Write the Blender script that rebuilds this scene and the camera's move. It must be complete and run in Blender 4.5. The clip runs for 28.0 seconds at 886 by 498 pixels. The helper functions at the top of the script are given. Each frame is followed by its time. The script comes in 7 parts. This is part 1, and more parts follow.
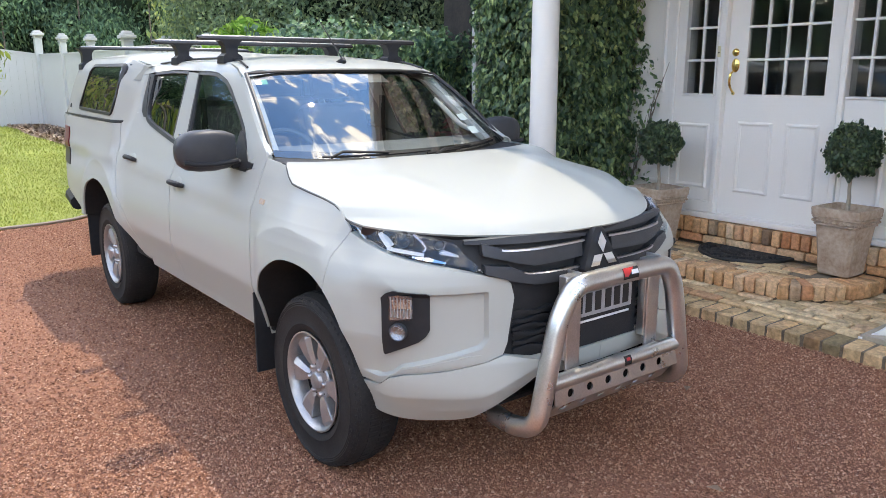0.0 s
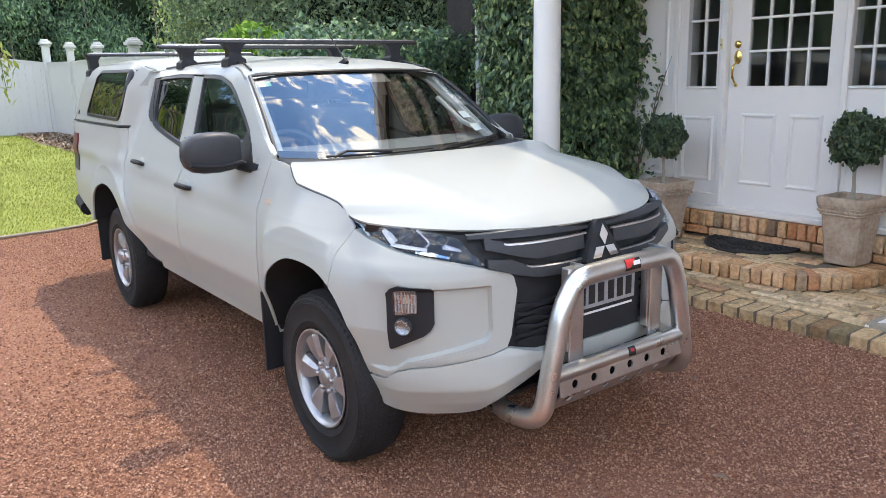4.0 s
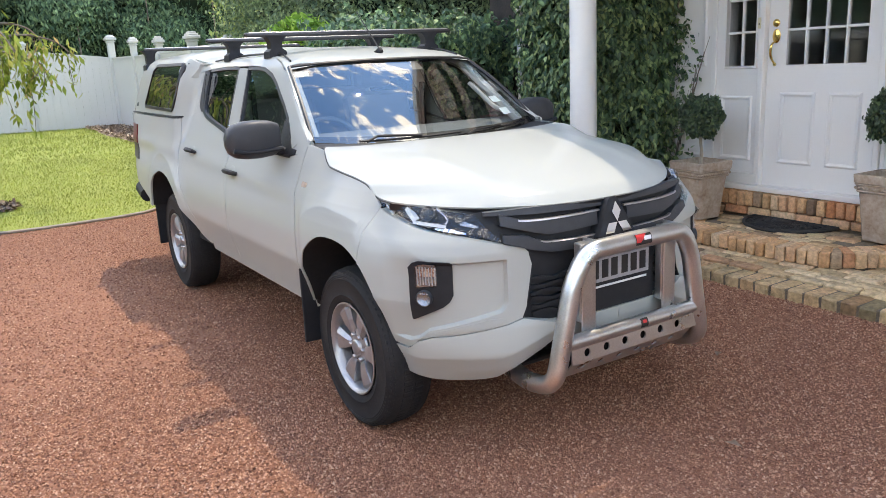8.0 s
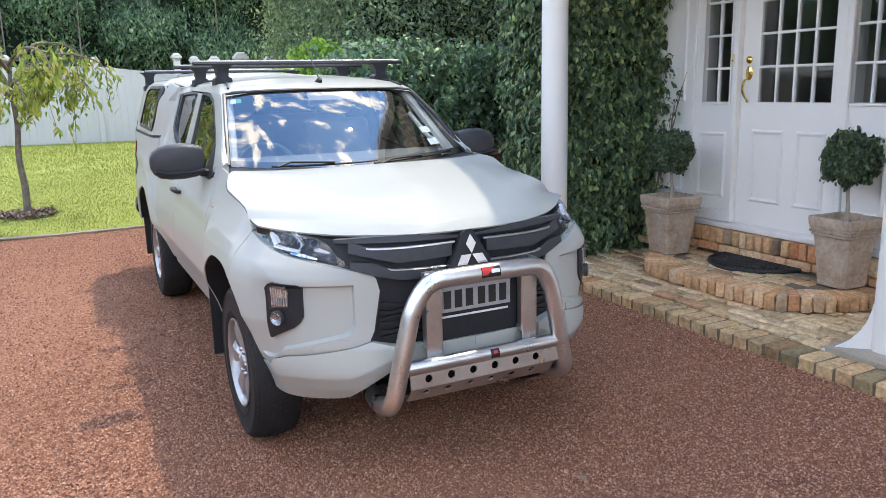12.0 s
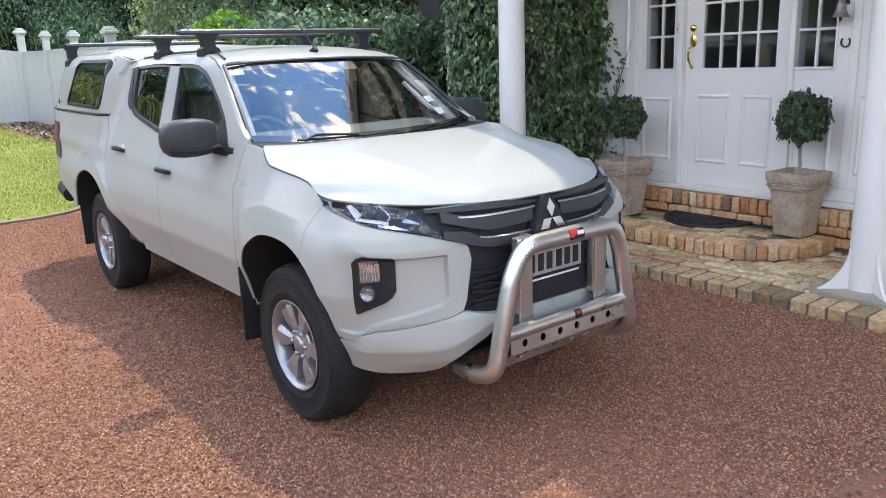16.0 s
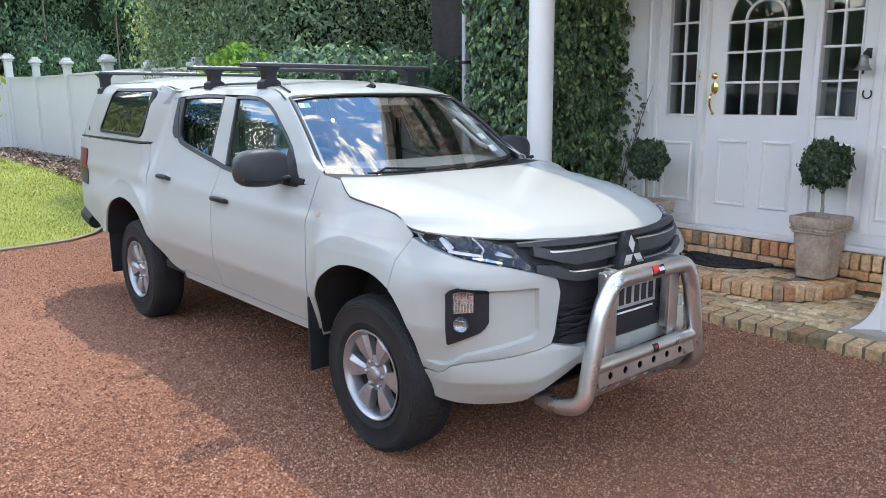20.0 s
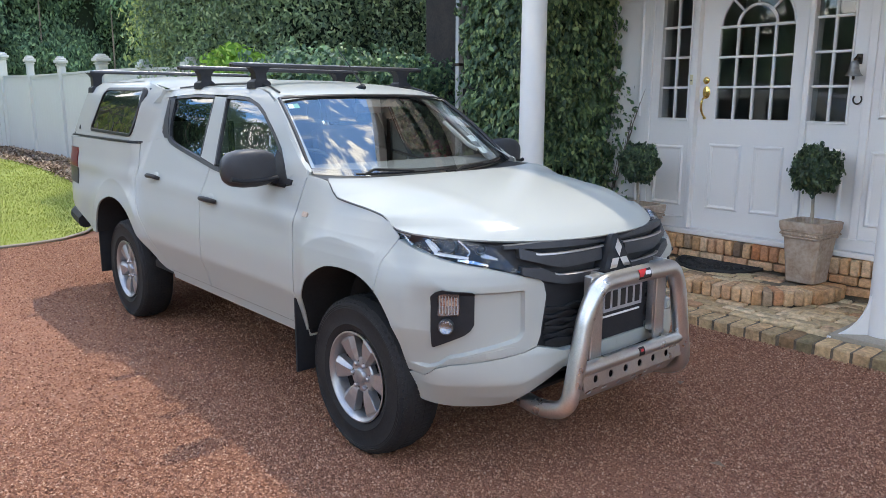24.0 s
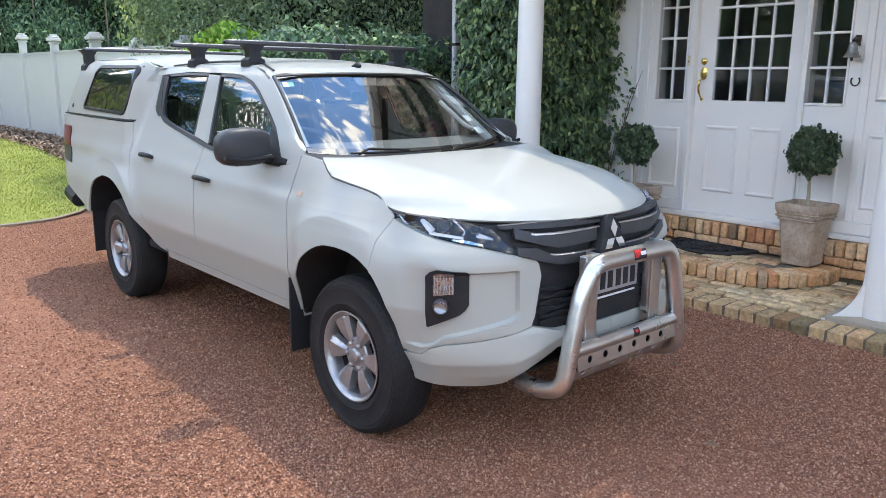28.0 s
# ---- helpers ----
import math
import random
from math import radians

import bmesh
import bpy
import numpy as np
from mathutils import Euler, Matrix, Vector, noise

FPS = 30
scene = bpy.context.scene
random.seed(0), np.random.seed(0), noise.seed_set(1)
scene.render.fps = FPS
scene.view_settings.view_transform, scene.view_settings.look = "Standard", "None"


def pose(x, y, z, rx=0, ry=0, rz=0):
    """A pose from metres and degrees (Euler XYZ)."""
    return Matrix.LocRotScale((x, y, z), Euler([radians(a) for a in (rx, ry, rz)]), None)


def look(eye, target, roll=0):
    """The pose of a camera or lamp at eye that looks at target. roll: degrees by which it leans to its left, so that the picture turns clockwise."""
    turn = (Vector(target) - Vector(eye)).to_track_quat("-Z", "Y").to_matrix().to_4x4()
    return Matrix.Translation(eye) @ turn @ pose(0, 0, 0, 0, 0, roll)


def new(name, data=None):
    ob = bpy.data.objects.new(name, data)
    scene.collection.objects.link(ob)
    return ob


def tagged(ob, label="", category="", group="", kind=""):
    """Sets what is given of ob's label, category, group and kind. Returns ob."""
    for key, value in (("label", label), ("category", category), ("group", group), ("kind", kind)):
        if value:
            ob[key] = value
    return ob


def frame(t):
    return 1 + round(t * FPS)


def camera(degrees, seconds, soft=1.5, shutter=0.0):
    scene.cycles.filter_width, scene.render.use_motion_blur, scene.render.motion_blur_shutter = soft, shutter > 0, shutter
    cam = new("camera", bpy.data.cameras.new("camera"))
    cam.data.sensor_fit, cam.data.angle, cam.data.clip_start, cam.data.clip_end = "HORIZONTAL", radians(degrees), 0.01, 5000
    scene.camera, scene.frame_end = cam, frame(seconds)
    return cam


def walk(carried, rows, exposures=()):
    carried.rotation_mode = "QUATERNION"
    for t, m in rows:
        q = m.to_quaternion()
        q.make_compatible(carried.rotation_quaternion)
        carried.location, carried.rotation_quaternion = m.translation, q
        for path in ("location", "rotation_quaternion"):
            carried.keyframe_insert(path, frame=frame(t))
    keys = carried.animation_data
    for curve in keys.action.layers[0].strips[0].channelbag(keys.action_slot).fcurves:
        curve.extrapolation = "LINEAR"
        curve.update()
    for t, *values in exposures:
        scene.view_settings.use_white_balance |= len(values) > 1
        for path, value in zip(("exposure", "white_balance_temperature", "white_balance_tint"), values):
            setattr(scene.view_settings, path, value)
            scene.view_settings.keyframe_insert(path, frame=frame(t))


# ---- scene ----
cam = camera(60.0, 28.0, soft=0.85)
PATH = [
    (0, (0.068, 0.089, 1.635), (1.259, 1.633, 1.191), -0.1),
    (0.5, (0.067, 0.077, 1.638), (1.26, 1.624, 1.209), -0.2),
    (1, (0.063, 0.06, 1.642), (1.255, 1.611, 1.226), -0.4),
    (1.5, (0.061, 0.051, 1.638), (1.256, 1.604, 1.24), -0.6),
    (2, (0.064, 0.057, 1.638), (1.265, 1.608, 1.246), -0.7),
    (2.5, (0.063, 0.052, 1.635), (1.263, 1.605, 1.248), -0.8),
    (3, (0.063, 0.05, 1.635), (1.26, 1.601, 1.234), -1.0),
    (3.5, (0.061, 0.056, 1.63), (1.25, 1.607, 1.206), -1.3),
    (5.5, (0.137, -0.084, 1.621), (1.219, 1.529, 1.142), -1.9),
    (6, (0.172, -0.132, 1.627), (1.219, 1.507, 1.159), -2.5),
    (6.5, (0.165, -0.155, 1.636), (1.189, 1.501, 1.181), -2.7),
    (7, (0.142, -0.171, 1.631), (1.15, 1.495, 1.172), -2.6),
    (7.5, (0.101, -0.183, 1.628), (1.117, 1.473, 1.155), -2.6),
    (8, (0.068, -0.202, 1.626), (1.112, 1.437, 1.153), -2.8),
    (8.5, (0.174, -0.311, 1.635), (1.232, 1.324, 1.182), -2.8),
    (9, (0.364, -0.451, 1.636), (1.384, 1.208, 1.18), -2.4),
    (9.5, (0.563, -0.461, 1.635), (1.509, 1.238, 1.17), -2.0),
    (10, (0.761, -0.504, 1.641), (1.631, 1.235, 1.174), -1.6),
    (10.5, (0.889, -0.686, 1.648), (1.726, 1.071, 1.189), -1.6),
    (11, (0.93, -0.761, 1.649), (1.76, 1.001, 1.195), -1.8),
    (11.5, (0.913, -0.785, 1.645), (1.756, 0.975, 1.206), -1.8),
    (12, (0.781, -0.771, 1.653), (1.664, 0.975, 1.239), -1.4),
    (12.5, (0.57, -0.718, 1.651), (1.482, 1.016, 1.246), -0.9),
    (14.5, (0.23, -0.395, 1.657), (1.323, 1.218, 1.205), -0.7),
    (15, (0.1, -0.367, 1.652), (1.254, 1.197, 1.177), -1.2),
    (15.5, (0.007, -0.346, 1.644), (1.184, 1.195, 1.154), -1.7),
    (16, (-0.032, -0.235, 1.638), (1.167, 1.291, 1.154), -2.1),
    (16.5, (-0.058, -0.086, 1.643), (1.161, 1.425, 1.163), -2.4),
    (17, (-0.163, -0.006, 1.648), (1.084, 1.484, 1.173), -3.0),
    (17.5, (-0.334, 0.007, 1.656), (0.954, 1.468, 1.204), -3.3),
    (18, (-0.427, 0.011, 1.657), (0.893, 1.452, 1.231), -2.9),
    (18.5, (-0.47, 0.011, 1.654), (0.867, 1.443, 1.251), -2.1),
    (19, (-0.477, 0.011, 1.65), (0.853, 1.453, 1.259), -1.2),
    (19.5, (-0.478, 0.031, 1.65), (0.821, 1.501, 1.258), -0.6),
    (20, (-0.473, 0.037, 1.647), (0.808, 1.522, 1.255), -0.3),
    (20.5, (-0.465, 0.037, 1.647), (0.818, 1.521, 1.256), -0.2),
    (21, (-0.459, 0.032, 1.644), (0.825, 1.516, 1.255), -0.2),
    (21.5, (-0.456, 0.022, 1.644), (0.824, 1.509, 1.254), -0.1),
    (23.5, (-0.44, 0.016, 1.643), (0.848, 1.496, 1.256), 0.1),
    (24, (-0.439, 0.015, 1.644), (0.851, 1.493, 1.258), 0.2),
    (24.5, (-0.443, 0.018, 1.641), (0.85, 1.495, 1.258), 0.3),
    (25, (-0.442, 0.019, 1.644), (0.855, 1.492, 1.257), 0.5),
    (25.5, (-0.439, 0.021, 1.641), (0.86, 1.491, 1.251), 0.6),
    (26, (-0.444, 0.019, 1.641), (0.855, 1.488, 1.249), 0.6),
    (26.5, (-0.437, 0.014, 1.642), (0.865, 1.481, 1.246), 0.5),
    (27, (-0.434, 0.01, 1.64), (0.865, 1.475, 1.233), 0.5),
    (27.5, (-0.435, 0.014, 1.635), (0.862, 1.478, 1.213), 0.5),
    (28, (-0.428, 0.021, 1.632), (0.864, 1.485, 1.2), 0.5),
]
walk(cam, [(t, look(eye, target, roll)) for t, eye, target, roll in PATH], [(0, 1.40, 7650, 11), (3.5, 1.38, 7650, 11), (5.5, 1.38, 7850, 11), (9, 1.34, 7850, 11), (11, 1.39, 7600, 11), (12.5, 1.39, 7350, 11), (16, 1.35, 7450, 11), (19, 1.33, 7200, 9), (21.5, 1.31, 7150, 9), (23.5, 1.16, 7150, 9), (24, 1.11, 7150, 9), (25, 1.30, 7150, 9), (28, 1.33, 7200, 9)])

# ---- world and sun ----
SUN = Vector((0.385, 0.24, 1.0)).normalized()
world = bpy.data.worlds.new("sky")
scene.world = world
world.use_nodes = True
wn, wl = world.node_tree.nodes, world.node_tree.links
wn.clear()
sky = wn.new("ShaderNodeTexSky")
sky.sky_type, sky.sun_disc = "NISHITA", False
sky.dust_density, sky.ozone_density = 0.1, 2.0
sky.sun_elevation = math.asin(SUN.z)
sky.sun_rotation = math.atan2(SUN.x, SUN.y)
tc = wn.new("ShaderNodeTexCoord")
mp = wn.new("ShaderNodeMapping")
mp.inputs["Scale"].default_value = (1.0, 1.0, 2.2)
cl = wn.new("ShaderNodeTexNoise")
cl.inputs["Scale"].default_value, cl.inputs["Detail"].default_value, cl.inputs["Roughness"].default_value = 8.5, 10.0, 0.58
cr = wn.new("ShaderNodeValToRGB")
cr.color_ramp.elements[0].position, cr.color_ramp.elements[1].position = 0.525, 0.605
mx = wn.new("ShaderNodeMixRGB")
mx.inputs["Color2"].default_value = (13.0, 13.0, 13.0, 1)
bg = wn.new("ShaderNodeBackground")
bg.inputs["Strength"].default_value = 0.15
wo = wn.new("ShaderNodeOutputWorld")
wl.new(tc.outputs["Generated"], mp.inputs["Vector"])
wl.new(mp.outputs["Vector"], cl.inputs["Vector"])
sp = wn.new("ShaderNodeSeparateXYZ")
wl.new(tc.outputs["Generated"], sp.inputs["Vector"])
up = wn.new("ShaderNodeMapRange")
up.inputs["From Min"].default_value, up.inputs["From Max"].default_value = 0.0, 0.9
up.inputs["To Min"].default_value, up.inputs["To Max"].default_value = 0.072, 0.0
wl.new(sp.outputs["Z"], up.inputs["Value"])
thick = wn.new("ShaderNodeMath")
thick.operation = "ADD"
wl.new(cl.outputs["Fac"], thick.inputs[0])
wl.new(up.outputs["Result"], thick.inputs[1])
wl.new(thick.outputs[0], cr.inputs["Fac"])
wl.new(cr.outputs["Color"], mx.inputs["Fac"])
deep = wn.new("ShaderNodeMixRGB")
deep.blend_type = "MULTIPLY"
deep.inputs["Fac"].default_value = 1.0
deep.inputs["Color2"].default_value = (0.80, 1.25, 1.65, 1)
wl.new(sky.outputs["Color"], deep.inputs["Color1"])
wl.new(deep.outputs["Color"], mx.inputs["Color1"])
wl.new(mx.outputs["Color"], bg.inputs["Color"])
wl.new(bg.outputs["Background"], wo.inputs["Surface"])
sl = bpy.data.lights.new("sun", "SUN")
sl.energy, sl.angle, sl.color = 1.5, radians(0.53), (1.0, 0.95, 0.88)
sun = new("sun", sl)
sun.matrix_world = look(SUN * 30, (0, 0, 0))


# ---- materials ----
def mat(name, c1, c2=None, rough=0.6, metal=0.0, scale=8.0, bump=0.0, bscale=None, spread=0.5, fine=60.0, finebump=0.0, coat=0.0, rand=0.0, spec=0.5, rrange=0.0, world_space=True):
    """Two-scale noise colour between c1 and c2, with relief."""
    m = bpy.data.materials.new(name)
    m.use_nodes = True
    n, l = m.node_tree.nodes, m.node_tree.links
    b = n["Principled BSDF"]
    b.inputs["Roughness"].default_value, b.inputs["Metallic"].default_value = rough, metal
    b.inputs["Specular IOR Level"].default_value = spec
    b.inputs["Coat Weight"].default_value = coat
    b.inputs["Coat Roughness"].default_value = 0.11
    c2 = c2 or c1
    geo = n.new("ShaderNodeNewGeometry")
    src = geo.outputs["Position"]
    if not world_space:
        src = n.new("ShaderNodeTexCoord").outputs["Object"]
    a = n.new("ShaderNodeTexNoise")
    a.inputs["Scale"].default_value, a.inputs["Detail"].default_value, a.inputs["Roughness"].default_value = scale, 5.0, 0.6
    f = n.new("ShaderNodeTexNoise")
    f.inputs["Scale"].default_value, f.inputs["Detail"].default_value = fine, 3.0
    l.new(src, a.inputs["Vector"])
    l.new(src, f.inputs["Vector"])
    add = n.new("ShaderNodeMath")
    add.operation = "MULTIPLY_ADD"
    add.inputs[1].default_value = 0.45
    l.new(f.outputs["Fac"], add.inputs[0])
    sc = n.new("ShaderNodeMath")
    sc.operation = "MULTIPLY"
    sc.inputs[1].default_value = 0.55
    l.new(a.outputs["Fac"], sc.inputs[0])
    l.new(sc.outputs[0], add.inputs[2])
    r = n.new("ShaderNodeMapRange")
    r.inputs["From Min"].default_value, r.inputs["From Max"].default_value = 0.5 - spread * 0.3, 0.5 + spread * 0.3
    l.new(add.outputs[0], r.inputs["Value"])
    fac = r.outputs["Result"]
    if rand > 0:
        oi = n.new("ShaderNodeObjectInfo")
        mr = n.new("ShaderNodeMixRGB")
        mr.inputs["Fac"].default_value = rand
        l.new(fac, mr.inputs["Color1"])
        l.new(oi.outputs["Random"], mr.inputs["Color2"])
        fac = mr.outputs["Color"]
    mixc = n.new("ShaderNodeMixRGB")
    mixc.inputs["Color1"].default_value, mixc.inputs["Color2"].default_value = (*c1, 1), (*c2, 1)
    l.new(fac, mixc.inputs["Fac"])
    l.new(mixc.outputs["Color"], b.inputs["Base Color"])
    if rrange > 0:
        rr = n.new("ShaderNodeMapRange")
        rr.inputs["To Min"].default_value, rr.inputs["To Max"].default_value = max(0.02, rough - rrange), rough + rrange
        l.new(a.outputs["Fac"], rr.inputs["Value"])
        l.new(rr.outputs["Result"], b.inputs["Roughness"])
    if bump > 0 or finebump > 0:
        b1 = n.new("ShaderNodeBump")
        b1.inputs["Distance"].default_value, b1.inputs["Strength"].default_value = max(bump, 1e-5), 1.0
        l.new(a.outputs["Fac"], b1.inputs["Height"])
        b2 = n.new("ShaderNodeBump")
        b2.inputs["Distance"].default_value, b2.inputs["Strength"].default_value = max(finebump, 1e-5), 1.0
        l.new(f.outputs["Fac"], b2.inputs["Height"])
        l.new(b1.outputs["Normal"], b2.inputs["Normal"])
        l.new(b2.outputs["Normal"], b.inputs["Normal"])
    return m


def ramp_mat(name, stops, rough=0.85, island=False, leaf=0.0, scale=30.0, bump=0.0, spec=0.3, dirt=0.0):
    """Colour picked for each object or loose piece from a ramp of stops, mottled by noise."""
    m = bpy.data.materials.new(name)
    m.use_nodes = True
    n, l = m.node_tree.nodes, m.node_tree.links
    b = n["Principled BSDF"]
    b.inputs["Roughness"].default_value = rough
    b.inputs["Specular IOR Level"].default_value = spec
    geo = n.new("ShaderNodeNewGeometry")
    if island:
        src = geo.outputs["Random Per Island"]
    else:
        src = n.new("ShaderNodeObjectInfo").outputs["Random"]
    rp = n.new("ShaderNodeValToRGB")
    e = rp.color_ramp.elements
    while len(e) < len(stops):
        e.new(0.5)
    for k, (p, c) in enumerate(stops):
        e[k].position, e[k].color = p, (*c, 1)
    l.new(src, rp.inputs["Fac"])
    a = n.new("ShaderNodeTexNoise")
    a.inputs["Scale"].default_value, a.inputs["Detail"].default_value, a.inputs["Roughness"].default_value = scale, 6.0, 0.65
    l.new(geo.outputs["Position"], a.inputs["Vector"])
    mr = n.new("ShaderNodeMapRange")
    mr.inputs["From Min"].default_value, mr.inputs["From Max"].default_value = 0.3, 0.7
    mr.inputs["To Min"].default_value, mr.inputs["To Max"].default_value = 0.62, 1.25
    l.new(a.outputs["Fac"], mr.inputs["Value"])
    mul = n.new("ShaderNodeMixRGB")
    mul.blend_type = "MULTIPLY"
    mul.inputs["Fac"].default_value = 1.0
    l.new(rp.outputs["Color"], mul.inputs["Color1"])
    l.new(mr.outputs["Result"], mul.inputs["Color2"])
    if dirt > 0:
        d = n.new("ShaderNodeTexNoise")
        d.inputs["Scale"].default_value, d.inputs["Detail"].default_value, d.inputs["Roughness"].default_value = 9.0, 8.0, 0.7
        l.new(geo.outputs["Position"], d.inputs["Vector"])
        dr = n.new("ShaderNodeMapRange")
        dr.inputs["From Min"].default_value, dr.inputs["From Max"].default_value, dr.inputs["To Max"].default_value = 0.52, 0.70, dirt
        l.new(d.outputs["Fac"], dr.inputs["Value"])
        dm_ = n.new("ShaderNodeMixRGB")
        dm_.inputs["Color2"].default_value = (0.075, 0.068, 0.042, 1)
        l.new(dr.outputs["Result"], dm_.inputs["Fac"])
        l.new(mul.outputs["Color"], dm_.inputs["Color1"])
        mul = dm_
    l.new(mul.outputs["Color"], b.inputs["Base Color"])
    if bump > 0:
        bb = n.new("ShaderNodeBump")
        bb.inputs["Distance"].default_value = bump
        l.new(a.outputs["Fac"], bb.inputs["Height"])
        l.new(bb.outputs["Normal"], b.inputs["Normal"])
    if leaf > 0:
        tr = n.new("ShaderNodeBsdfTranslucent")
        l.new(mul.outputs["Color"], tr.inputs["Color"])
        ms = n.new("ShaderNodeMixShader")
        ms.inputs["Fac"].default_value = leaf
        l.new(b.outputs["BSDF"], ms.inputs[1])
        l.new(tr.outputs["BSDF"], ms.inputs[2])
        l.new(ms.outputs["Shader"], n["Material Output"].inputs["Surface"])
    return m


def glass_mat(name, tint, f0=0.10, rough=0.0):
    """A thin pane: tinted see-through, mirror share f0 head on and more at a slant."""
    m = bpy.data.materials.new(name)
    m.use_nodes = True
    n, l = m.node_tree.nodes, m.node_tree.links
    n.remove(n["Principled BSDF"])
    t = n.new("ShaderNodeBsdfTransparent")
    t.inputs["Color"].default_value = (*tint, 1)
    g = n.new("ShaderNodeBsdfGlossy")
    g.inputs["Roughness"].default_value = rough
    w = n.new("ShaderNodeLayerWeight")
    w.inputs["Blend"].default_value = 0.5
    p = n.new("ShaderNodeMath")
    p.operation = "POWER"
    p.inputs[1].default_value = 4.5
    l.new(w.outputs["Facing"], p.inputs[0])
    k = n.new("ShaderNodeMath")
    k.operation = "MULTIPLY_ADD"
    k.inputs[1].default_value, k.inputs[2].default_value = 1.0 - f0, f0
    l.new(p.outputs[0], k.inputs[0])
    ms = n.new("ShaderNodeMixShader")
    l.new(k.outputs[0], ms.inputs["Fac"])
    l.new(t.outputs["BSDF"], ms.inputs[1])
    l.new(g.outputs["BSDF"], ms.inputs[2])
    l.new(ms.outputs["Shader"], n["Material Output"].inputs["Surface"])
    return m


M_PAINT = mat("white_car_paint", (0.395, 0.408, 0.376), (0.415, 0.428, 0.394), rough=0.42, scale=1.2, coat=0.45, fine=400, spread=1.5, spec=0.03)
M_BLACK = mat("black_plastic", (0.020, 0.021, 0.023), (0.029, 0.030, 0.033), spec=0.2, rough=0.5, scale=20, fine=500, finebump=0.0004)
M_GREYPL = mat("grey_plastic", (0.036, 0.038, 0.042), (0.048, 0.050, 0.055), spec=0.3, rough=0.42, scale=15, fine=600, finebump=0.0003)
M_DARK = mat("dark_lining", (0.008, 0.008, 0.009), (0.015, 0.015, 0.016), rough=0.9, scale=10)
M_RUBBER = mat("tyre_rubber", (0.015, 0.015, 0.016), (0.029, 0.028, 0.028), spec=0.25, rough=0.7, scale=9, fine=120, finebump=0.0006)
M_SEAL = mat("window_seal", (0.012, 0.012, 0.013), rough=0.4)
M_ALLOY = mat("silver_alloy", (0.36, 0.36, 0.365), (0.44, 0.44, 0.445), rough=0.34, metal=0.7, scale=20, fine=200)
M_ALU = mat("brushed_aluminium", (0.55, 0.55, 0.54), (0.70, 0.70, 0.69), rough=0.30, metal=0.95, scale=7, fine=160, rrange=0.10)
M_STRIP = mat("satin_chrome", (0.42, 0.40, 0.40), (0.50, 0.48, 0.48), rough=0.28, metal=0.9, scale=12)
M_CHROME = mat("chrome", (0.80, 0.80, 0.82), rough=0.07, metal=1.0, scale=5)
M_BARBLACK = mat("roof_bar_black", (0.02, 0.021, 0.024), (0.03, 0.031, 0.034), rough=0.28, scale=8)
M_GLASS = glass_mat("car_glass", (0.89, 0.93, 0.92), 0.22)
M_TINT = glass_mat("tinted_glass", (0.22, 0.24, 0.24), 0.17)
M_DOORGL = glass_mat("door_glass", (0.62, 0.67, 0.66), 0.22)
M_LENS = glass_mat("lamp_lens", (0.92, 0.94, 0.95), 0.055)
M_PANE = glass_mat("window_pane", (0.80, 0.82, 0.82), 0.06)
M_ORANGE = mat("amber_reflector", (0.22, 0.08, 0.05), (0.60, 0.45, 0.34), rough=0.2, scale=90, fine=200, spread=.3)
M_CLEAR = mat("clear_repeater", (0.55, 0.42, 0.32), (0.66, 0.56, 0.48), rough=0.2, coat=0.5)
M_CLEARL = mat("clear_lamp_optic", (0.38, 0.37, 0.36), (0.72, 0.72, 0.72), rough=0.16, metal=0.4, scale=60, fine=260, finebump=0.004, spread=0.6)
M_GUIDE = mat("clear_light_guide", (0.50, 0.52, 0.55), (0.62, 0.64, 0.66), rough=0.15, scale=40, coat=0.3)
M_REFLECT = mat("lamp_reflector", (0.34, 0.35, 0.37), (0.50, 0.50, 0.52), rough=0.14, metal=0.9, fine=220, finebump=0.002)
M_RED = mat("red_lamp", (0.11, 0.006, 0.010), (0.17, 0.010, 0.016), rough=0.3, spec=0.2)
M_SMOKE = mat("smoked_lamp", (0.035, 0.03, 0.03), (0.07, 0.065, 0.06), rough=0.35, spec=0.12)
M_PLATE = mat("plate_silver", (0.30, 0.30, 0.31), (0.38, 0.38, 0.39), rough=0.4, scale=12)
M_IVORY = mat("ivory_plastic", (0.62, 0.56, 0.34), (0.68, 0.62, 0.40), rough=0.4)
M_INK = mat("dark_ink", (0.015, 0.015, 0.016), rough=0.5)
M_WHITEINK = mat("white_ink", (0.75, 0.75, 0.75), rough=0.5)
M_REDINK = mat("red_ink", (0.55, 0.03, 0.03), rough=0.5)
M_STICKER = mat("pale_sticker", (0.70, 0.80, 0.84), (0.78, 0.86, 0.90), rough=0.5)
M_GREENINK = mat("green_ink", (0.05, 0.35, 0.16), rough=0.5)
M_SEAT = mat("seat_cloth", (0.22, 0.222, 0.228), (0.28, 0.282, 0.288), rough=0.9, fine=300, finebump=0.001)
M_TRIM = mat("cabin_trim_pale", (0.50, 0.50, 0.48), (0.60, 0.60, 0.58), rough=0.7, fine=200)
M_DASH = mat("dashboard_plastic", (0.15, 0.16, 0.16), (0.20, 0.21, 0.21), rough=0.6, fine=300, finebump=0.0006)

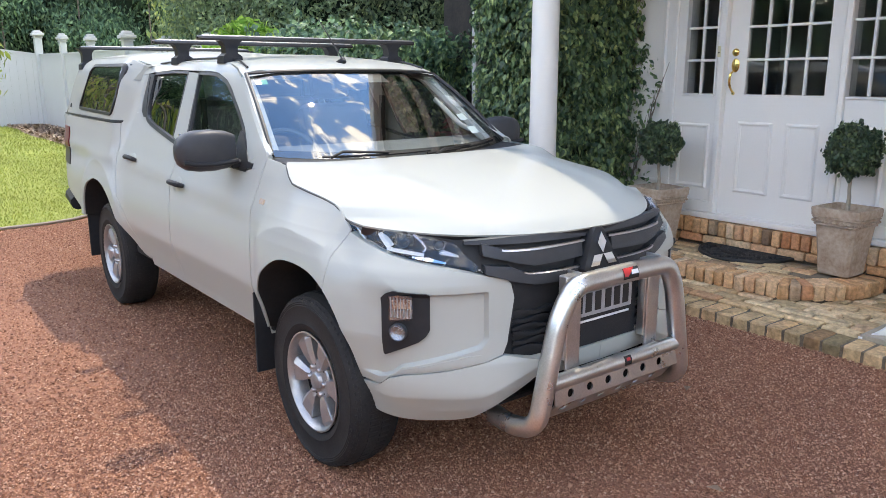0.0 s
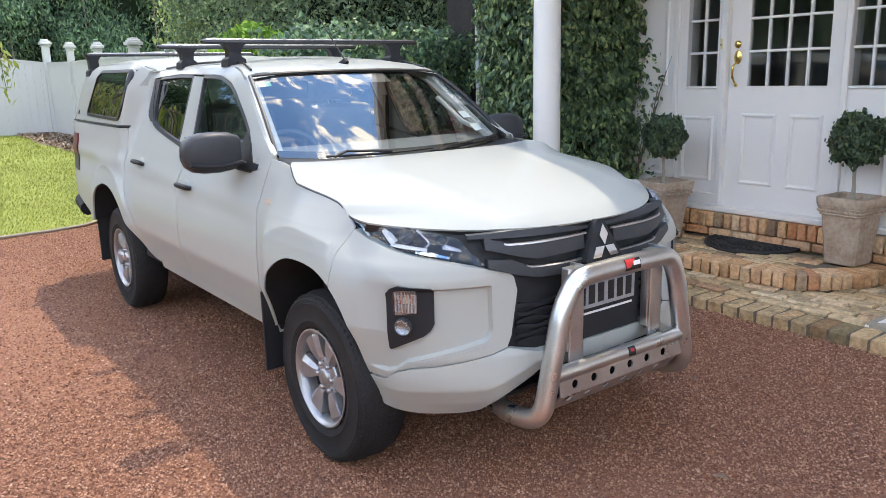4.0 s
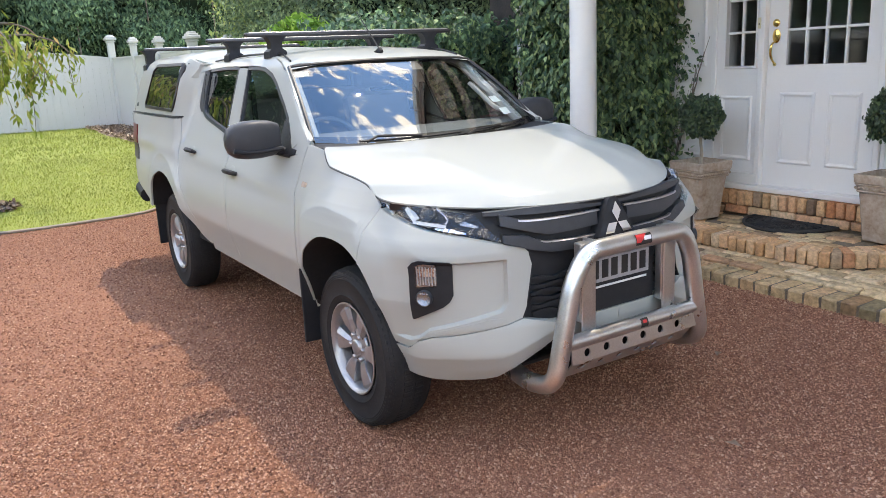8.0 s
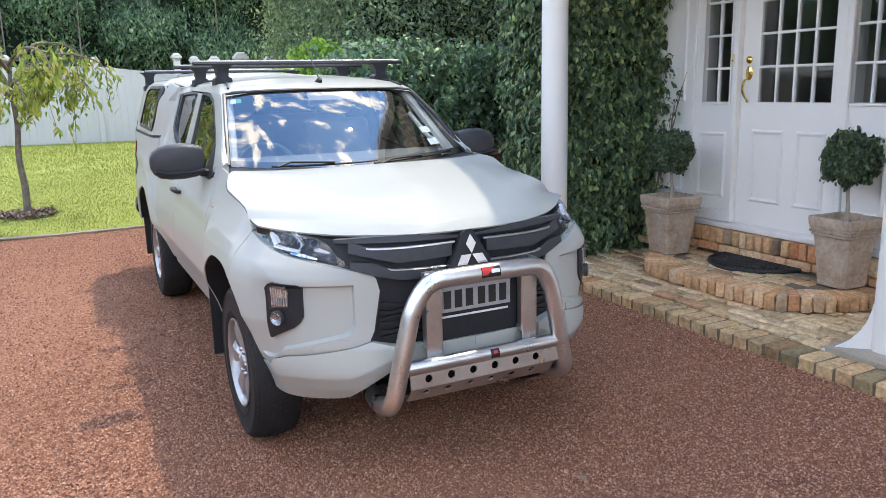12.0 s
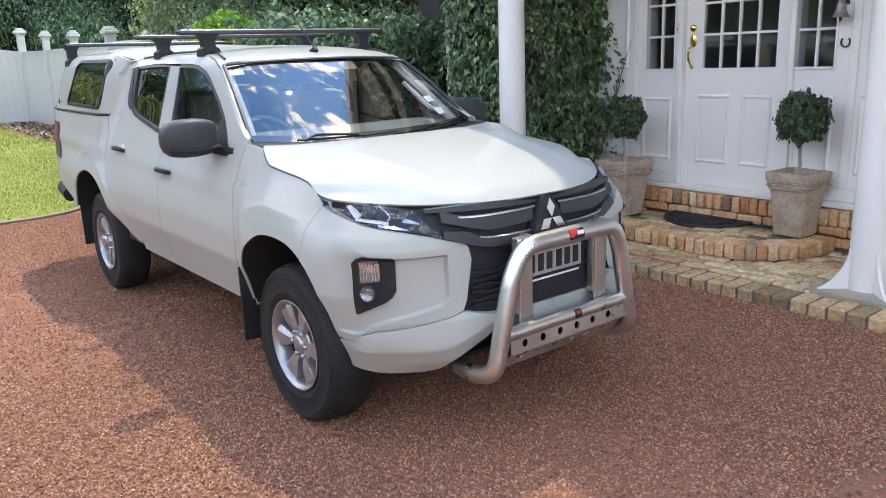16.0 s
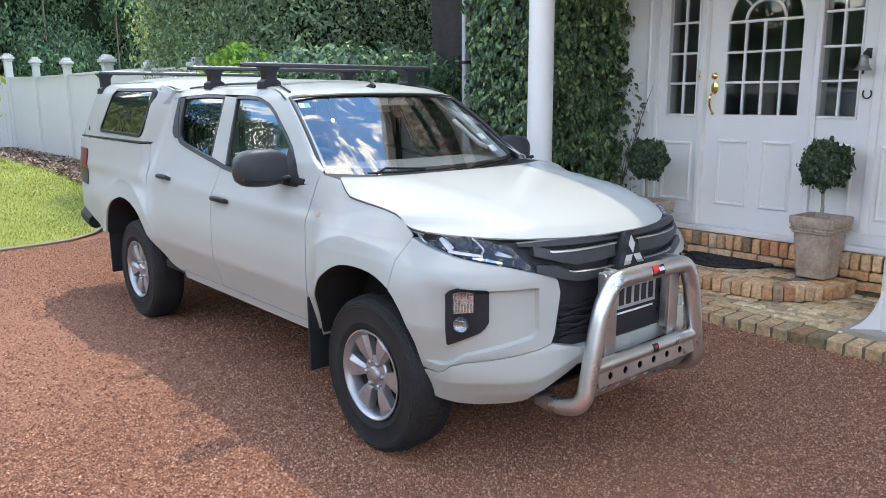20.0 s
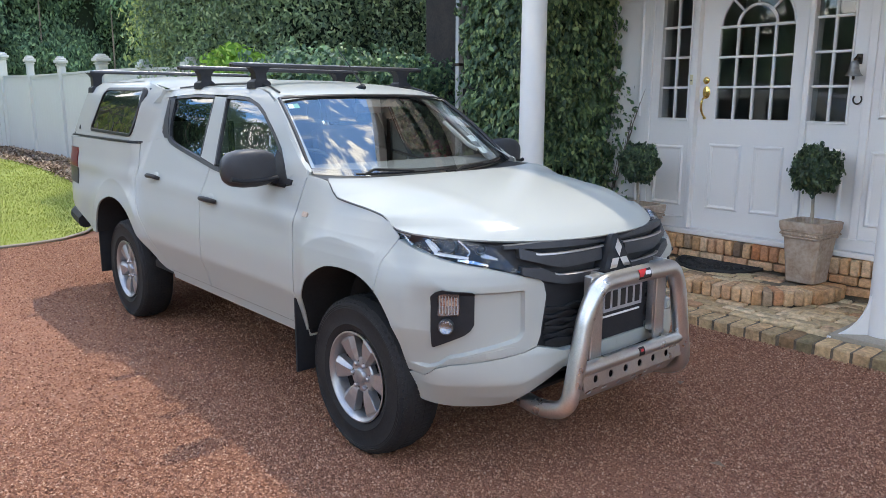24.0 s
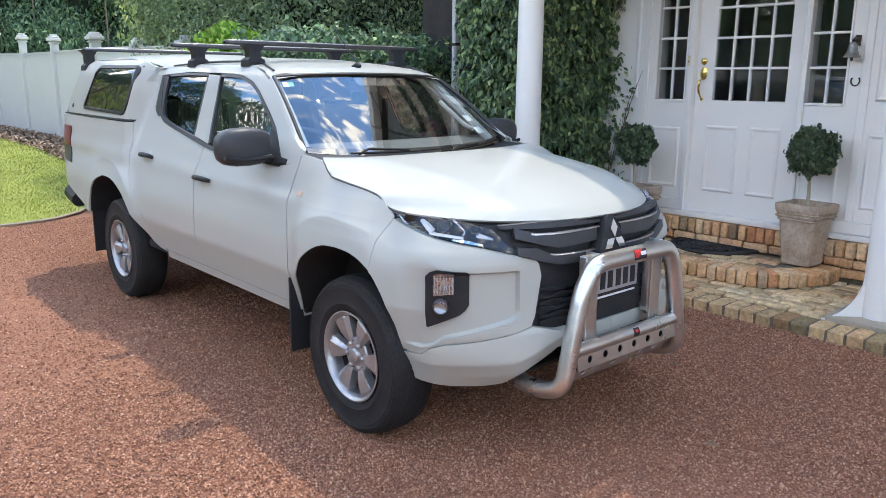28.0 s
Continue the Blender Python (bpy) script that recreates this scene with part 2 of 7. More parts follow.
M_GRAVEL = ramp_mat("red_scoria", [(0.0, (0.140, 0.058, 0.035)), (0.3, (0.255, 0.112, 0.067)), (0.6, (0.370, 0.180, 0.112)), (0.9, (0.465, 0.250, 0.158)), (1.0, (0.56, 0.36, 0.25))], rough=0.92, island=True, scale=120)
M_BED = mat("scoria_bed", (0.145, 0.060, 0.035), (0.41, 0.190, 0.112), rough=0.95, scale=45, fine=150, finebump=0.008, bump=0.008, spread=1.0)
M_LAWN = mat("lawn_soil", (0.215, 0.258, 0.047), (0.327, 0.353, 0.086), rough=0.95, scale=1.2, fine=90, finebump=0.01, spread=1.0)
M_GRASS = ramp_mat("grass_blades", [(0.0, (0.225, 0.277, 0.052)), (0.4, (0.285, 0.335, 0.070)), (0.8, (0.330, 0.362, 0.090)), (1.0, (0.390, 0.390, 0.125))], rough=0.7, island=True, leaf=0.35, scale=1.5)
M_MULCH = mat("bark_mulch", (0.096, 0.064, 0.042), (0.384, 0.288, 0.208), rough=0.95, scale=14, fine=70, finebump=0.012, bump=0.02)
M_CHIP = ramp_mat("bark_chips", [(0.0, (0.080, 0.053, 0.035)), (0.5, (0.240, 0.160, 0.112)), (1.0, (0.512, 0.400, 0.288))], island=True, scale=50)
M_BRICK = ramp_mat("pale_brick", [(0.0, (0.375, 0.220, 0.108)), (0.2, (0.700, 0.427, 0.228)), (0.42, (0.575, 0.317, 0.156)), (0.6, (0.750, 0.525, 0.312)), (0.78, (0.550, 0.232, 0.108)), (0.92, (0.750, 0.549, 0.348)), (1.0, (0.213, 0.134, 0.090))], rough=0.88, scale=34, bump=0.012, dirt=0.3)
M_PAVER = ramp_mat("worn_paver", [(0.0, (0.366, 0.264, 0.149)), (0.25, (0.683, 0.516, 0.310)), (0.5, (0.537, 0.360, 0.196)), (0.75, (0.750, 0.600, 0.391)), (0.92, (0.537, 0.300, 0.161)), (1.0, (0.244, 0.198, 0.138))], rough=0.9, scale=28, bump=0.012, dirt=0.5)
M_EDGE = ramp_mat("mossy_edge_brick", [(0.0, (0.195, 0.156, 0.084)), (0.3, (0.546, 0.388, 0.216)), (0.6, (0.676, 0.463, 0.252)), (0.85, (0.468, 0.250, 0.132)), (1.0, (0.156, 0.138, 0.072))], rough=0.92, scale=30, bump=0.014, dirt=0.6)
M_MORTAR = mat("mortar", (0.11, 0.085, 0.06), (0.22, 0.175, 0.125), rough=0.95, scale=20, fine=150, finebump=0.002)
M_WHITE = mat("white_house_paint", (0.725, 0.712, 0.69), (0.775, 0.762, 0.735), rough=0.45, scale=2.5, fine=80, finebump=0.0006, spread=1.2)
M_VINYL = mat("white_fence", (0.46, 0.47, 0.47), (0.54, 0.55, 0.545), rough=0.55, scale=1.5, fine=30, spread=1.2)
# near black: the shade below the overhang is put into this wall colour
M_SHADEWALL = mat("shaded_house_side", (0.020, 0.021, 0.021), (0.050, 0.040, 0.036), rough=0.9, scale=5, fine=50, finebump=0.003)
M_TILE = ramp_mat("roof_tiles", [(0.0, (0.16, 0.10, 0.07)), (0.5, (0.32, 0.22, 0.15)), (1.0, (0.46, 0.35, 0.25))], rough=0.85, scale=12)
M_CONC = mat("concrete", (0.27, 0.235, 0.185), (0.40, 0.35, 0.28), rough=0.92, scale=8, fine=90, finebump=0.0015)
M_POT = mat("weathered_terracotta", (0.24, 0.155, 0.10), (0.50, 0.42, 0.34), rough=0.9, scale=7, fine=40, finebump=0.002, bump=0.003, spread=0.75)
M_SOIL = mat("potting_soil", (0.035, 0.025, 0.018), (0.08, 0.055, 0.04), rough=0.98, scale=30, fine=120, finebump=0.008)
M_BRASS = mat("polished_brass", (0.72, 0.50, 0.16), (0.80, 0.58, 0.22), rough=0.18, metal=1.0)
M_BRONZE = mat("dull_bell_metal", (0.20, 0.19, 0.18), (0.30, 0.29, 0.27), rough=0.42, metal=0.8, scale=30)
M_IRON = mat("dark_iron", (0.04, 0.035, 0.03), (0.10, 0.07, 0.05), rough=0.6, metal=0.6)
M_MATRUB = mat("rubber_mat", (0.012, 0.012, 0.013), (0.025, 0.025, 0.026), rough=0.7, fine=200)
M_BARK = mat("tree_bark", (0.10, 0.08, 0.065), (0.24, 0.20, 0.17), rough=0.95, scale=18, fine=70, finebump=0.004, bump=0.008)
M_STEM = mat("pale_stem", (0.28, 0.24, 0.18), (0.40, 0.35, 0.28), rough=0.9, scale=40)
M_IVY = ramp_mat("ivy_leaf", [(0.0, (0.040, 0.085, 0.050)), (0.5, (0.098, 0.175, 0.080)), (0.75, (0.190, 0.290, 0.120)), (1.0, (0.360, 0.450, 0.190))], rough=0.5, island=True, leaf=0.26, scale=4, spec=0.5)
M_IVYP = ramp_mat("ivy_leaf_single", [(0.0, (0.049, 0.108, 0.052)), (0.6, (0.101, 0.186, 0.084)), (1.0, (0.236, 0.329, 0.145))], rough=0.42, leaf=0.22, scale=4, spec=0.5)
M_HEDGE = ramp_mat("hedge_leaf", [(0.0, (0.053, 0.116, 0.076)), (0.6, (0.123, 0.234, 0.123)), (0.93, (0.235, 0.377, 0.162)), (1.0, (0.420, 0.577, 0.238))], rough=0.45, island=True, leaf=0.22, scale=1.5, spec=0.5)
M_TALLH = ramp_mat("tall_hedge_leaf", [(0.0, (0.094, 0.150, 0.087)), (0.5, (0.179, 0.261, 0.137)), (0.9, (0.291, 0.393, 0.192)), (1.0, (0.443, 0.541, 0.273))], rough=0.5, island=True, leaf=0.28, scale=1.2, spec=0.5)
M_YTREE = ramp_mat("pale_green_leaf", [(0.0, (0.171, 0.232, 0.078)), (0.6, (0.341, 0.419, 0.139)), (1.0, (0.558, 0.589, 0.232))], rough=0.5, island=True, leaf=0.4, scale=3)
M_LIGHTBUSH = ramp_mat("bright_leaf", [(0.0, (0.150, 0.300, 0.045)), (0.6, (0.300, 0.510, 0.075)), (1.0, (0.480, 0.660, 0.150))], rough=0.5, island=True, leaf=0.35, scale=3)
M_CONIFER = ramp_mat("conifer_leaf", [(0.0, (0.040, 0.086, 0.052)), (0.6, (0.100, 0.175, 0.098)), (1.0, (0.215, 0.335, 0.165))], rough=0.7, island=True, leaf=0.15, scale=0.5)
M_BOX = ramp_mat("box_leaf", [(0.0, (0.024, 0.050, 0.030)), (0.6, (0.056, 0.098, 0.050)), (0.92, (0.118, 0.178, 0.078)), (1.0, (0.225, 0.275, 0.120))], rough=0.38, island=True, leaf=0.12, scale=6, spec=0.5)
M_WEEP = ramp_mat("yellow_green_leaf", [(0.0, (0.168, 0.240, 0.036)), (0.5, (0.340, 0.420, 0.090)), (0.9, (0.470, 0.480, 0.130)), (1.0, (0.480, 0.330, 0.130))], rough=0.55, island=True, leaf=0.4, scale=3)
M_REDLEAF = ramp_mat("red_leaf", [(0.0, (0.10, 0.02, 0.025)), (0.6, (0.24, 0.05, 0.05)), (1.0, (0.34, 0.12, 0.09))], rough=0.5, island=True, leaf=0.25, scale=4)
# near-black green standing in for the shade deep inside foliage
M_SHADECORE = mat("foliage_shade_core", (0.006, 0.012, 0.006), (0.014, 0.026, 0.010), rough=1.0, scale=6)
M_ROOM = mat("hall_inside", (0.42, 0.41, 0.40), (0.52, 0.51, 0.49), rough=0.9)


# ---- mesh helpers ----
class Mesh:
    """Collects vertices and faces of one mesh."""

    def __init__(self):
        self.v, self.f = [], []

    def add(self, vs, fs):
        o = len(self.v)
        self.v += [tuple(p) for p in vs]
        self.f += [tuple(o + i for i in q) for q in fs]
        return self

    def grid(self, P, close_u=False, close_v=False):
        """P: rows x columns x 3."""
        P = np.asarray(P, float)
        r, c = P.shape[:2]
        fs = []
        for i in range(r if close_u else r - 1):
            for j in range(c if close_v else c - 1):
                a, b = i * c + j, i * c + (j + 1) % c
                k = ((i + 1) % r) * c
                fs.append((a, b, k + (j + 1) % c, k + j))
        return self.add(P.reshape(-1, 3).tolist(), fs)

    def box(self, lo, hi, ch=0.0, m=None):
        """A box between two corners, with chamfered edges."""
        lo, hi = np.array(lo, float), np.array(hi, float)
        c, h = (lo + hi) / 2, (hi - lo) / 2
        ch = min(ch, 0.45 * float(h.min()))
        vs, fs = [], []
        if ch <= 0:
            for z in (-1, 1):
                for y in (-1, 1):
                    for x in (-1, 1):
                        vs.append(c + h * (x, y, z))
            fs = [(0, 2, 3, 1), (4, 5, 7, 6), (0, 1, 5, 4), (2, 6, 7, 3), (0, 4, 6, 2), (1, 3, 7, 5)]
        else:
            idx = {}
            for ax in range(3):
                for x in (-1, 1):
                    for y in (-1, 1):
                        for z in (-1, 1):
                            s = np.array((x, y, z), float)
                            d = h - ch
                            d[ax] = h[ax]
                            idx[(ax, x, y, z)] = len(vs)
                            vs.append(c + s * d)
            for ax in range(3):
                o1, o2 = [k for k in range(3) if k != ax]
                for s in (-1, 1):
                    q = []
                    for a, b in ((-1, -1), (1, -1), (1, 1), (-1, 1)):
                        t = [0, 0, 0]
                        t[ax], t[o1], t[o2] = s, a, b
                        q.append(idx[(ax, *t)])
                    fs.append(tuple(q))
            for ax in range(3):
                o1, o2 = [k for k in range(3) if k != ax]
                for a in (-1, 1):
                    for b in (-1, 1):
                        q = []
                        for axf, s in ((o1, -1), (o1, 1), (o2, 1), (o2, -1)):
                            t = [0, 0, 0]
                            t[ax], t[o1], t[o2] = s, a, b
                            q.append(idx[(axf, *t)])
                        fs.append(tuple(q))
            for x in (-1, 1):
                for y in (-1, 1):
                    for z in (-1, 1):
                        fs.append(tuple(idx[(k, x, y, z)] for k in range(3)))
        if m is not None:
            vs = [m @ Vector(p) for p in vs]
        return self.add(vs, fs)

    def tube(self, path, r, n=12, caps=True, flat=1.0):
        """A tube along a polyline; r a number or one for each point."""
        P = [Vector(p) for p in path]
        rs = r if hasattr(r, "__len__") else [r] * len(P)
        rows, up = [], None
        for i, p in enumerate(P):
            t = (P[min(i + 1, len(P) - 1)] - P[max(i - 1, 0)]).normalized()
            if up is None:
                up = t.orthogonal().normalized()
            up = (up - t * up.dot(t)).normalized()
            sd = t.cross(up)
            rows.append([p + (up * math.cos(k * math.tau / n) + sd * math.sin(k * math.tau / n) * flat) * rs[i] for k in range(n)])
        o = len(self.v)
        self.grid(rows, close_v=True)
        if caps:
            self.f.append(tuple(o + k for k in range(n)))
            self.f.append(tuple(o + (len(P) - 1) * n + k for k in reversed(range(n))))
        return self

    def lathe(self, profile, n=32, m=None):
        """Turns (radius, height) points about z."""
        m = m or Matrix.Identity(4)
        return self.grid([[m @ Vector((r * math.cos(k * math.tau / n), r * math.sin(k * math.tau / n), z)) for k in range(n)] for r, z in profile], close_v=True)

    def prism(self, poly, d, m=None):
        """A flat polygon in xy, pushed d along z."""
        m = m or Matrix.Identity(4)
        k = len(poly)
        vs = [m @ Vector((x, y, 0)) for x, y in poly] + [m @ Vector((x, y, d)) for x, y in poly]
        fs = [tuple(range(k)), tuple(range(2 * k - 1, k - 1, -1))] + [(i, (i + 1) % k, k + (i + 1) % k, k + i) for i in range(k)]
        return self.add(vs, fs)

    def data(self, name, material, smooth=35.0):
        me = bpy.data.meshes.new(name)
        me.from_pydata(self.v, [], self.f)
        me.materials.append(material)
        bm = bmesh.new()
        bm.from_mesh(me)
        bmesh.ops.recalc_face_normals(bm, faces=bm.faces)
        bm.to_mesh(me)
        bm.free()
        if smooth:
            me.polygons.foreach_set("use_smooth", [True] * len(me.polygons))
            me.set_sharp_from_angle(angle=radians(smooth))
        me.update()
        return me


def soup(name, V, F, material, smooth=False):
    """A large mesh from arrays: vertices n x 3, faces m x k."""
    me = bpy.data.meshes.new(name)
    V, F = np.asarray(V, np.float32), np.asarray(F, np.int32)
    me.vertices.add(len(V))
    me.vertices.foreach_set("co", V.ravel())
    me.loops.add(F.size)
    me.loops.foreach_set("vertex_index", F.ravel())
    me.polygons.add(len(F))
    me.polygons.foreach_set("loop_start", np.arange(0, F.size, F.shape[1], dtype=np.int32))
    me.polygons.foreach_set("use_smooth", np.full(len(F), smooth))
    me.materials.append(material)
    me.update(calc_edges=True)
    me.validate()
    return me


def part(name, mb, material, parent, label="", smooth=35.0):
    """Links a mesh as one object under a thing or a part."""
    me = mb if isinstance(mb, bpy.types.Mesh) else mb.data(name, material, smooth)
    ob = new(name, me)
    ob.parent = parent
    if label:
        ob["label"] = label
    return ob


def thing(name, label, category, at=(0, 0, 0), turn=0.0, group="", kind=""):
    """An Empty at the base of a thing."""
    ob = new(name)
    ob.matrix_world = pose(*at, 0, 0, turn)
    ob.empty_display_size = 0.1
    return tagged(ob, label, category, group, kind)


def setting(name, mb, material, label, category, smooth=35.0):
    me = mb if isinstance(mb, bpy.types.Mesh) else mb.data(name, material, smooth)
    return tagged(new(name, me), label, category, kind="structure")


def resample(P, n):
    P = np.asarray(P, float)
    d = np.concatenate([[0], np.cumsum(np.linalg.norm(np.diff(P, axis=0), axis=1))])
    s = np.linspace(0, d[-1], n)
    return np.stack([np.interp(s, d, P[:, k]) for k in range(P.shape[1])], -1)


def spline(P, n=12):
    """A smooth curve through points (Catmull-Rom)."""
    P = np.asarray(P, float)
    P = np.vstack([2 * P[0] - P[1], P, 2 * P[-1] - P[-2]])
    out = []
    for i in range(1, len(P) - 2):
        p0, p1, p2, p3 = P[i - 1], P[i], P[i + 1], P[i + 2]
        for k in range(n):
            t = k / n
            out.append(0.5 * (2 * p1 + (p2 - p0) * t + (2 * p0 - 5 * p1 + 4 * p2 - p3) * t * t + (-p0 + 3 * p1 - 3 * p2 + p3) * t ** 3))
    out.append(P[-2])
    return np.array(out)


def rounded(points, r, n=6):
    """A polyline with its corners rounded."""
    P = [Vector(p) for p in points]
    out = [P[0]]
    for a, b, c in zip(P, P[1:], P[2:]):
        k = min(r, (a - b).length * 0.49, (c - b).length * 0.49)
        s, e = b + (a - b).normalized() * k, b + (c - b).normalized() * k
        for i in range(n + 1):
            t = i / n
            out.append(s * (1 - t) ** 2 + b * 2 * t * (1 - t) + e * t * t)
    return out + [P[-1]]

# ---- ground ----
rng = np.random.default_rng(7)


def rise(y):
    return float(np.interp(y, [9.3, 11.0, 15.5, 24.0, 60.0], [0.0, 0.06, 0.30, 0.36, 0.5]))


def heel(x, y):
    """The drive climbs a little to meet the porch edge."""
    t = np.clip((np.asarray(x) - 3.55) / .8, 0, 1)
    return .06 * t * t * (3 - 2 * t) * np.clip((6.6 - np.asarray(y)) / .8, 0, 1)


EDGE_X = [-16, -1.0, 0.0, .8, 1.67, 2.0, 2.35, 2.6, 2.9, 3.3, 4.6]
EDGE_Y = [9.9, 9.62, 9.54, 9.44, 9.47, 9.55, 9.82, 10.25, 10.9, 11.3, 11.4]
edge_y = lambda x: float(np.interp(x, EDGE_X, EDGE_Y))
WX = 5.708

xs = np.concatenate([[-400, -120, -50], np.linspace(-20, 8, 30), [20, 60, 150, 400]])
ys = np.concatenate([[-400, -100, -30, 0], [8.8], np.linspace(9.6, 26, 24), [35, 60, 150, 600]])
setting("ground", Mesh().grid([[(x, y, (rise(y) if y > 9 else 0) - .025) for x in xs] for y in ys]), M_LAWN, "wide grassy ground sheet round the house", "ground", 60)
cols = np.concatenate([np.linspace(-16, -1.2, 10), np.linspace(-1, 4.6, 40)])
drive = setting("driveway", Mesh().grid([[(x, -16 + (edge_y(x) + 16) * t, 0.006 * math.sin(x * 2.1) * math.sin((edge_y(x) * t) * 1.7) - .004 + float(heel(x, -16 + (edge_y(x) + 16) * t))) for x in cols] for t in np.linspace(0, 1, 60)]), M_BED, "red crushed scoria gravel driveway", "driveway", 60)
lc = np.concatenate([np.linspace(-16, -1.2, 12), np.linspace(-1, 3.35, 30)])
lawn = setting("lawn", Mesh().grid([[(x, edge_y(x) + (25 - edge_y(x)) * t ** 1.3, rise(edge_y(x) + (25 - edge_y(x)) * t ** 1.3) + .012) for x in lc] for t in np.linspace(0, 1, 36)]), M_LAWN, "sunny mown lawn with clover", "lawn", 60)
bx = lambda y: 3.36 + .10 * math.sin(y * .9)
setting("garden_bed", Mesh().grid([[(bx(y) + (4.9 - bx(y)) * s, y, rise(y) + .02 + .03 * math.sin(math.pi * s)) for s in np.linspace(0, 1, 8)] for y in np.linspace(11.2, 25, 30)]), M_MULCH, "bark mulch bed along the fence", "garden bed", 60)
ed = [(x, edge_y(x), rise(edge_y(x)) + .012) for x in np.concatenate([np.linspace(-16, -1.2, 12), np.linspace(-1, 3.3, 60)])]
setting("lawn_edging", Mesh().tube(ed, .018, 6), M_CONC, "low grey edging strip between lawn and gravel", "edging")


def stones(n, x0, x1, y0, y1, s0, s1):
    """Rough stones half sunk in the drive."""
    P = np.stack([rng.uniform(x0, x1, n), rng.uniform(y0, y1, n)], -1)
    P = P[P[:, 1] < np.interp(P[:, 0], EDGE_X, EDGE_Y) - .03]
    n = len(P)
    base = np.array([(1, 0, 0), (0, 1, 0), (-1, 0, 0), (0, -1, 0), (0, 0, 1)], float)
    F0 = np.array([(0, 1, 4), (1, 2, 4), (2, 3, 4), (3, 0, 4)])
    S = rng.uniform(s0, s1, n)[:, None, None] * rng.uniform(.6, 1.25, (n, 5, 1))
    V = base[None] * S * np.array([1, 1, .72])
    t = rng.uniform(0, math.tau, n)
    c, s = np.cos(t)[:, None], np.sin(t)[:, None]
    X, Y = V[..., 0] * c - V[..., 1] * s, V[..., 0] * s + V[..., 1] * c
    tl = rng.normal(0, .35, (n, 2))
    Z = V[..., 2] + X * tl[:, :1] + Y * tl[:, 1:]
    Vw = np.stack([X + P[:, :1], Y + P[:, 1:], Z + (rng.uniform(.0, .5, n) * S[:, 0, 0] + heel(P[:, 0], P[:, 1]))[:, None]], -1).reshape(-1, 3)
    return Vw, (F0[None] + (np.arange(n) * 5)[:, None, None]).reshape(-1, 3)


def join(sets):
    V, F, o = [], [], 0
    for v, f in sets:
        V.append(v)
        F.append(f + o)
        o += len(v)
    return np.vstack(V), np.vstack(F)


gv, gf = join([stones(200000, -1.2, 4.42, .9, 4.2, .0039, .0084), stones(130000, -2.2, 4.50, 4.2, 9.5, .0050, .0096), stones(40000, -4.5, 4.42, -4.0, .9, .007, .012), stones(26000, -5.5, -1.2, .9, 9.5, .007, .012), stones(500, -1.6, 4.42, .9, 9.3, .009, .013)])
tagged(new("gravel", soup("gravel", gv, gf, M_GRAVEL)), "loose red scoria stones on the driveway", "gravel", kind="stuff")


def blades(n, x0, x1, y0, y1, h0, h1, test):
    P = np.stack([rng.uniform(x0, x1, n), rng.uniform(y0, y1, n)], -1)
    P = P[test(P)]
    n = len(P)
    zb = np.interp(P[:, 1], [9.3, 11.0, 15.5, 24.0, 60.0], [0.0, 0.06, 0.30, 0.36, 0.5]) + .005
    h, t = rng.uniform(h0, h1, n), rng.uniform(0, math.tau, n)
    w = h * .16
    lean = rng.normal(0, .45, (n, 2)) * h[:, None]
    dx, dy = np.cos(t) * w, np.sin(t) * w
    a = np.stack([P[:, 0] - dx, P[:, 1] - dy, zb], -1)
    b = np.stack([P[:, 0] + dx, P[:, 1] + dy, zb], -1)
    c = np.stack([P[:, 0] + lean[:, 0], P[:, 1] + lean[:, 1], zb + h], -1)
    return np.stack([a, b, c], 1).reshape(-1, 3), np.arange(3 * n).reshape(-1, 3)


on_lawn = lambda P: (P[:, 1] > np.interp(P[:, 0], EDGE_X, EDGE_Y) + .02) & (P[:, 0] < 3.36 + .10 * np.sin(P[:, 1] * .9)) & (np.hypot(P[:, 0] - .42, P[:, 1] - 11.0) > .32)
bv, bf = join([blades(95000, -5, 3.5, 9.4, 15, .018, .042, on_lawn), blades(50000, -7, 3.5, 15, 24.5, .03, .06, on_lawn)])
tagged(new("grass", soup("grass", bv, bf, M_GRASS)), "short green lawn grass with yellowish clover", "grass", kind="stuff")
P = np.stack([rng.uniform(3.3, 4.5, 5000), rng.uniform(11.2, 23, 5000)], -1)


def chips(P, zf, s0, s1):
    n = len(P)
    t, s = rng.uniform(0, math.tau, n), rng.uniform(s0, s1, n)
    q = np.array([(-1, -.35, 0), (1, -.3, .2), (.9, .35, 0), (-1, .3, .25)])
    tl = rng.normal(0, .4, (n, 1))
    X, Y = q[:, 0] * s[:, None], q[:, 1] * s[:, None]
    c, sn = np.cos(t)[:, None], np.sin(t)[:, None]
    Z = q[:, 2] * s[:, None] + X * tl
    return np.stack([X * c - Y * sn + P[:, :1], X * sn + Y * c + P[:, 1:], Z + zf(P)[:, None]], -1).reshape(-1, 3), np.arange(4 * n).reshape(-1, 4)


zb = lambda P: np.interp(P[:, 1], [9.3, 11.0, 15.5, 24.0, 60.0], [0.0, 0.06, 0.30, 0.36, 0.5]) + .05
tr = rng.uniform(0, math.tau, 700), np.sqrt(rng.uniform(0, 1, 700)) * .36
P2 = np.stack([.42 + tr[1] * np.cos(tr[0]), 11.0 + tr[1] * np.sin(tr[0])], -1)
v, f = join([chips(P, zb, .02, .06), chips(P2, lambda P: zb(P) - .01, .02, .05)])
tagged(new("bark_chips", soup("bark_chips", v, f, M_CHIP)), "coarse brown bark chips on the garden bed", "mulch", kind="stuff")

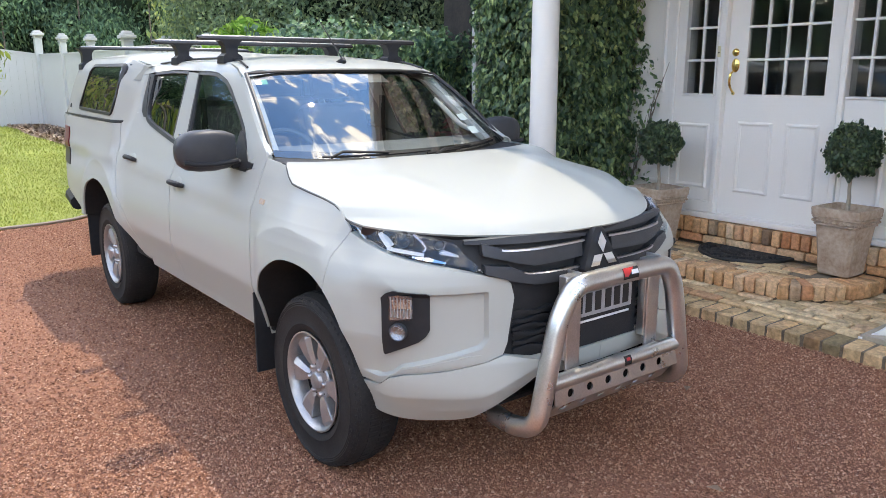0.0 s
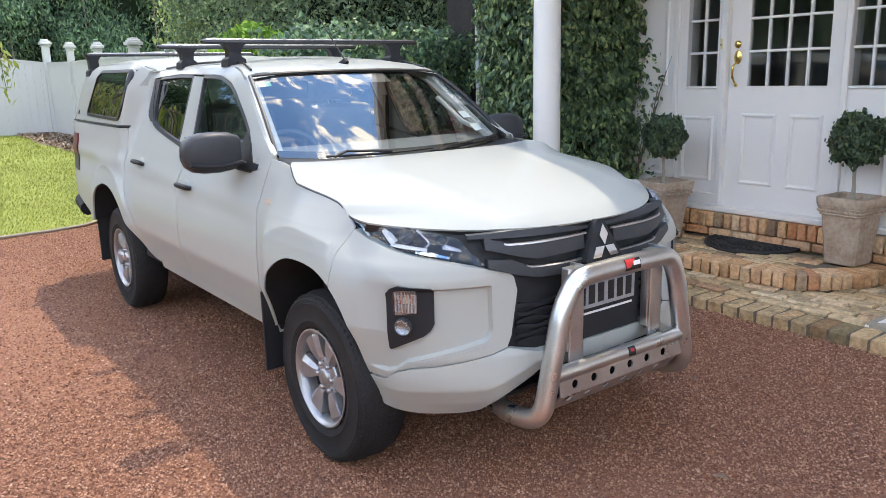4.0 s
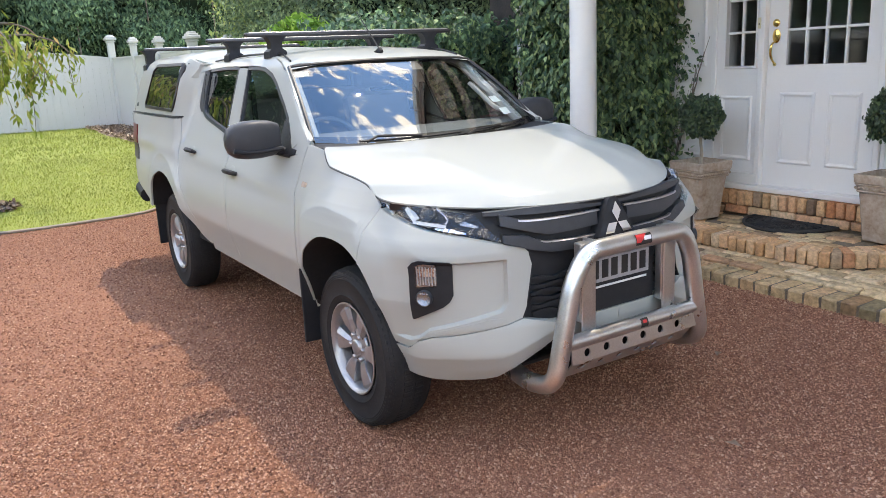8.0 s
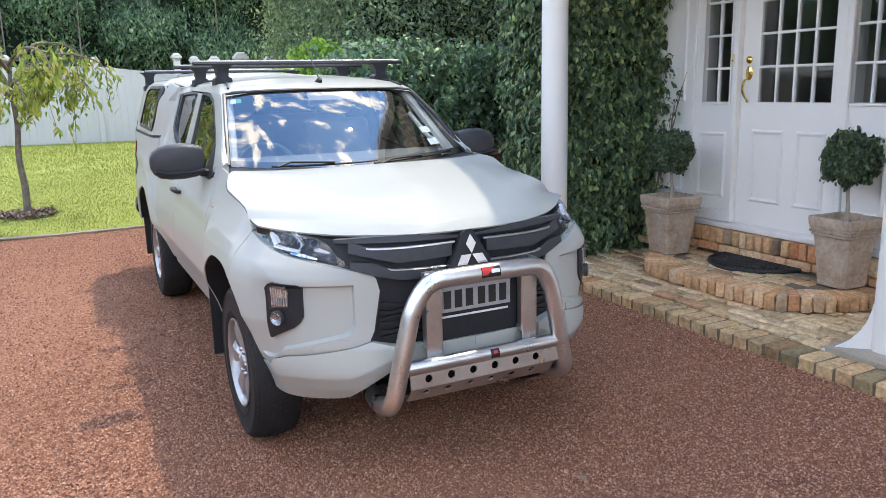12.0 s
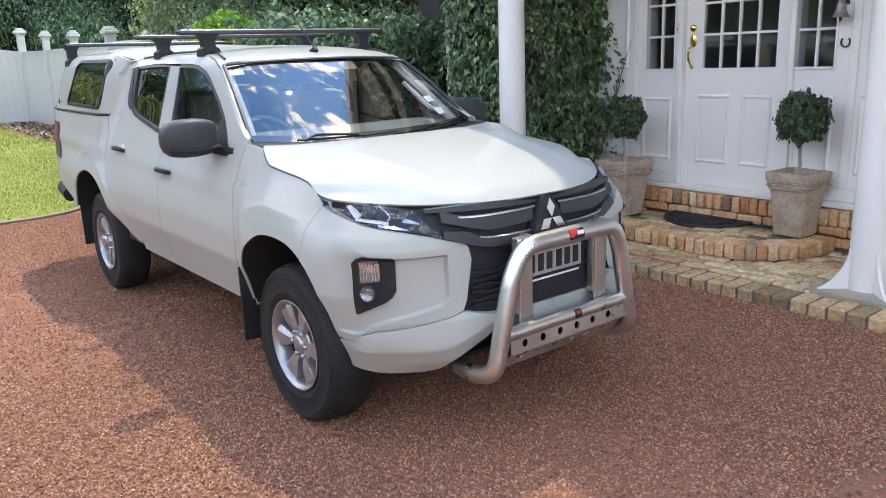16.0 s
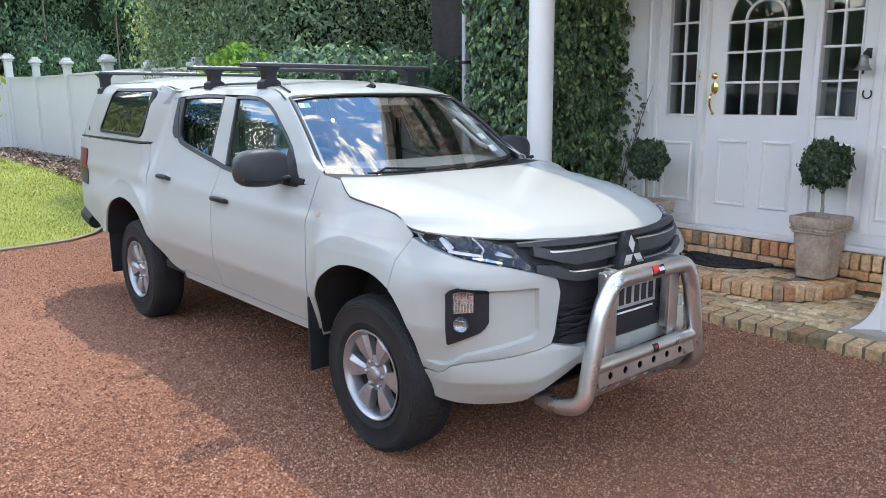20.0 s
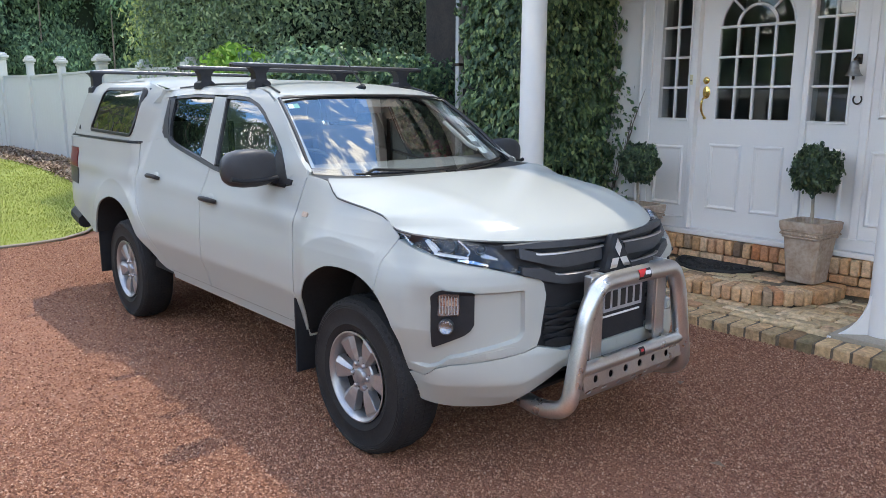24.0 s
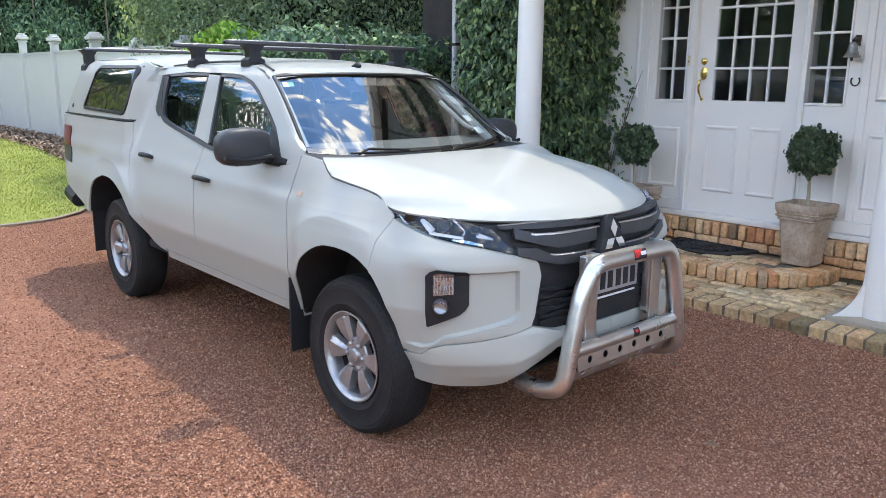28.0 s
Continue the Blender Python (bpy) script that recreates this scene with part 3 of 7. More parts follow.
# ---- house shell ----
S2, DR, S1 = (2.444, 2.729), (2.775, 3.697), (3.79, 4.071)
ZG, ZT = 1.475, 2.56
mb = Mesh()
for y0, y1 in ((-6, S2[0]), (S2[1], DR[0]), (DR[1], S1[0]), (S1[1], 4.75)):
    mb.box((WX, y0, .13), (WX + .14, y1, 3.0))
for y0, y1 in (S2, S1):
    mb.box((WX, y0, .13), (WX + .14, y1, ZG))
    mb.box((WX, y0, ZT), (WX + .14, y1, 3.0))
mb.box((WX, DR[0], 2.66), (WX + .14, DR[1], 3.0))
wall = setting("wall_front", mb, M_WHITE, "white painted panelled timber entrance wall", "wall", 20)
mb = Mesh()
mb.box((WX + .14, -6, 0), (WX + 5.5, 4.74, .45))
mb.box((WX + 2.4, 1.2, .45), (WX + 2.5, 4.74, 3.0))
mb.box((WX + .15, 4.60, .45), (WX + 2.4, 4.74, 3.0))
mb.box((WX + .15, 1.2, .45), (WX + 2.4, 1.3, 3.0))
setting("hall_walls", mb, M_ROOM, "dim hallway behind the glazed door", "wall", 20)
setting("hall_ceiling", Mesh().box((WX + .14, 1.2, 2.95), (WX + 2.5, 4.74, 3.05)), M_ROOM, "dim hallway ceiling", "ceiling", 20)


def frame_ring(mb, x, y0, y1, z0, z1, w, d):
    """A mitred moulding round a rectangle on the wall."""
    prof = [(0, 0), (.3, .9), (.55, 1.0), (.8, .55), (1.0, .45), (1.0, 0)]
    for (a, b) in (((y0, z0), (y1, z0)), ((y1, z0), (y1, z1)), ((y1, z1), (y0, z1)), ((y0, z1), (y0, z0))):
        rows = []
        for s, h in prof:
            k = s * w
            def inset(p):
                return (x - h * d, p[0] + (k if p[0] == y0 else -k), p[1] + (k if p[1] == z0 else -k))
            rows.append([inset(a), inset(b)])
        mb.grid(rows)
    return mb


for nm, (y0, y1, z0, z1) in (("panel", (3.80, 4.105, .70, 1.235)), ("panel", (2.42, 2.73, .70, 1.27)), ("panel", (1.88, 2.24, .70, 1.27)), ("panel", (1.88, 2.22, 1.50, 2.55)), ("panel", (4.27, 4.60, .70, 1.235)), ("panel", (4.27, 4.60, 1.48, 2.55)), ("panel", (1.2, 1.75, .70, 1.27))):
    part("moulded_panel", frame_ring(Mesh(), WX, y0, y1, z0, z1, .035, .016), M_WHITE, wall)
part("corner_board", Mesh().box((WX - .018, 2.27, .50), (WX - .002, 2.33, 3.0), .004), M_WHITE, wall)
part("corner_board", Mesh().box((WX - .02, 4.16, .50), (WX - .002, 4.20, 3.0), .004), M_WHITE, wall)
part("threshold", Mesh().box((WX - .075, 1.3, .462), (WX - .002, 4.45, .505), .006), M_WHITE, wall)
part("door_sill", Mesh().box((WX, DR[0], .462), (WX + .10, DR[1], .5055), .003), M_WHITE, wall)
part("skirting_board", Mesh().box((WX - .028, 1.3, .507), (WX - .002, DR[0] - .03, .60), .004), M_WHITE, wall)
part("skirting_board", Mesh().box((WX - .028, DR[1] + .03, .507), (WX - .002, 4.45, .60), .004), M_WHITE, wall)
part("door_jamb", Mesh().box((WX - .03, DR[1] + .002, .507), (WX + .10, DR[1] + .045, 2.70), .006), M_WHITE, wall)
part("door_jamb", Mesh().box((WX - .03, DR[0] - .045, .507), (WX + .10, DR[0] - .002, 2.70), .006), M_WHITE, wall)


def glazing(name, y0, y1, z0, rows, ncol, parent, x):
    """Panes with muntin bars between; rows are the heights of the bars."""
    zs = [z0] + rows
    w = (y1 - y0) / ncol
    for i in range(len(zs) - 1):
        for k in range(ncol):
            p = part("pane", Mesh().box((x + .012, y0 + k * w + .006, zs[i] + .006), (x + .016, y0 + (k + 1) * w - .006, zs[i + 1] - .006)), M_PANE, parent, smooth=0)
            p.visible_shadow = False
    for k in range(1, ncol):
        part("muntin", Mesh().box((x - .006, y0 + k * w - .010, z0), (x + .03, y0 + k * w + .010, zs[-1]), .005), M_WHITE, parent)
    for z in zs[1:-1]:
        part("muntin", Mesh().box((x - .005, y0, z - .010), (x + .03, y1, z + .010), .005), M_WHITE, parent)


for k, (y0, y1) in enumerate((S1, S2)):
    win = setting("window_%d" % (k + 1), Mesh().box((WX - .012, y0 - .016, ZG - .02), (WX + .012, y0, ZT + .016), .003).box((WX - .012, y1, ZG - .02), (WX + .012, y1 + .016, ZT + .016), .003).box((WX - .014, y0, ZG - .018), (WX + .012, y1, ZG), .003).box((WX - .012, y0, ZT), (WX + .012, y1, ZT + .016), .003), M_WHITE, "white sidelight window of small panes beside the door", "window")
    glazing("pane", y0, y1, ZG, [1.742, 2.0, 2.26, ZT], 2, win, WX + .02)

# front door, closed
DX = WX + .03
gy0, gy1 = 2.898, 3.535
cyd, ro = (gy0 + gy1) / 2, (gy1 - gy0) / 2
ZA = 2.235
mb = Mesh()
mb.box((DX, DR[0], .507), (DX + .045, gy0, 2.655)).box((DX, gy1, .507), (DX + .045, DR[1], 2.655)).box((DX, gy0, .507), (DX + .045, gy1, ZG))
n = 24
arch = [(cyd + ro * math.cos(math.pi * k / n), ZA + ro * math.sin(math.pi * k / n)) for k in range(n + 1)]
top = [(cyd + ro * (1 - 2 * k / n), 2.655) for k in range(n + 1)]
mb.grid([[(DX, *p) for p in top], [(DX, *p) for p in arch], [(DX + .045, *p) for p in arch]])
door = setting("door_1", mb, M_WHITE, "white closed entrance door with arched small-pane glazing", "door", 20)
glazing("pane", gy0, gy1, ZG, [1.742, 1.990, ZA], 4, door, DX + .004)
part("muntin", Mesh().box((DX - .006, gy0, ZA - .011), (DX + .03, gy1, ZA + .011), .005), M_WHITE, door)
ri = ro * .52
part("arch_muntin", Mesh().tube([(DX + .008, cyd + ri * math.cos(math.pi * k / n), ZA + ri * math.sin(math.pi * k / n)) for k in range(n + 1)], .013, 8), M_WHITE, door)
part("arch_muntin", Mesh().tube([(DX + .004, cyd + (ro - .004) * math.cos(math.pi * k / n), ZA + (ro - .004) * math.sin(math.pi * k / n)) for k in range(n + 1)], .012, 8), M_WHITE, door)
for a in (45, 90, 135):
    c, s = math.cos(radians(a)), math.sin(radians(a))
    part("fan_muntin", Mesh().tube([(DX + .008, cyd + r * c, ZA + r * s) for r in (ri, ro)], .010, 8), M_WHITE, door)
for r0, r1, a0, a1 in ((.0, ri - .012, 0, 180), (ri + .012, ro - .012, 2, 43), (ri + .012, ro - .012, 47, 88), (ri + .012, ro - .012, 92, 133), (ri + .012, ro - .012, 137, 178)):
    p = part("pane", Mesh().grid([[(DX + .018, cyd + r * math.cos(radians(a)), ZA + .008 + r * math.sin(radians(a))) for a in np.linspace(a0, a1, 13)] for r in (max(r0, .001), r1)]), M_PANE, door)
    p.visible_shadow = False
for y0, y1 in ((2.905, 3.165), (3.270, 3.570)):
    part("moulded_panel", frame_ring(Mesh(), DX, y0, y1, .695, 1.265, .034, .014), M_WHITE, door)
fl = pose(DX, 3.634, 1.80, 0, -90, 0)
part("door_lock", Mesh().lathe([(.030, 0), (.030, .006), (.024, .014), (.015, .018), (.0005, .020)], 24, fl), M_BRASS, door, "round brass deadlock")
fl = pose(DX, 3.628, 1.70, 0, -90, 0)
hs = part("door_handle", Mesh().lathe([(.001, 0), (.034, 0), (.034, .005), (.028, .010), (.0005, .012)], 24, fl @ Matrix.Diagonal((1.6, 1, 1, 1))), M_BRASS, door, "brass thumb-latch door handle")
part("handle_grip", Mesh().tube(spline([(DX - .01, 3.628, 1.66), (DX - .05, 3.634, 1.635), (DX - .055, 3.640, 1.57), (DX - .035, 3.636, 1.52), (DX - .008, 3.630, 1.485)], 6), [.006] + [.008] * 6 + [.010] * 10 + [.008] * 6 + [.008, .006], 10), M_BRASS, hs)
part("handle_knob", Mesh().lathe([(.0005, 0), (.014, .004), (.010, .016), (.0005, .018)], 16, pose(DX, 3.630, 1.482, 0, -90, 0)), M_BRASS, hs)

bp = thing("bell_push", "small ivory door bell push on the white frame", "door bell", (WX, 3.745, 1.80))
part("back_plate", Mesh().box((-.034, -.014, -.035), (-.028, .014, .05), .003), M_IVORY, bp)
part("button", Mesh().lathe([(.006, 0), (.006, .004), (.0005, .005)], 12, pose(-.033, 0, .0, 0, -90, 0)), M_INK, bp)
bell = thing("wall_bell", "dull metal ship's bell on a wall bracket", "bell", (WX - .002, 2.385, 1.90))
part("bracket", Mesh().tube([(0, 0, .04), (-.05, .0, .05), (-.085, 0, .03)], .012, 8).box((-.012, -.02, .0), (0, .02, .075), .004), M_IRON, bell)
part("bell_cup", Mesh().lathe([(.004, .025), (.020, .020), (.030, .0), (.034, -.035), (.044, -.065), (.060, -.083), (.061, -.088), (.052, -.086), (.030, -.04), (.001, .0)], 28, pose(-.085, 0, 0)), M_BRONZE, bell)
part("clapper", Mesh().lathe([(.0005, -.04), (.004, -.05), (.010, -.098), (.009, -.110), (.0005, -.116)], 12, pose(-.085, 0, 0)), M_IRON, bell)
hsn = thing("horseshoe", "small iron horseshoe nailed to the white wall", "horseshoe", (WX - .002, 2.372, 1.645))
part("shoe", Mesh().tube([(-.006, .030 * math.cos(t), -.034 * math.sin(t)) for t in np.linspace(-.75, math.pi + .75, 18)], .006, 6), M_IRON, hsn)
ls = thing("letter_slot", "small dark metal letter slot plate", "letter slot", (WX - .002, 2.02, 1.385))
part("plate", Mesh().box((-.012, -.075, -.025), (0, .075, .025), .004), M_IRON, ls)
part("flap", Mesh().box((-.016, -.06, -.014), (-.012, .06, .014), .002), M_BRONZE, ls)
M_GLOW = bpy.data.materials.new("lamp_glow")
M_GLOW.use_nodes = True
M_GLOW.node_tree.nodes["Principled BSDF"].inputs["Emission Color"].default_value = (1.0, 0.72, 0.36, 1)
M_GLOW.node_tree.nodes["Principled BSDF"].inputs["Emission Strength"].default_value = 2.5
hl = thing("hall_lamp", "warm lit wall lamp inside the hall", "lamp", (6.945, 4.893, 2.035))
part("shade", Mesh().lathe([(.03, .06), (.05, -.05), (.045, -.05), (.028, .055)], 20), M_GLOW, hl)
part("arm", Mesh().tube([(0, 0, -.05), (.03, 0, -.10), (.10, 0, -.08)], .008, 6), M_BRASS, hl)

# porch columns with flared fins
for x, y in ((4.555, 4.575), (4.825, 1.715), (4.825, -1.2)):
    col = thing("porch_column", "round white porch column with flared fins at its foot", "column", (x, y, .13), group="porch columns")
    part("shaft", Mesh().lathe([(.113, 0), (.111, .5), (.108, 1.6), (.105, 2.72)], 40), M_WHITE, col, smooth=60)
    part("capital", Mesh().lathe([(.110, 2.60), (.135, 2.63), (.135, 2.66), (.16, 2.70), (.16, 2.74)], 40), M_WHITE, col)
    for a in (45, 135, 225, 315):
        prof = [(.10, .30)] + [(.118 + .24 * t ** 1.6, .27 * (1 - t) ** 1.7 + .012) for t in np.linspace(0, 1, 12)] + [(.36, 0), (.10, 0)]
        part("foot_fin", Mesh().prism(prof, .018, pose(0, 0, 0, 0, 0, a) @ pose(0, .009, 0, 90, 0, 0)), M_WHITE, col, smooth=20)
# porch roof and the gable over it
M_EAVE = mat("dark_eave", (0.035, 0.03, 0.025), (0.07, 0.06, 0.05), rough=0.85, scale=9)
# unseen gable, toned dark so that its reflection in the windscreen stays dim
M_DKGABLE = mat("dark_gable", (0.085, 0.095, 0.085), (0.15, 0.16, 0.145), rough=0.7, scale=7, fine=60, finebump=0.004)
mb = Mesh()
mb.box((4.45, -1.4, 2.872), (4.90, 4.95, 3.12))
mb.box((4.9, 4.60, 2.872), (WX, 4.95, 3.12))
setting("porch_beam", mb, M_WHITE, "white porch beam over the columns", "beam", 20)
setting("porch_ceiling", Mesh().box((4.90, -1.4, 3.02), (WX, 4.60, 3.10)), M_WHITE, "white boarded porch ceiling", "ceiling", 20)
RS, RA, RE = .75, 1.9, 6.46
rz = lambda y: 2.95 + RS * (RE - (y if y > RA else 2 * RA - y))
gable = Mesh().prism([(-2.5, 3.12), (6.25, 3.12), (RA, rz(RA) - .12)], .14, pose(4.46, 0, 0, 90, 0, 90))
setting("gable_wall", gable, M_DKGABLE, "dark gable wall above the porch", "wall", 20)
rf = Mesh()
for ye in (RE, 2 * RA - RE):
    rf.add([(4.2, ye, 2.95), (11.5, ye, 2.95), (11.5, RA, rz(RA)), (4.2, RA, rz(RA)), (4.2, ye, 3.09), (11.5, ye, 3.09), (11.5, RA, rz(RA) + .14), (4.2, RA, rz(RA) + .14)], [(0, 1, 2, 3), (4, 7, 6, 5), (0, 4, 5, 1), (0, 3, 7, 4), (1, 5, 6, 2)])
setting("house_roof", rf, M_EAVE, "tiled main roof of the house", "roof", 20)
for ye in (RE, 2 * RA - RE):
    setting("verge_soffit", Mesh().add([(4.195, ye, 2.945), (4.34, ye, 2.945), (4.34, RA, rz(RA) - .005), (4.195, RA, rz(RA) - .005), (4.195, ye, 3.09), (4.195, RA, rz(RA) + .14)], [(0, 1, 2, 3), (0, 3, 5, 4)]), M_WHITE, "white verge board under the roof edge", "verge", 20)
# tiled skirt over the porch
sk = Mesh().add([(4.16, -1.5, 3.10), (4.16, 5.0, 3.10), (4.455, 5.0, 3.62), (4.455, -1.5, 3.62), (4.455, -1.5, 3.10), (4.455, 5.0, 3.10)], [(0, 1, 2, 3), (0, 4, 5, 1), (3, 2, 5, 4), (1, 5, 2), (0, 3, 4)])
roof_h = setting("porch_roof", sk, M_EAVE, "red tiled skirt roof over the porch", "roof", 20)
tile = Mesh().grid([[(0, .0, .015), (0, .31, .035)], [(.06, 0, .045), (.06, .31, .065)], [(.16, 0, .05), (.16, .31, .07)], [(.20, 0, .015), (.20, .31, .035)]]).data("roof_tile", M_TILE, 60)
for i in range(56):
    for k in range(4):
        t = part("roof_tile", tile, None, roof_h)
        t.matrix_world = pose(4.15 + k * .0725, 4.98 - i * .1035, 3.09 + k * .1275, 0, 0, -90) @ pose(0, 0, 0, 60.4, 0, 0) @ Matrix.Scale(.505, 4)
upper = setting("roof_return", Mesh().add([(4.30, 3.70, 3.58), (4.30, 5.0, 3.58), (4.44, 5.0, 4.26), (4.44, 3.70, 4.26), (4.455, 3.70, 3.58), (4.455, 5.0, 3.58), (4.455, 5.0, 4.26), (4.455, 3.70, 4.26)], [(0, 1, 2, 3), (1, 5, 6, 2), (0, 3, 7, 4), (2, 6, 7, 3), (0, 4, 5, 1)]), M_EAVE, "steep tiled return of the porch roof", "roof", 20)
for i in range(12):
    for k in range(5):
        t = part("roof_tile", tile, None, upper)
        t.matrix_world = pose(4.275 + k * .027, 4.98 - i * .1035, 3.56 + k * .132, 0, 0, -90) @ pose(0, 0, 0, 78, 0, 0) @ Matrix.Scale(.505, 4)
# brick wing under the ivy, with the recess beyond it; their shade is painted into the wall colour
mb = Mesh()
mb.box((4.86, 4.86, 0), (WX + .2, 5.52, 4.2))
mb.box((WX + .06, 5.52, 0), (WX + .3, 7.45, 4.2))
setting("wall_wing", mb, M_SHADEWALL, "wing wall coloured dark for shade, mostly hidden by ivy", "wall", 20)
setting("wall_far", Mesh().box((WX + .3, 5.7, 0), (WX + 5.5, 7.0, 4.2)).box((WX + .14, -6.2, .45), (WX + 5.5, -6.0, 3.2)).box((WX + 5.5, -6.2, 0), (WX + 5.7, 7.0, 4.2)), M_SHADEWALL, "plain outer walls of the house", "wall", 20)
# slab added above the view only to cast shade into the recess
setting("recess_shade_roof", Mesh().box((5.20, 5.53, 3.30), (WX + .05, 7.0, 3.42), .01), M_EAVE, "unseen eave added to shade the recess", "roof", 20)
dp = thing("downpipe", "pale grey downpipe in the dark recess", "downpipe", (5.56, 6.62, 0))
part("pipe", Mesh().box((-.04, -.03, 0), (.04, .03, 3.6), .01), M_VINYL, dp)
for z in (.8, 2.0, 3.2):
    part("clip", Mesh().box((-.05, -.04, z), (.14, .034, z + .03), .004), M_IRON, dp)

# ---- porch floor, edge and steps in brick ----
bed = setting("porch_base", Mesh().box((4.372, -3.0, -.05), (WX - .002, 6.2, .126)), M_MORTAR, "mortar bed of the brick porch floor", "paving", 20)
YC = 3.21
HALF = [(5.60, .945), (5.50, .940), (5.36, .920), (5.23, .870), (5.12, .815), (5.03, .75), (4.955, .67), (4.905, .57), (4.878, .45), (4.868, .30), (4.866, .15)]
ring = [(x, YC - h) for x, h in HALF] + [(4.865, YC)] + [(x, YC + h) for x, h in reversed(HALF)]
step_base = setting("step_base", Mesh().prism([(x + .03 * (x < 5.5), YC + (y - YC) * .97) for x, y in ring], .146, pose(0, 0, .10)), M_MORTAR, "curved brick step below the front door", "step", 20)
sill_base = setting("door_step_base", Mesh().box((5.632, 1.3, .10), (WX - .003, 4.60, .448)), M_MORTAR, "brick door sill course below the white wall", "step", 20)


def brick_mesh(lx, ly, lz, name, material, seed):
    r = random.Random(seed)
    m = Mesh().box((-lx / 2, -ly / 2, 0), (lx / 2, ly / 2, lz), .009)
    m.v = [(x + r.uniform(-.0035, .0035), y + r.uniform(-.0035, .0035), z + r.uniform(-.003, .003)) for x, y, z in m.v]
    return m.data(name, material, 40)


R = random.Random(3)
PV = [brick_mesh(.102, .216, .05, "paver", M_PAVER, k) for k in range(5)]
EB = [brick_mesh(.208, .098, .13, "edge_brick", M_EDGE, k) for k in range(6)]
RB = [brick_mesh(.205, .066, .108, "step_brick", M_BRICK, k) for k in range(6)]
SB = [brick_mesh(.108, .066, .122, "sill_brick", M_BRICK, k + 9) for k in range(6)]
TB = [brick_mesh(.100, .205, .064, "sill_brick", M_BRICK, k + 19) for k in range(6)]


def lay(name, mesh, m, parent):
    ob = part(name, mesh, None, parent)
    ob.matrix_world = m @ pose(0, 0, R.uniform(-.004, .004), R.uniform(-1, 1), R.uniform(-1, 1), R.uniform(-1.5, 1.5))


y = -2.95
while y < 5.4:
    lay("edge_brick", R.choice(EB), pose(4.466, y + .055, .006), bed)
    y += .1145
part("column_pad", Mesh().box((4.577, 1.36, .10), (5.11, 1.965, .158), .004), M_CONC, bed, "grey concrete pad")
row = 0
x = 4.632
while x < 5.66:
    y = -2.95 + (.115 if row % 2 else 0)
    while y < 4.9:
        hid = x > 5.02 and abs(y + .115 - YC) < np.interp(x, [4.9, 5.12, 5.6], [.45, .70, .80])
        if not hid and not (x < 5.10 and 1.32 < y < 1.85):
            lay("paver", R.choice(PV), pose(x, y + .115, .100), bed)
        y += .2345
    x += .117
    row += 1
curve = spline(ring, 6)
NB = int(np.hypot(*np.diff(np.array(curve)[:, :2], axis=0).T).sum() / .0765)
ol = resample(curve, NB + 1)
for k in range(NB):
    p, q = Vector((*ol[k], 0)), Vector((*ol[k + 1], 0))
    d = (q - p).normalized()
    inn = Vector((d.y, -d.x, 0))
    c = (p + q) / 2 + inn * .1025
    lay("step_brick", R.choice(RB), pose(c.x, c.y, .151, 0, 0, math.degrees(math.atan2(inn.y, inn.x))), step_base)
row = 0
x = 5.135
while x < 5.58:
    y = YC - .80 + (.115 if row % 2 else 0)
    while y < YC + .7:
        if abs(y + .115 - YC) + .11 < np.interp(x, [4.87, 4.955, 5.03, 5.12, 5.23, 5.36, 5.6], [.4, .67, .75, .815, .87, .92, .945]) - .215:
            lay("step_paver", R.choice(PV), pose(x, y + .115, .208), step_base)
        y += .2345
    x += .117
    row += 1
y = 1.32
while y < 4.55:
    lay("sill_brick", R.choice(SB), pose(5.640, y + .037, .338), sill_base)
    y += .0785
for z, off in ((.264, 0), (.188, .1)):
    y = 1.32 + off
    while y < 4.5:
        if z > .25 or not 2.2 < y < 4.1:
            lay("sill_brick", R.choice(TB), pose(5.640, y + .105, z), sill_base)
        y += .219

# door mat
dm = thing("door_mat", "black half-round pierced rubber door mat", "door mat", (5.590, 3.29, .262))
dm.matrix_world = dm.matrix_world @ Matrix.Diagonal((.86, .88, 1, 1))
a0 = np.linspace(math.pi / 2, 3 * math.pi / 2, 33)
part("rim", Mesh().tube([(.46 * math.cos(a), .41 * math.sin(a), .008) for a in a0] + [(0, -.41, .008), (0, .41, .008)], .013, 6), M_MATRUB, dm)
lat = Mesh()
for r in (.2, .42, .62, .82):
    lat.tube([(.46 * r * math.cos(a) + .012 * math.sin(a * 14 + r * 20), .41 * r * math.sin(a) + .012 * math.cos(a * 14), .007) for a in np.linspace(math.pi / 2, 3 * math.pi / 2, 70)], .0075, 5)
for k in range(17):
    a = math.pi / 2 + math.pi * (k + .5) / 17
    lat.tube([(.46 * r * math.cos(a + .05 * math.sin(r * 22)), .41 * r * math.sin(a + .05 * math.sin(r * 22)), .007) for r in np.linspace(.1, .98, 14)], .0075, 5)
part("lattice", lat, M_MATRUB, dm)
part("backing", Mesh().prism([(.45 * math.cos(a), .40 * math.sin(a)) for a in a0], .003), M_DARK, dm)

# ---- fence ----
FP = [(4.62, 11.70, 1), (4.53, 13.45, 0), (4.44, 15.35, 1), (4.37, 17.7, 0), (4.30, 19.9, 0), (4.22, 22.2, 1)]
fence = thing("boundary_fence", "white panelled fence with stepped post caps", "fence", (4.4, 16, 0), kind="structure")
fence.matrix_world = Matrix.Identity(4)


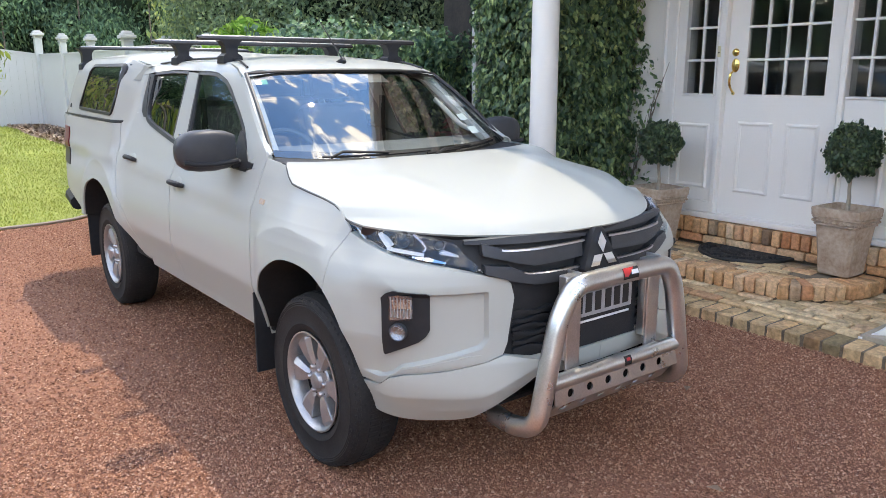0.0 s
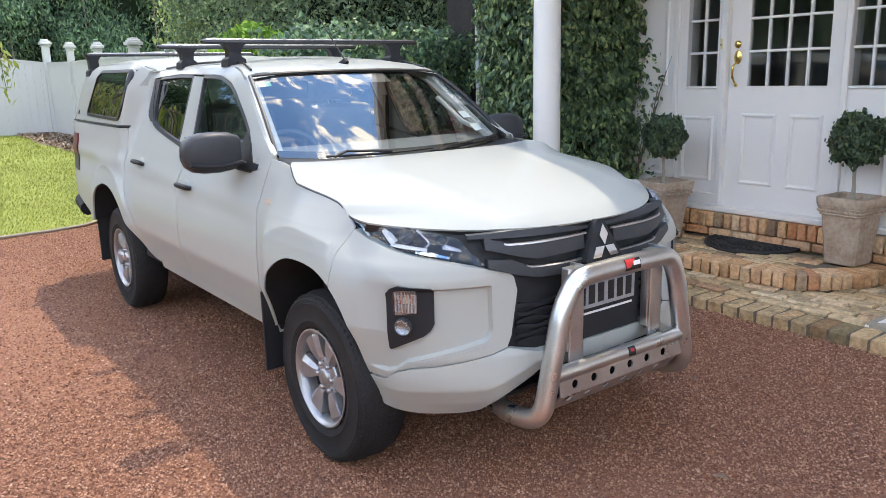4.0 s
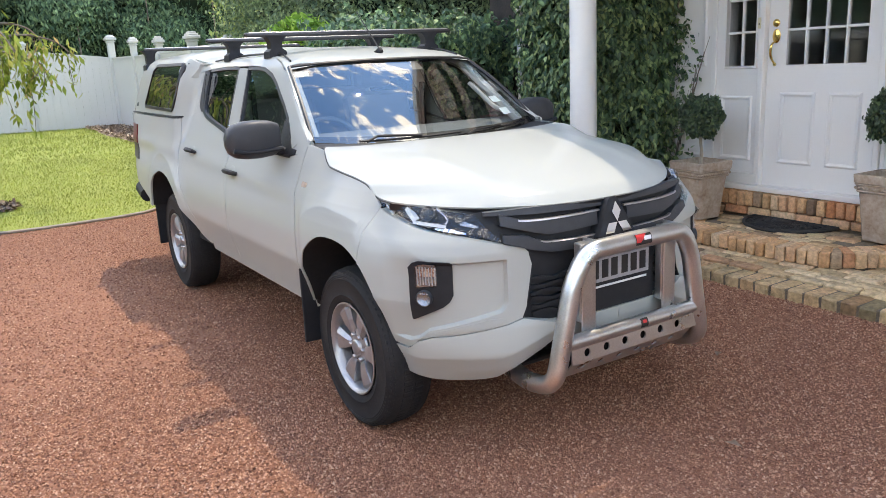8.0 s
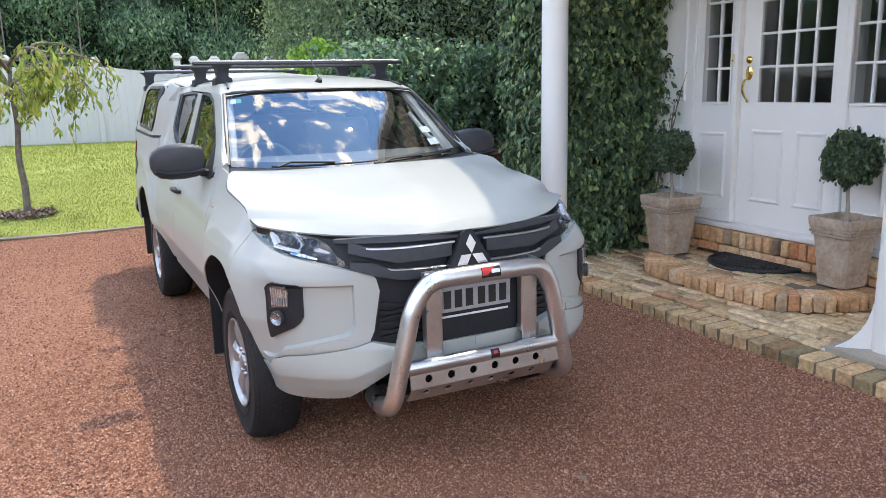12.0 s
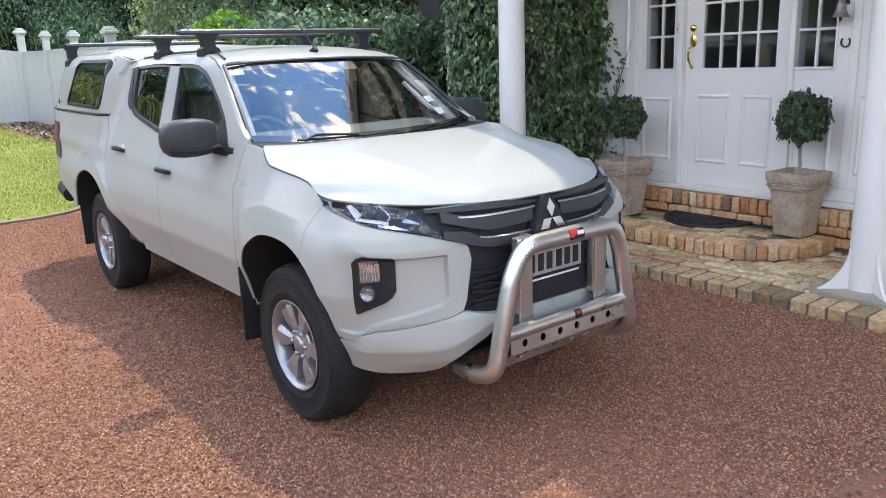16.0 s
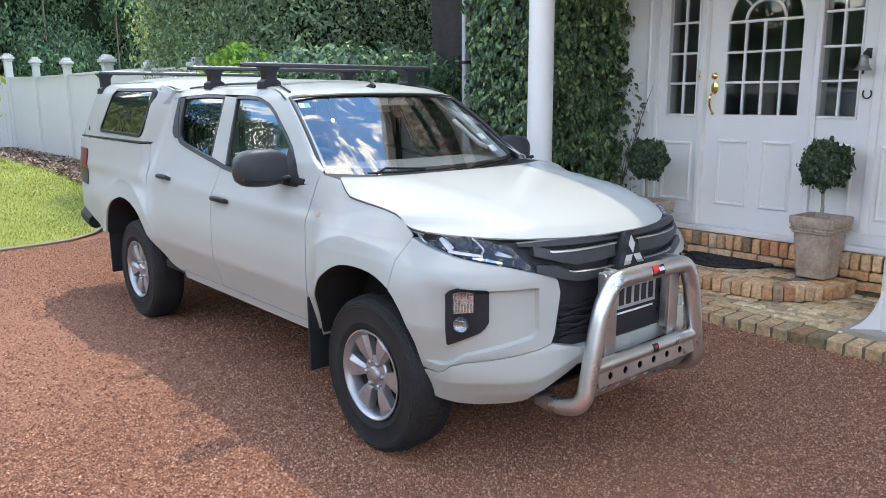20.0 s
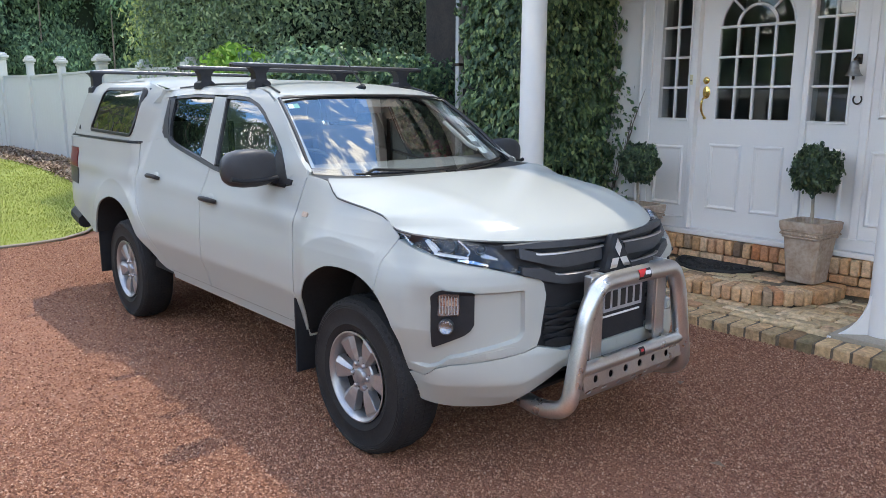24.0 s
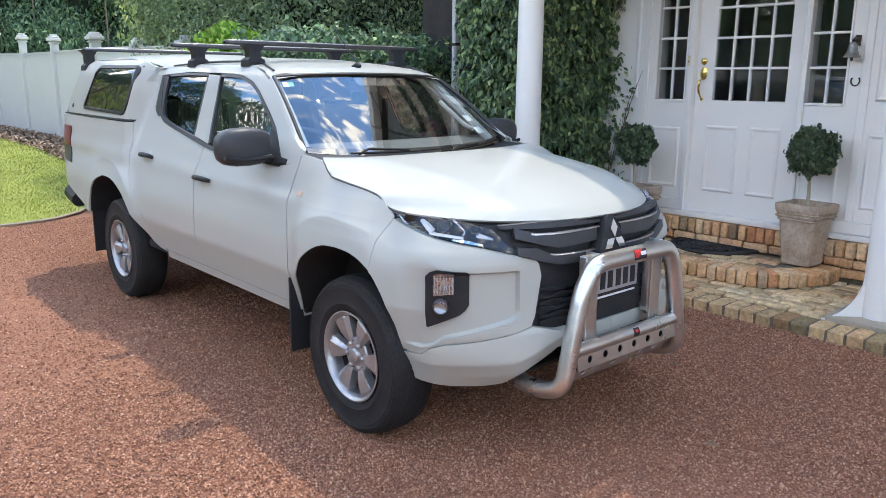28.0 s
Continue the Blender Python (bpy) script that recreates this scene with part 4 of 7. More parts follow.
def post(x, y, tall):
    zb = rise(y)
    zt = float(np.interp(y, [11.7, 15.35, 22.2, 30], [2.165, 2.345, 2.65, 2.68])) - (0 if tall else .07)
    w = .085 if tall else .07
    p = part("post", Mesh().box((x - w, y - w, zb - .3), (x + w, y + w, zt - .10), .006), M_VINYL, fence)
    c = Mesh()
    for z0, z1, k in ((-.10, -.075, 1.32), (-.075, -.05, 1.10), (-.05, .01, 1.62), (.01, .05, 1.28), (.05, .085, .9)):
        c.box((x - w * k, y - w * k, zt + z0), (x + w * k, y + w * k, zt + z1), .008)
    part("post_cap", c, M_VINYL, p)


def run(a, b, n):
    (x0, y0), (x1, y1) = a, b
    d = math.hypot(x1 - x0, y1 - y0)
    top = lambda t: float(np.interp(y0 + (y1 - y0) * t, [11.7, 14.3, 19.5, 22.2, 22.6, 30], [2.08, 2.13, 2.10, 2.14, 2.40, 2.40]))
    ang = math.degrees(math.atan2(y1 - y0, x1 - x0))
    for k in range(n):
        t0, t1 = k / n, (k + 1) / n
        zb, zt = rise(y0 + (y1 - y0) * t0) - .15, (top(t0) + top(t1)) / 2
        ob = part("board", Mesh().box((t0 * d + .0012, -.012, zb), (t1 * d - .0012, .012, zt), .0015), M_VINYL, fence)
        ob.matrix_world = pose(x0, y0, 0, 0, 0, ang)
    z0, z1 = top(0), top(1)
    for dz, w in ((.0, .035), (-.06, .022)):
        ob = part("rail", Mesh().grid([[(0, -w, z0 + dz - .02), (0, w, z0 + dz - .02), (0, w, z0 + dz + .02), (0, -w, z0 + dz + .02)], [(d, -w, z1 + dz - .02), (d, w, z1 + dz - .02), (d, w, z1 + dz + .02), (d, -w, z1 + dz + .02)]], close_v=True), M_VINYL, fence, smooth=20)
        ob.matrix_world = pose(x0, y0, 0, 0, 0, ang)


for a, b in zip(FP, FP[1:]):
    run(a[:2], b[:2], 12)
for f in FP:
    post(*f)
BK = [(4.22, 22.2), (2.15, 22.6), (.0, 22.9), (-2.2, 23.2), (-4.4, 23.4), (-6.6, 23.6), (-8.8, 23.8)]
for k, (a, b) in enumerate(zip(BK, BK[1:])):
    run(a, b, 12)
    post(*b, k % 2)

# ---- plants ----


def leaves(P, N, size, stretch=1.0, droop=.35, spread=.8, seed=1, fine=False):
    """Folded leaves at points P that face roughly along N; fine ones have six corners."""
    g = np.random.default_rng(seed)
    n = len(P)
    N = N + g.normal(0, spread, (n, 3))
    N /= np.linalg.norm(N, axis=1)[:, None]
    D = g.normal(0, 1, (n, 3)) + np.array([0, 0, -droop * 3])
    D -= N * (D * N).sum(1)[:, None]
    D /= np.linalg.norm(D, axis=1)[:, None]
    W = np.cross(N, D)
    s = (size * g.uniform(.6, 1.3, n))[:, None]
    base, tip = P - D * s * .5 * stretch, P + D * s * .5 * stretch
    if fine:
        up, dn = D * s * .20 * stretch, N * s
        V = np.stack([base, P + W * s * .34 - up + dn * .06, P + W * s * .30 + up + dn * .02, tip - dn * .10, P - W * s * .30 + up + dn * .02, P - W * s * .34 - up + dn * .06], 1).reshape(-1, 3)
        o = np.arange(n)[:, None] * 6
        return V, np.vstack([np.hstack([o, o + i, o + i + 1]) for i in (1, 2, 3, 4)])
    l = P + W * s * .36 + N * s * .10 - D * s * .05
    r = P - W * s * .36 + N * s * .10 - D * s * .05
    V = np.stack([base, l, tip, r], 1).reshape(-1, 3)
    o = np.arange(n)[:, None] * 4
    return V, np.vstack([np.hstack([o, o + 1, o + 2]), np.hstack([o, o + 2, o + 3])])


def face_points(o, u, v, n, nrm, depth, g, clump=0):
    """Points scattered over a rectangle, pushed in and out; with clump, in domed tufts of that many."""
    nrm = np.array(nrm, float)
    lu, lv = np.linalg.norm(u), np.linalg.norm(v)
    s, t = g.uniform(0, 1, n), g.uniform(0, 1, n)
    push, N = g.normal(0, .45, n), np.tile(nrm, (n, 1))
    if clump:
        m = max(1, n // clump)
        c, off = g.integers(0, m, n), g.normal(0, .055, (n, 2))
        s, t = s[c] + off[:, 0] / lu, t[c] + off[:, 1] / lv
        push = g.normal(0, .55, m)[c] + .5 - 90 * (off ** 2).sum(1)
        N = N + np.outer(off[:, 0] * 9, np.array(u) / lu) + np.outer(off[:, 1] * 9, np.array(v) / lv)
    P = np.array(o) + s[:, None] * np.array(u) + t[:, None] * np.array(v)
    b = np.sin(s * lu * 5.1 + 1.3) * np.sin(t * lv * 4.3 + s * lu * 1.7) + .6 * np.sin(s * lu * 12 + t * lv * 9)
    P += nrm * (depth * (.35 * b + push))[:, None]
    return P, N


def cloud(name, faces, size, material, label, category, seed, stretch=1.2, droop=.35, core=None, spread=.8, kind="stuff", fine=False, clump=0):
    g = np.random.default_rng(seed)
    A = [face_points(o, u, v, n, nrm, dep, g, clump) for o, u, v, n, nrm, dep in faces]
    V, F = leaves(np.vstack([a[0] for a in A]), np.vstack([a[1] for a in A]), size, stretch, droop, spread, seed, fine)
    root = thing(name, label, category)
    if kind == "stuff":
        root["kind"] = "stuff"
    part("foliage", soup(name, V, F, material), None, root)
    # core boxes painted near black for the shade between the leaves
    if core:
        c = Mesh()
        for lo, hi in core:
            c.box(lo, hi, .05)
        part("shade_core", c, M_SHADECORE, root, smooth=0)
    return root


ivy = cloud("ivy", [
    ((4.72, 4.72, .10), (1.05, -.10, 0), (0, 0, 3.6), 25000, (0, -1, .5), .12),
    ((4.72, 5.56, .05), (0, -.82, 0), (0, 0, 3.6), 18500, (-1, 0, .5), .12),
    ((5.35, 5.62, .05), (-.62, -.02, 0), (0, 0, 3.6), 5000, (-.2, 1, .3), .09),
    ((4.70, 4.72, .10), (.10, .0, 0), (0, 0, 3.6), 900, (-.7, -.7, .4), .09),
    ((5.60, 4.52, 2.3), (.10, .22, 0), (0, 0, 1.2), 350, (-.5, -1, 0), .10)],
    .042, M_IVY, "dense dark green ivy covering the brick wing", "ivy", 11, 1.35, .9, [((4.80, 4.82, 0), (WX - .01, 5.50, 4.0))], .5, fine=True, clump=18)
leaf_me = soup("ivy_leaf", np.array([(0, 0, 0), (.034, .045, .010), (0, .105, -.006), (-.034, .045, .010)]), np.array([(0, 1, 2), (0, 2, 3)]), M_IVYP)
g = np.random.default_rng(5)
for k in range(300):
    if k % 5 < 3:
        p, az = (g.uniform(4.72, 5.62), 4.66 - g.uniform(0, .06), g.uniform(.2, 2.6)), g.uniform(150, 210)
    else:
        p, az = (4.66 - g.uniform(0, .06), g.uniform(4.72, 5.52), g.uniform(.2, 2.6)), g.uniform(60, 120)
    ob = part("leaf", leaf_me, None, ivy)
    ob.matrix_world = pose(*p, 0, 0, az + (180 if k % 5 < 3 else 0)) @ pose(0, 0, 0, -60 + g.uniform(-25, 25), g.uniform(-30, 30), 0) @ Matrix.Scale(float(g.uniform(.5, .85)), 4)
tw = Mesh()
for k in range(7):
    p = Vector((5.66, 4.58 - .03 * k, .5 + .1 * k))
    path = [p]
    for i in range(8):
        p = p + Vector((-.008, -.028 + g.uniform(-.02, .02), .07 + g.uniform(-.02, .05)))
        path.append(p)
    tw.tube(path, [.006 - .0005 * i for i in range(9)], 5)
part("bare_twigs", tw, M_BARK, ivy, "thin bare twigs")
pt = np.array([(5.62 + g.uniform(-.06, .05), g.uniform(4.28, 4.62), g.uniform(.6, 1.75)) for k in range(130)])
V, F = leaves(pt, np.tile((-1.0, -.5, .2), (130, 1)), .045, 1.2, .3, .9, 8)
part("wisp_leaves", soup("wisp", V, F, M_IVY), None, ivy)

cloud("low_hedge", [((3.75, 7.0, .05), (1.98, .0, 0), (0, 0, 1.95), 14500, (0, -1, .4), .16), ((3.75, 7.0, 1.98), (1.98, 0, 0), (0, 1.2, 0), 3800, (0, -.3, 1), .14), ((3.75, 8.2, .05), (0, -1.2, 0), (0, 0, 1.95), 2900, (-1, 0, .4), .15)],
      .053, M_HEDGE, "clipped broad-leaved hedge beside the house", "hedge", 21, 1.3, .5, [((3.88, 7.14, 0), (5.72, 8.1, 1.86))], .6, fine=True, clump=16)
cloud("tall_hedge", [((4.75, 9.4, .2), (0, 4.3, 0), (0, 0, 5.6), 38000, (-1, -.1, .15), .34), ((4.55, 9.2, .2), (6.5, -.9, 0), (0, 0, 5.6), 52000, (0, -1, .15), .30), ((4.55, 13.6, .9), (1.6, .2, 0), (0, 0, 4.6), 4500, (-.5, .6, .2), .45)],
      .052, M_TALLH, "tall dense grey-green hedge trees behind the fence", "hedge", 31, 1.5, .3, [((5.1, 9.6, 0), (11, 13.4, 5.6))])
cloud("light_tree", [((5.0, 13.9, 1.4), (1.2, .5, 0), (0, 0, 3.6), 3400, (-.6, -.7, .3), .42), ((4.9, 13.8, 1.6), (.5, 1.8, 0), (0, 0, 3.2), 2400, (-.9, .1, .3), .40)],
      .078, M_YTREE, "light yellow-green tree behind the fence", "tree", 33, 1.6, .5)
g = np.random.default_rng(77)
q = g.normal(0, 1, (2600, 3))
q /= np.linalg.norm(q, axis=1)[:, None]
pp = np.array((4.05, 9.1, 1.45)) + q * np.array((.62, .5, .82)) * g.uniform(.75, 1.05, (2600, 1))
pp = pp[pp[:, 2] > .15]
V, F = leaves(pp, q[:len(pp)], .074, 1.6, .1, .9, 6, True)
bush = thing("bright_bush", "bright yellow-green leafy shrub by the fence", "shrub", (4.05, 9.1, 0))
part("foliage", soup("bright_foliage", V, F, M_LIGHTBUSH), None, bush).matrix_world = Matrix.Identity(4)
part("stems", Mesh().tube([(0, 0, 0), (.05, 0, .6), (-.1, .1, 1.2)], .02, 6).tube([(0, 0, 0), (.15, .1, .7), (.3, .1, 1.3)], .015, 6), M_BARK, bush)
g = np.random.default_rng(78)
q = g.normal(0, 1, (420, 3))
q /= np.linalg.norm(q, axis=1)[:, None]
pp = np.array((4.66, 5.92, .70)) + q * np.array((.26, .24, .50)) * g.uniform(.45, 1.05, (420, 1))
V, F = leaves(pp, q, .06, 1.5, .0, .8, 6)
rb = thing("red_shrub", "small red-leaved shrub beside the ivy", "shrub", (4.66, 5.92, 0))
part("foliage", soup("red_foliage", V, F, M_REDLEAF), None, rb).matrix_world = Matrix.Identity(4)
part("stems", Mesh().tube([(0, 0, 0), (.03, 0, .45), (.0, .0, .95)], .012, 6), M_BARK, rb)


def conifers(name, a, b, y_of, hgt, n, size, label, seed):
    """A wall of conifer sprays with hollows between the trees."""
    g = np.random.default_rng(seed)
    s, z = g.uniform(0, 1, n), g.uniform(0, 1, n) ** .9
    A, B = np.array(a, float), np.array(b, float)
    L = np.linalg.norm(B - A)
    d = (B - A) / L
    nr = np.array([d[1], -d[0]])
    x = s * L
    w = np.abs(np.sin(x * 1.15 + .3 * np.sin(x * .5)))
    z = z * hgt * (.80 + .16 * w + .06 * np.sin(x * .7 + seed) + .05 * np.sin(x * 2.9))
    dep = .9 * w - .9 + .5 * np.sin(z * 2.3 + np.floor(x * 1.15 / math.pi) * 2.1) + g.normal(0, .35, n) - z * .07
    P = np.stack([A[0] + d[0] * x + nr[0] * dep, A[1] + d[1] * x + nr[1] * dep, z + .3], -1)
    V, F = leaves(P, np.tile((nr[0], nr[1], .4), (n, 1)), size, 1.9, .7, .7, seed)
    root = thing(name, label, "trees", kind="stuff")
    part("foliage", soup(name, V, F, M_CONIFER), None, root)
    # near-black block behind the sprays, painted as the shade among the trees
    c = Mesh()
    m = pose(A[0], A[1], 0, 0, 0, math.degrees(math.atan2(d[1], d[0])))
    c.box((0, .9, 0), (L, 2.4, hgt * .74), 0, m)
    part("shade_core", c, M_SHADECORE, root, smooth=0)
    return root, (A, d, L)


con, (A, d, L) = conifers("conifer_belt", (-22, 27.5), (14, 26.0), None, 9.0, 250000, .088, "belt of tall dark conifers behind the white fence", 41)
for k in range(16):
    x = 3 + k * 2.1
    part("trunk", Mesh().tube([(A[0] + d[0] * x, A[1] - .1 + d[1] * x, .3), (A[0] + d[0] * x + .1, A[1] + .1 + d[1] * x, 6.5)], [.03, .015], 6), M_BARK, con)
conifers("tree_belt_drive", (-15, -16), (-15, 30), None, 5.4, 60000, .19, "belt of garden trees across the drive", 42)
conifers("tree_belt_road", (22, -17), (-15, -17), None, 3.8, 18000, .22, "belt of garden trees behind the drive", 43)

# weeping tree on the lawn
wt = thing("weeping_tree", "small weeping tree with yellow-green leaves on the lawn", "tree", (.42, 11.0, rise(11.0)))
trunk = Mesh().tube(spline([(0, 0, -.05), (.01, 0, .4), (-.015, .01, .8), (.02, 0, 1.25), (.0, .02, 1.7), (.03, .0, 2.05)], 6), [.050 - .0009 * i for i in range(31)], 10)
g = np.random.default_rng(9)
lp, ln = [], []
tw = Mesh()


def cluster(p, n):
    for _ in range(n):
        lp.append(p + g.normal(0, .055, 3) + (0, 0, -.05))
        ln.append(g.normal(0, .6, 3) + (0, 0, .25))


for k in range(15):
    az = k * 2.4 + g.uniform(-.3, .3)
    z0, r1 = g.uniform(1.45, 2.05), g.uniform(.65, 1.35)
    dr = np.array((math.cos(az), math.sin(az), 0))
    sw = np.array((-dr[1], dr[0], 0)) * g.uniform(-.25, .25)
    zt = z0 + g.uniform(.05, .40)
    pts = spline([(0, 0, z0), tuple(dr * r1 * .40 + sw * .4 + (0, 0, zt)), tuple(dr * r1 * .78 + sw + (0, 0, zt - .04)), tuple(dr * r1 + sw * 1.2 + (0, 0, zt - .28))], 8)
    part("limb", Mesh().tube(pts, [.024 * (1 - .80 * i / (len(pts) - 1)) for i in range(len(pts))], 6), M_BARK, wt)
    for i in range(5, len(pts), 2):
        cluster(pts[i], 4)
        if i % 4 == 1:
            drop = g.uniform(.15, .45) if g.uniform() < .75 else g.uniform(.6, 1.15)
            e = pts[i] + g.normal(0, .10, 3) * (1, 1, 0) + (0, 0, -drop)
            m = (pts[i] + e) / 2 + g.normal(0, .04, 3)
            tw.tube(spline([pts[i], m, e], 4), .004, 5)
            for q in (.45, .75, 1.0):
                cluster(pts[i] * (1 - q) + e * q, 6)
    cluster(pts[-1], 9)
part("twigs", tw, M_BARK, wt)
V, F = leaves(np.array(lp), np.array(ln), .066, 1.9, 1.6, .7, 10)
part("trunk", trunk, M_BARK, wt)
part("foliage", soup("weeping_leaves", V, F, M_WEEP), None, wt)

# clipped balls in square pots


def topiary(x, y, rim, zball, rball, seed, turn):
    t = thing("topiary_pot", "clipped box ball on bare stem in square terracotta pot", "potted plant", (x, y, .262), turn, group="potted topiaries")
    t.matrix_world = t.matrix_world @ Matrix.Diagonal((1.026, 1.026, 1.026, 1))
    hr, hb = rim / 2, rim * .325
    H = .46
    rows = []
    for z, h in ((0, hb - .006), (.006, hb), (.335, hb + (hr - .022 - hb) * .78), (.338, hr - .020), (.345, hr - .016), (.352, hr - .020), (.385, hr - .012), (.390, hr - .006), (.398, hr - .010), (.402, hr - .004), (.45, hr), (.457, hr - .002), (.46, hr - .006), (.46, hr - .028), (.40, hr - .034)):
        ring = []
        for sx, sy in ((1, -1), (1, 1), (-1, 1), (-1, -1)):
            for a in (0, 1):
                c = .018
                if (sx > 0) == (sy > 0):
                    ring.append((sx * (h - c * a), sy * (h - c * (1 - a)), z) if a == 0 else (sx * (h - c), sy * h, z))
                    ring[-1] = (sx * h, sy * (h - c), z) if a == 0 else (sx * (h - c), sy * h, z)
                else:
                    ring.append((sx * (h - c), sy * h, z) if a == 0 else (sx * h, sy * (h - c), z))
        rows.append(ring)
    pot = Mesh().grid(rows, close_v=True)
    o = len(rows) - 1
    pot.f.append(tuple(reversed(range(8))))
    part("pot", pot, M_POT, t, smooth=30)
    g = np.random.default_rng(seed)
    rope = Mesh()
    for sx, sy, ax in ((0, -1, 0), (-1, 0, 1), (1, 0, 1), (0, 1, 0)):
        for k in range(13):
            u = (k - 6) / 6 * (hr - .03)
            c = (u, sy * (hr - .013), .366) if ax == 0 else (sx * (hr - .013), u, .366)
            rope.lathe([(.001, -.010), (.008, -.006), (.010, 0), (.008, .006), (.001, .010)], 6, Matrix.Translation(c))
    part("rope_band", rope, M_POT, t)
    part("soil", Mesh().grid([[(x_, y_, .405 + .012 * math.sin(x_ * 40) * math.cos(y_ * 33)) for x_ in np.linspace(-hr + .03, hr - .03, 7)] for y_ in np.linspace(-hr + .03, hr - .03, 7)]), M_SOIL, t)
    part("stem", Mesh().tube(spline([(.0, .0, .40), (.012, .004, .52), (-.006, .0, .62), (0, 0, zball - .297)], 4), [.014] * 5 + [.012] * 8, 8), M_STEM, t)
    q = g.normal(0, 1, (5600, 3))
    q /= np.linalg.norm(q, axis=1)[:, None]
    rr = rball * (1 + .09 * np.sin(q[:, 0] * 7 + seed) * np.sin(q[:, 2] * 6 + q[:, 1] * 5) + g.normal(0, .07, 5600)) * g.choice([1.0, .84], 5600, p=[.7, .3])
    tuft = g.normal(0, 1, (46, 3))
    tuft /= np.linalg.norm(tuft, axis=1)[:, None]
    rr = rr * (.88 + .26 * np.exp(-(1 - (q @ tuft.T).max(1)) / .018))
    pp = q * rr[:, None] * (1, 1, 1.0) + (0, 0, zball - .297)
    V, F = leaves(pp + q * .01, g.normal(0, 1, (5600, 3)) + q * .5, .0245, 1.25, -.6, .2, seed, True)
    part("ball", soup("box_ball", V, F, M_BOX), None, t)
    # near-black inner ball gives the shade behind the box leaves
    part("ball_shade_core", Mesh().lathe([(rball * .82 * math.sin(a), -rball * .82 * math.cos(a) + zball - .297) for a in np.linspace(.01, math.pi - .01, 10)], 14), M_SHADECORE, t)


topiary(5.49, 2.53, .335, 1.135, .154, 3, -4)
topiary(5.29, 3.965, .36, 1.11, .150, 4, -5)

# a fallen leaf and bright bits on the gravel
for x, y, a in ((2.62, 1.62, 20), (1.86, 1.12, 70), (3.4, 2.3, 120)):
    lf = thing("fallen_leaf", "dry pale brown leaf lying on the gravel", "leaf", (x, y, .016), a, group="fallen leaves")
    part("blade", soup("dry_leaf", np.array([(0, -.035, 0), (.022, 0, .012), (0, .04, .004), (-.02, 0, .014)]), np.array([(0, 1, 2), (0, 2, 3)]), M_CHIP), None, lf)

# ---- the pickup truck ----
CX, CY = 2.325, 2.825
PLAN = spline([(0, -.812), (.25, -.802), (.45, -.765), (.61, -.700), (.74, -.60), (.822, -.475), (.862, -.31), (.880, -.1), (.885, .2), (.885, 1.0), (.885, 2.5), (.88, 3.2), (.868, 3.9), (.855, 4.15), (.83, 4.30)], 40)
ARC = np.concatenate([[0], np.cumsum(np.hypot(*np.diff(PLAN, axis=0).T))])
TAN = np.gradient(PLAN, axis=0)
TAN /= np.hypot(TAN[:, 0], TAN[:, 1])[:, None]


def ease(x, a, b):
    t = np.clip((x - a) / (b - a), 0, 1)
    return t * t * (3 - 2 * t)


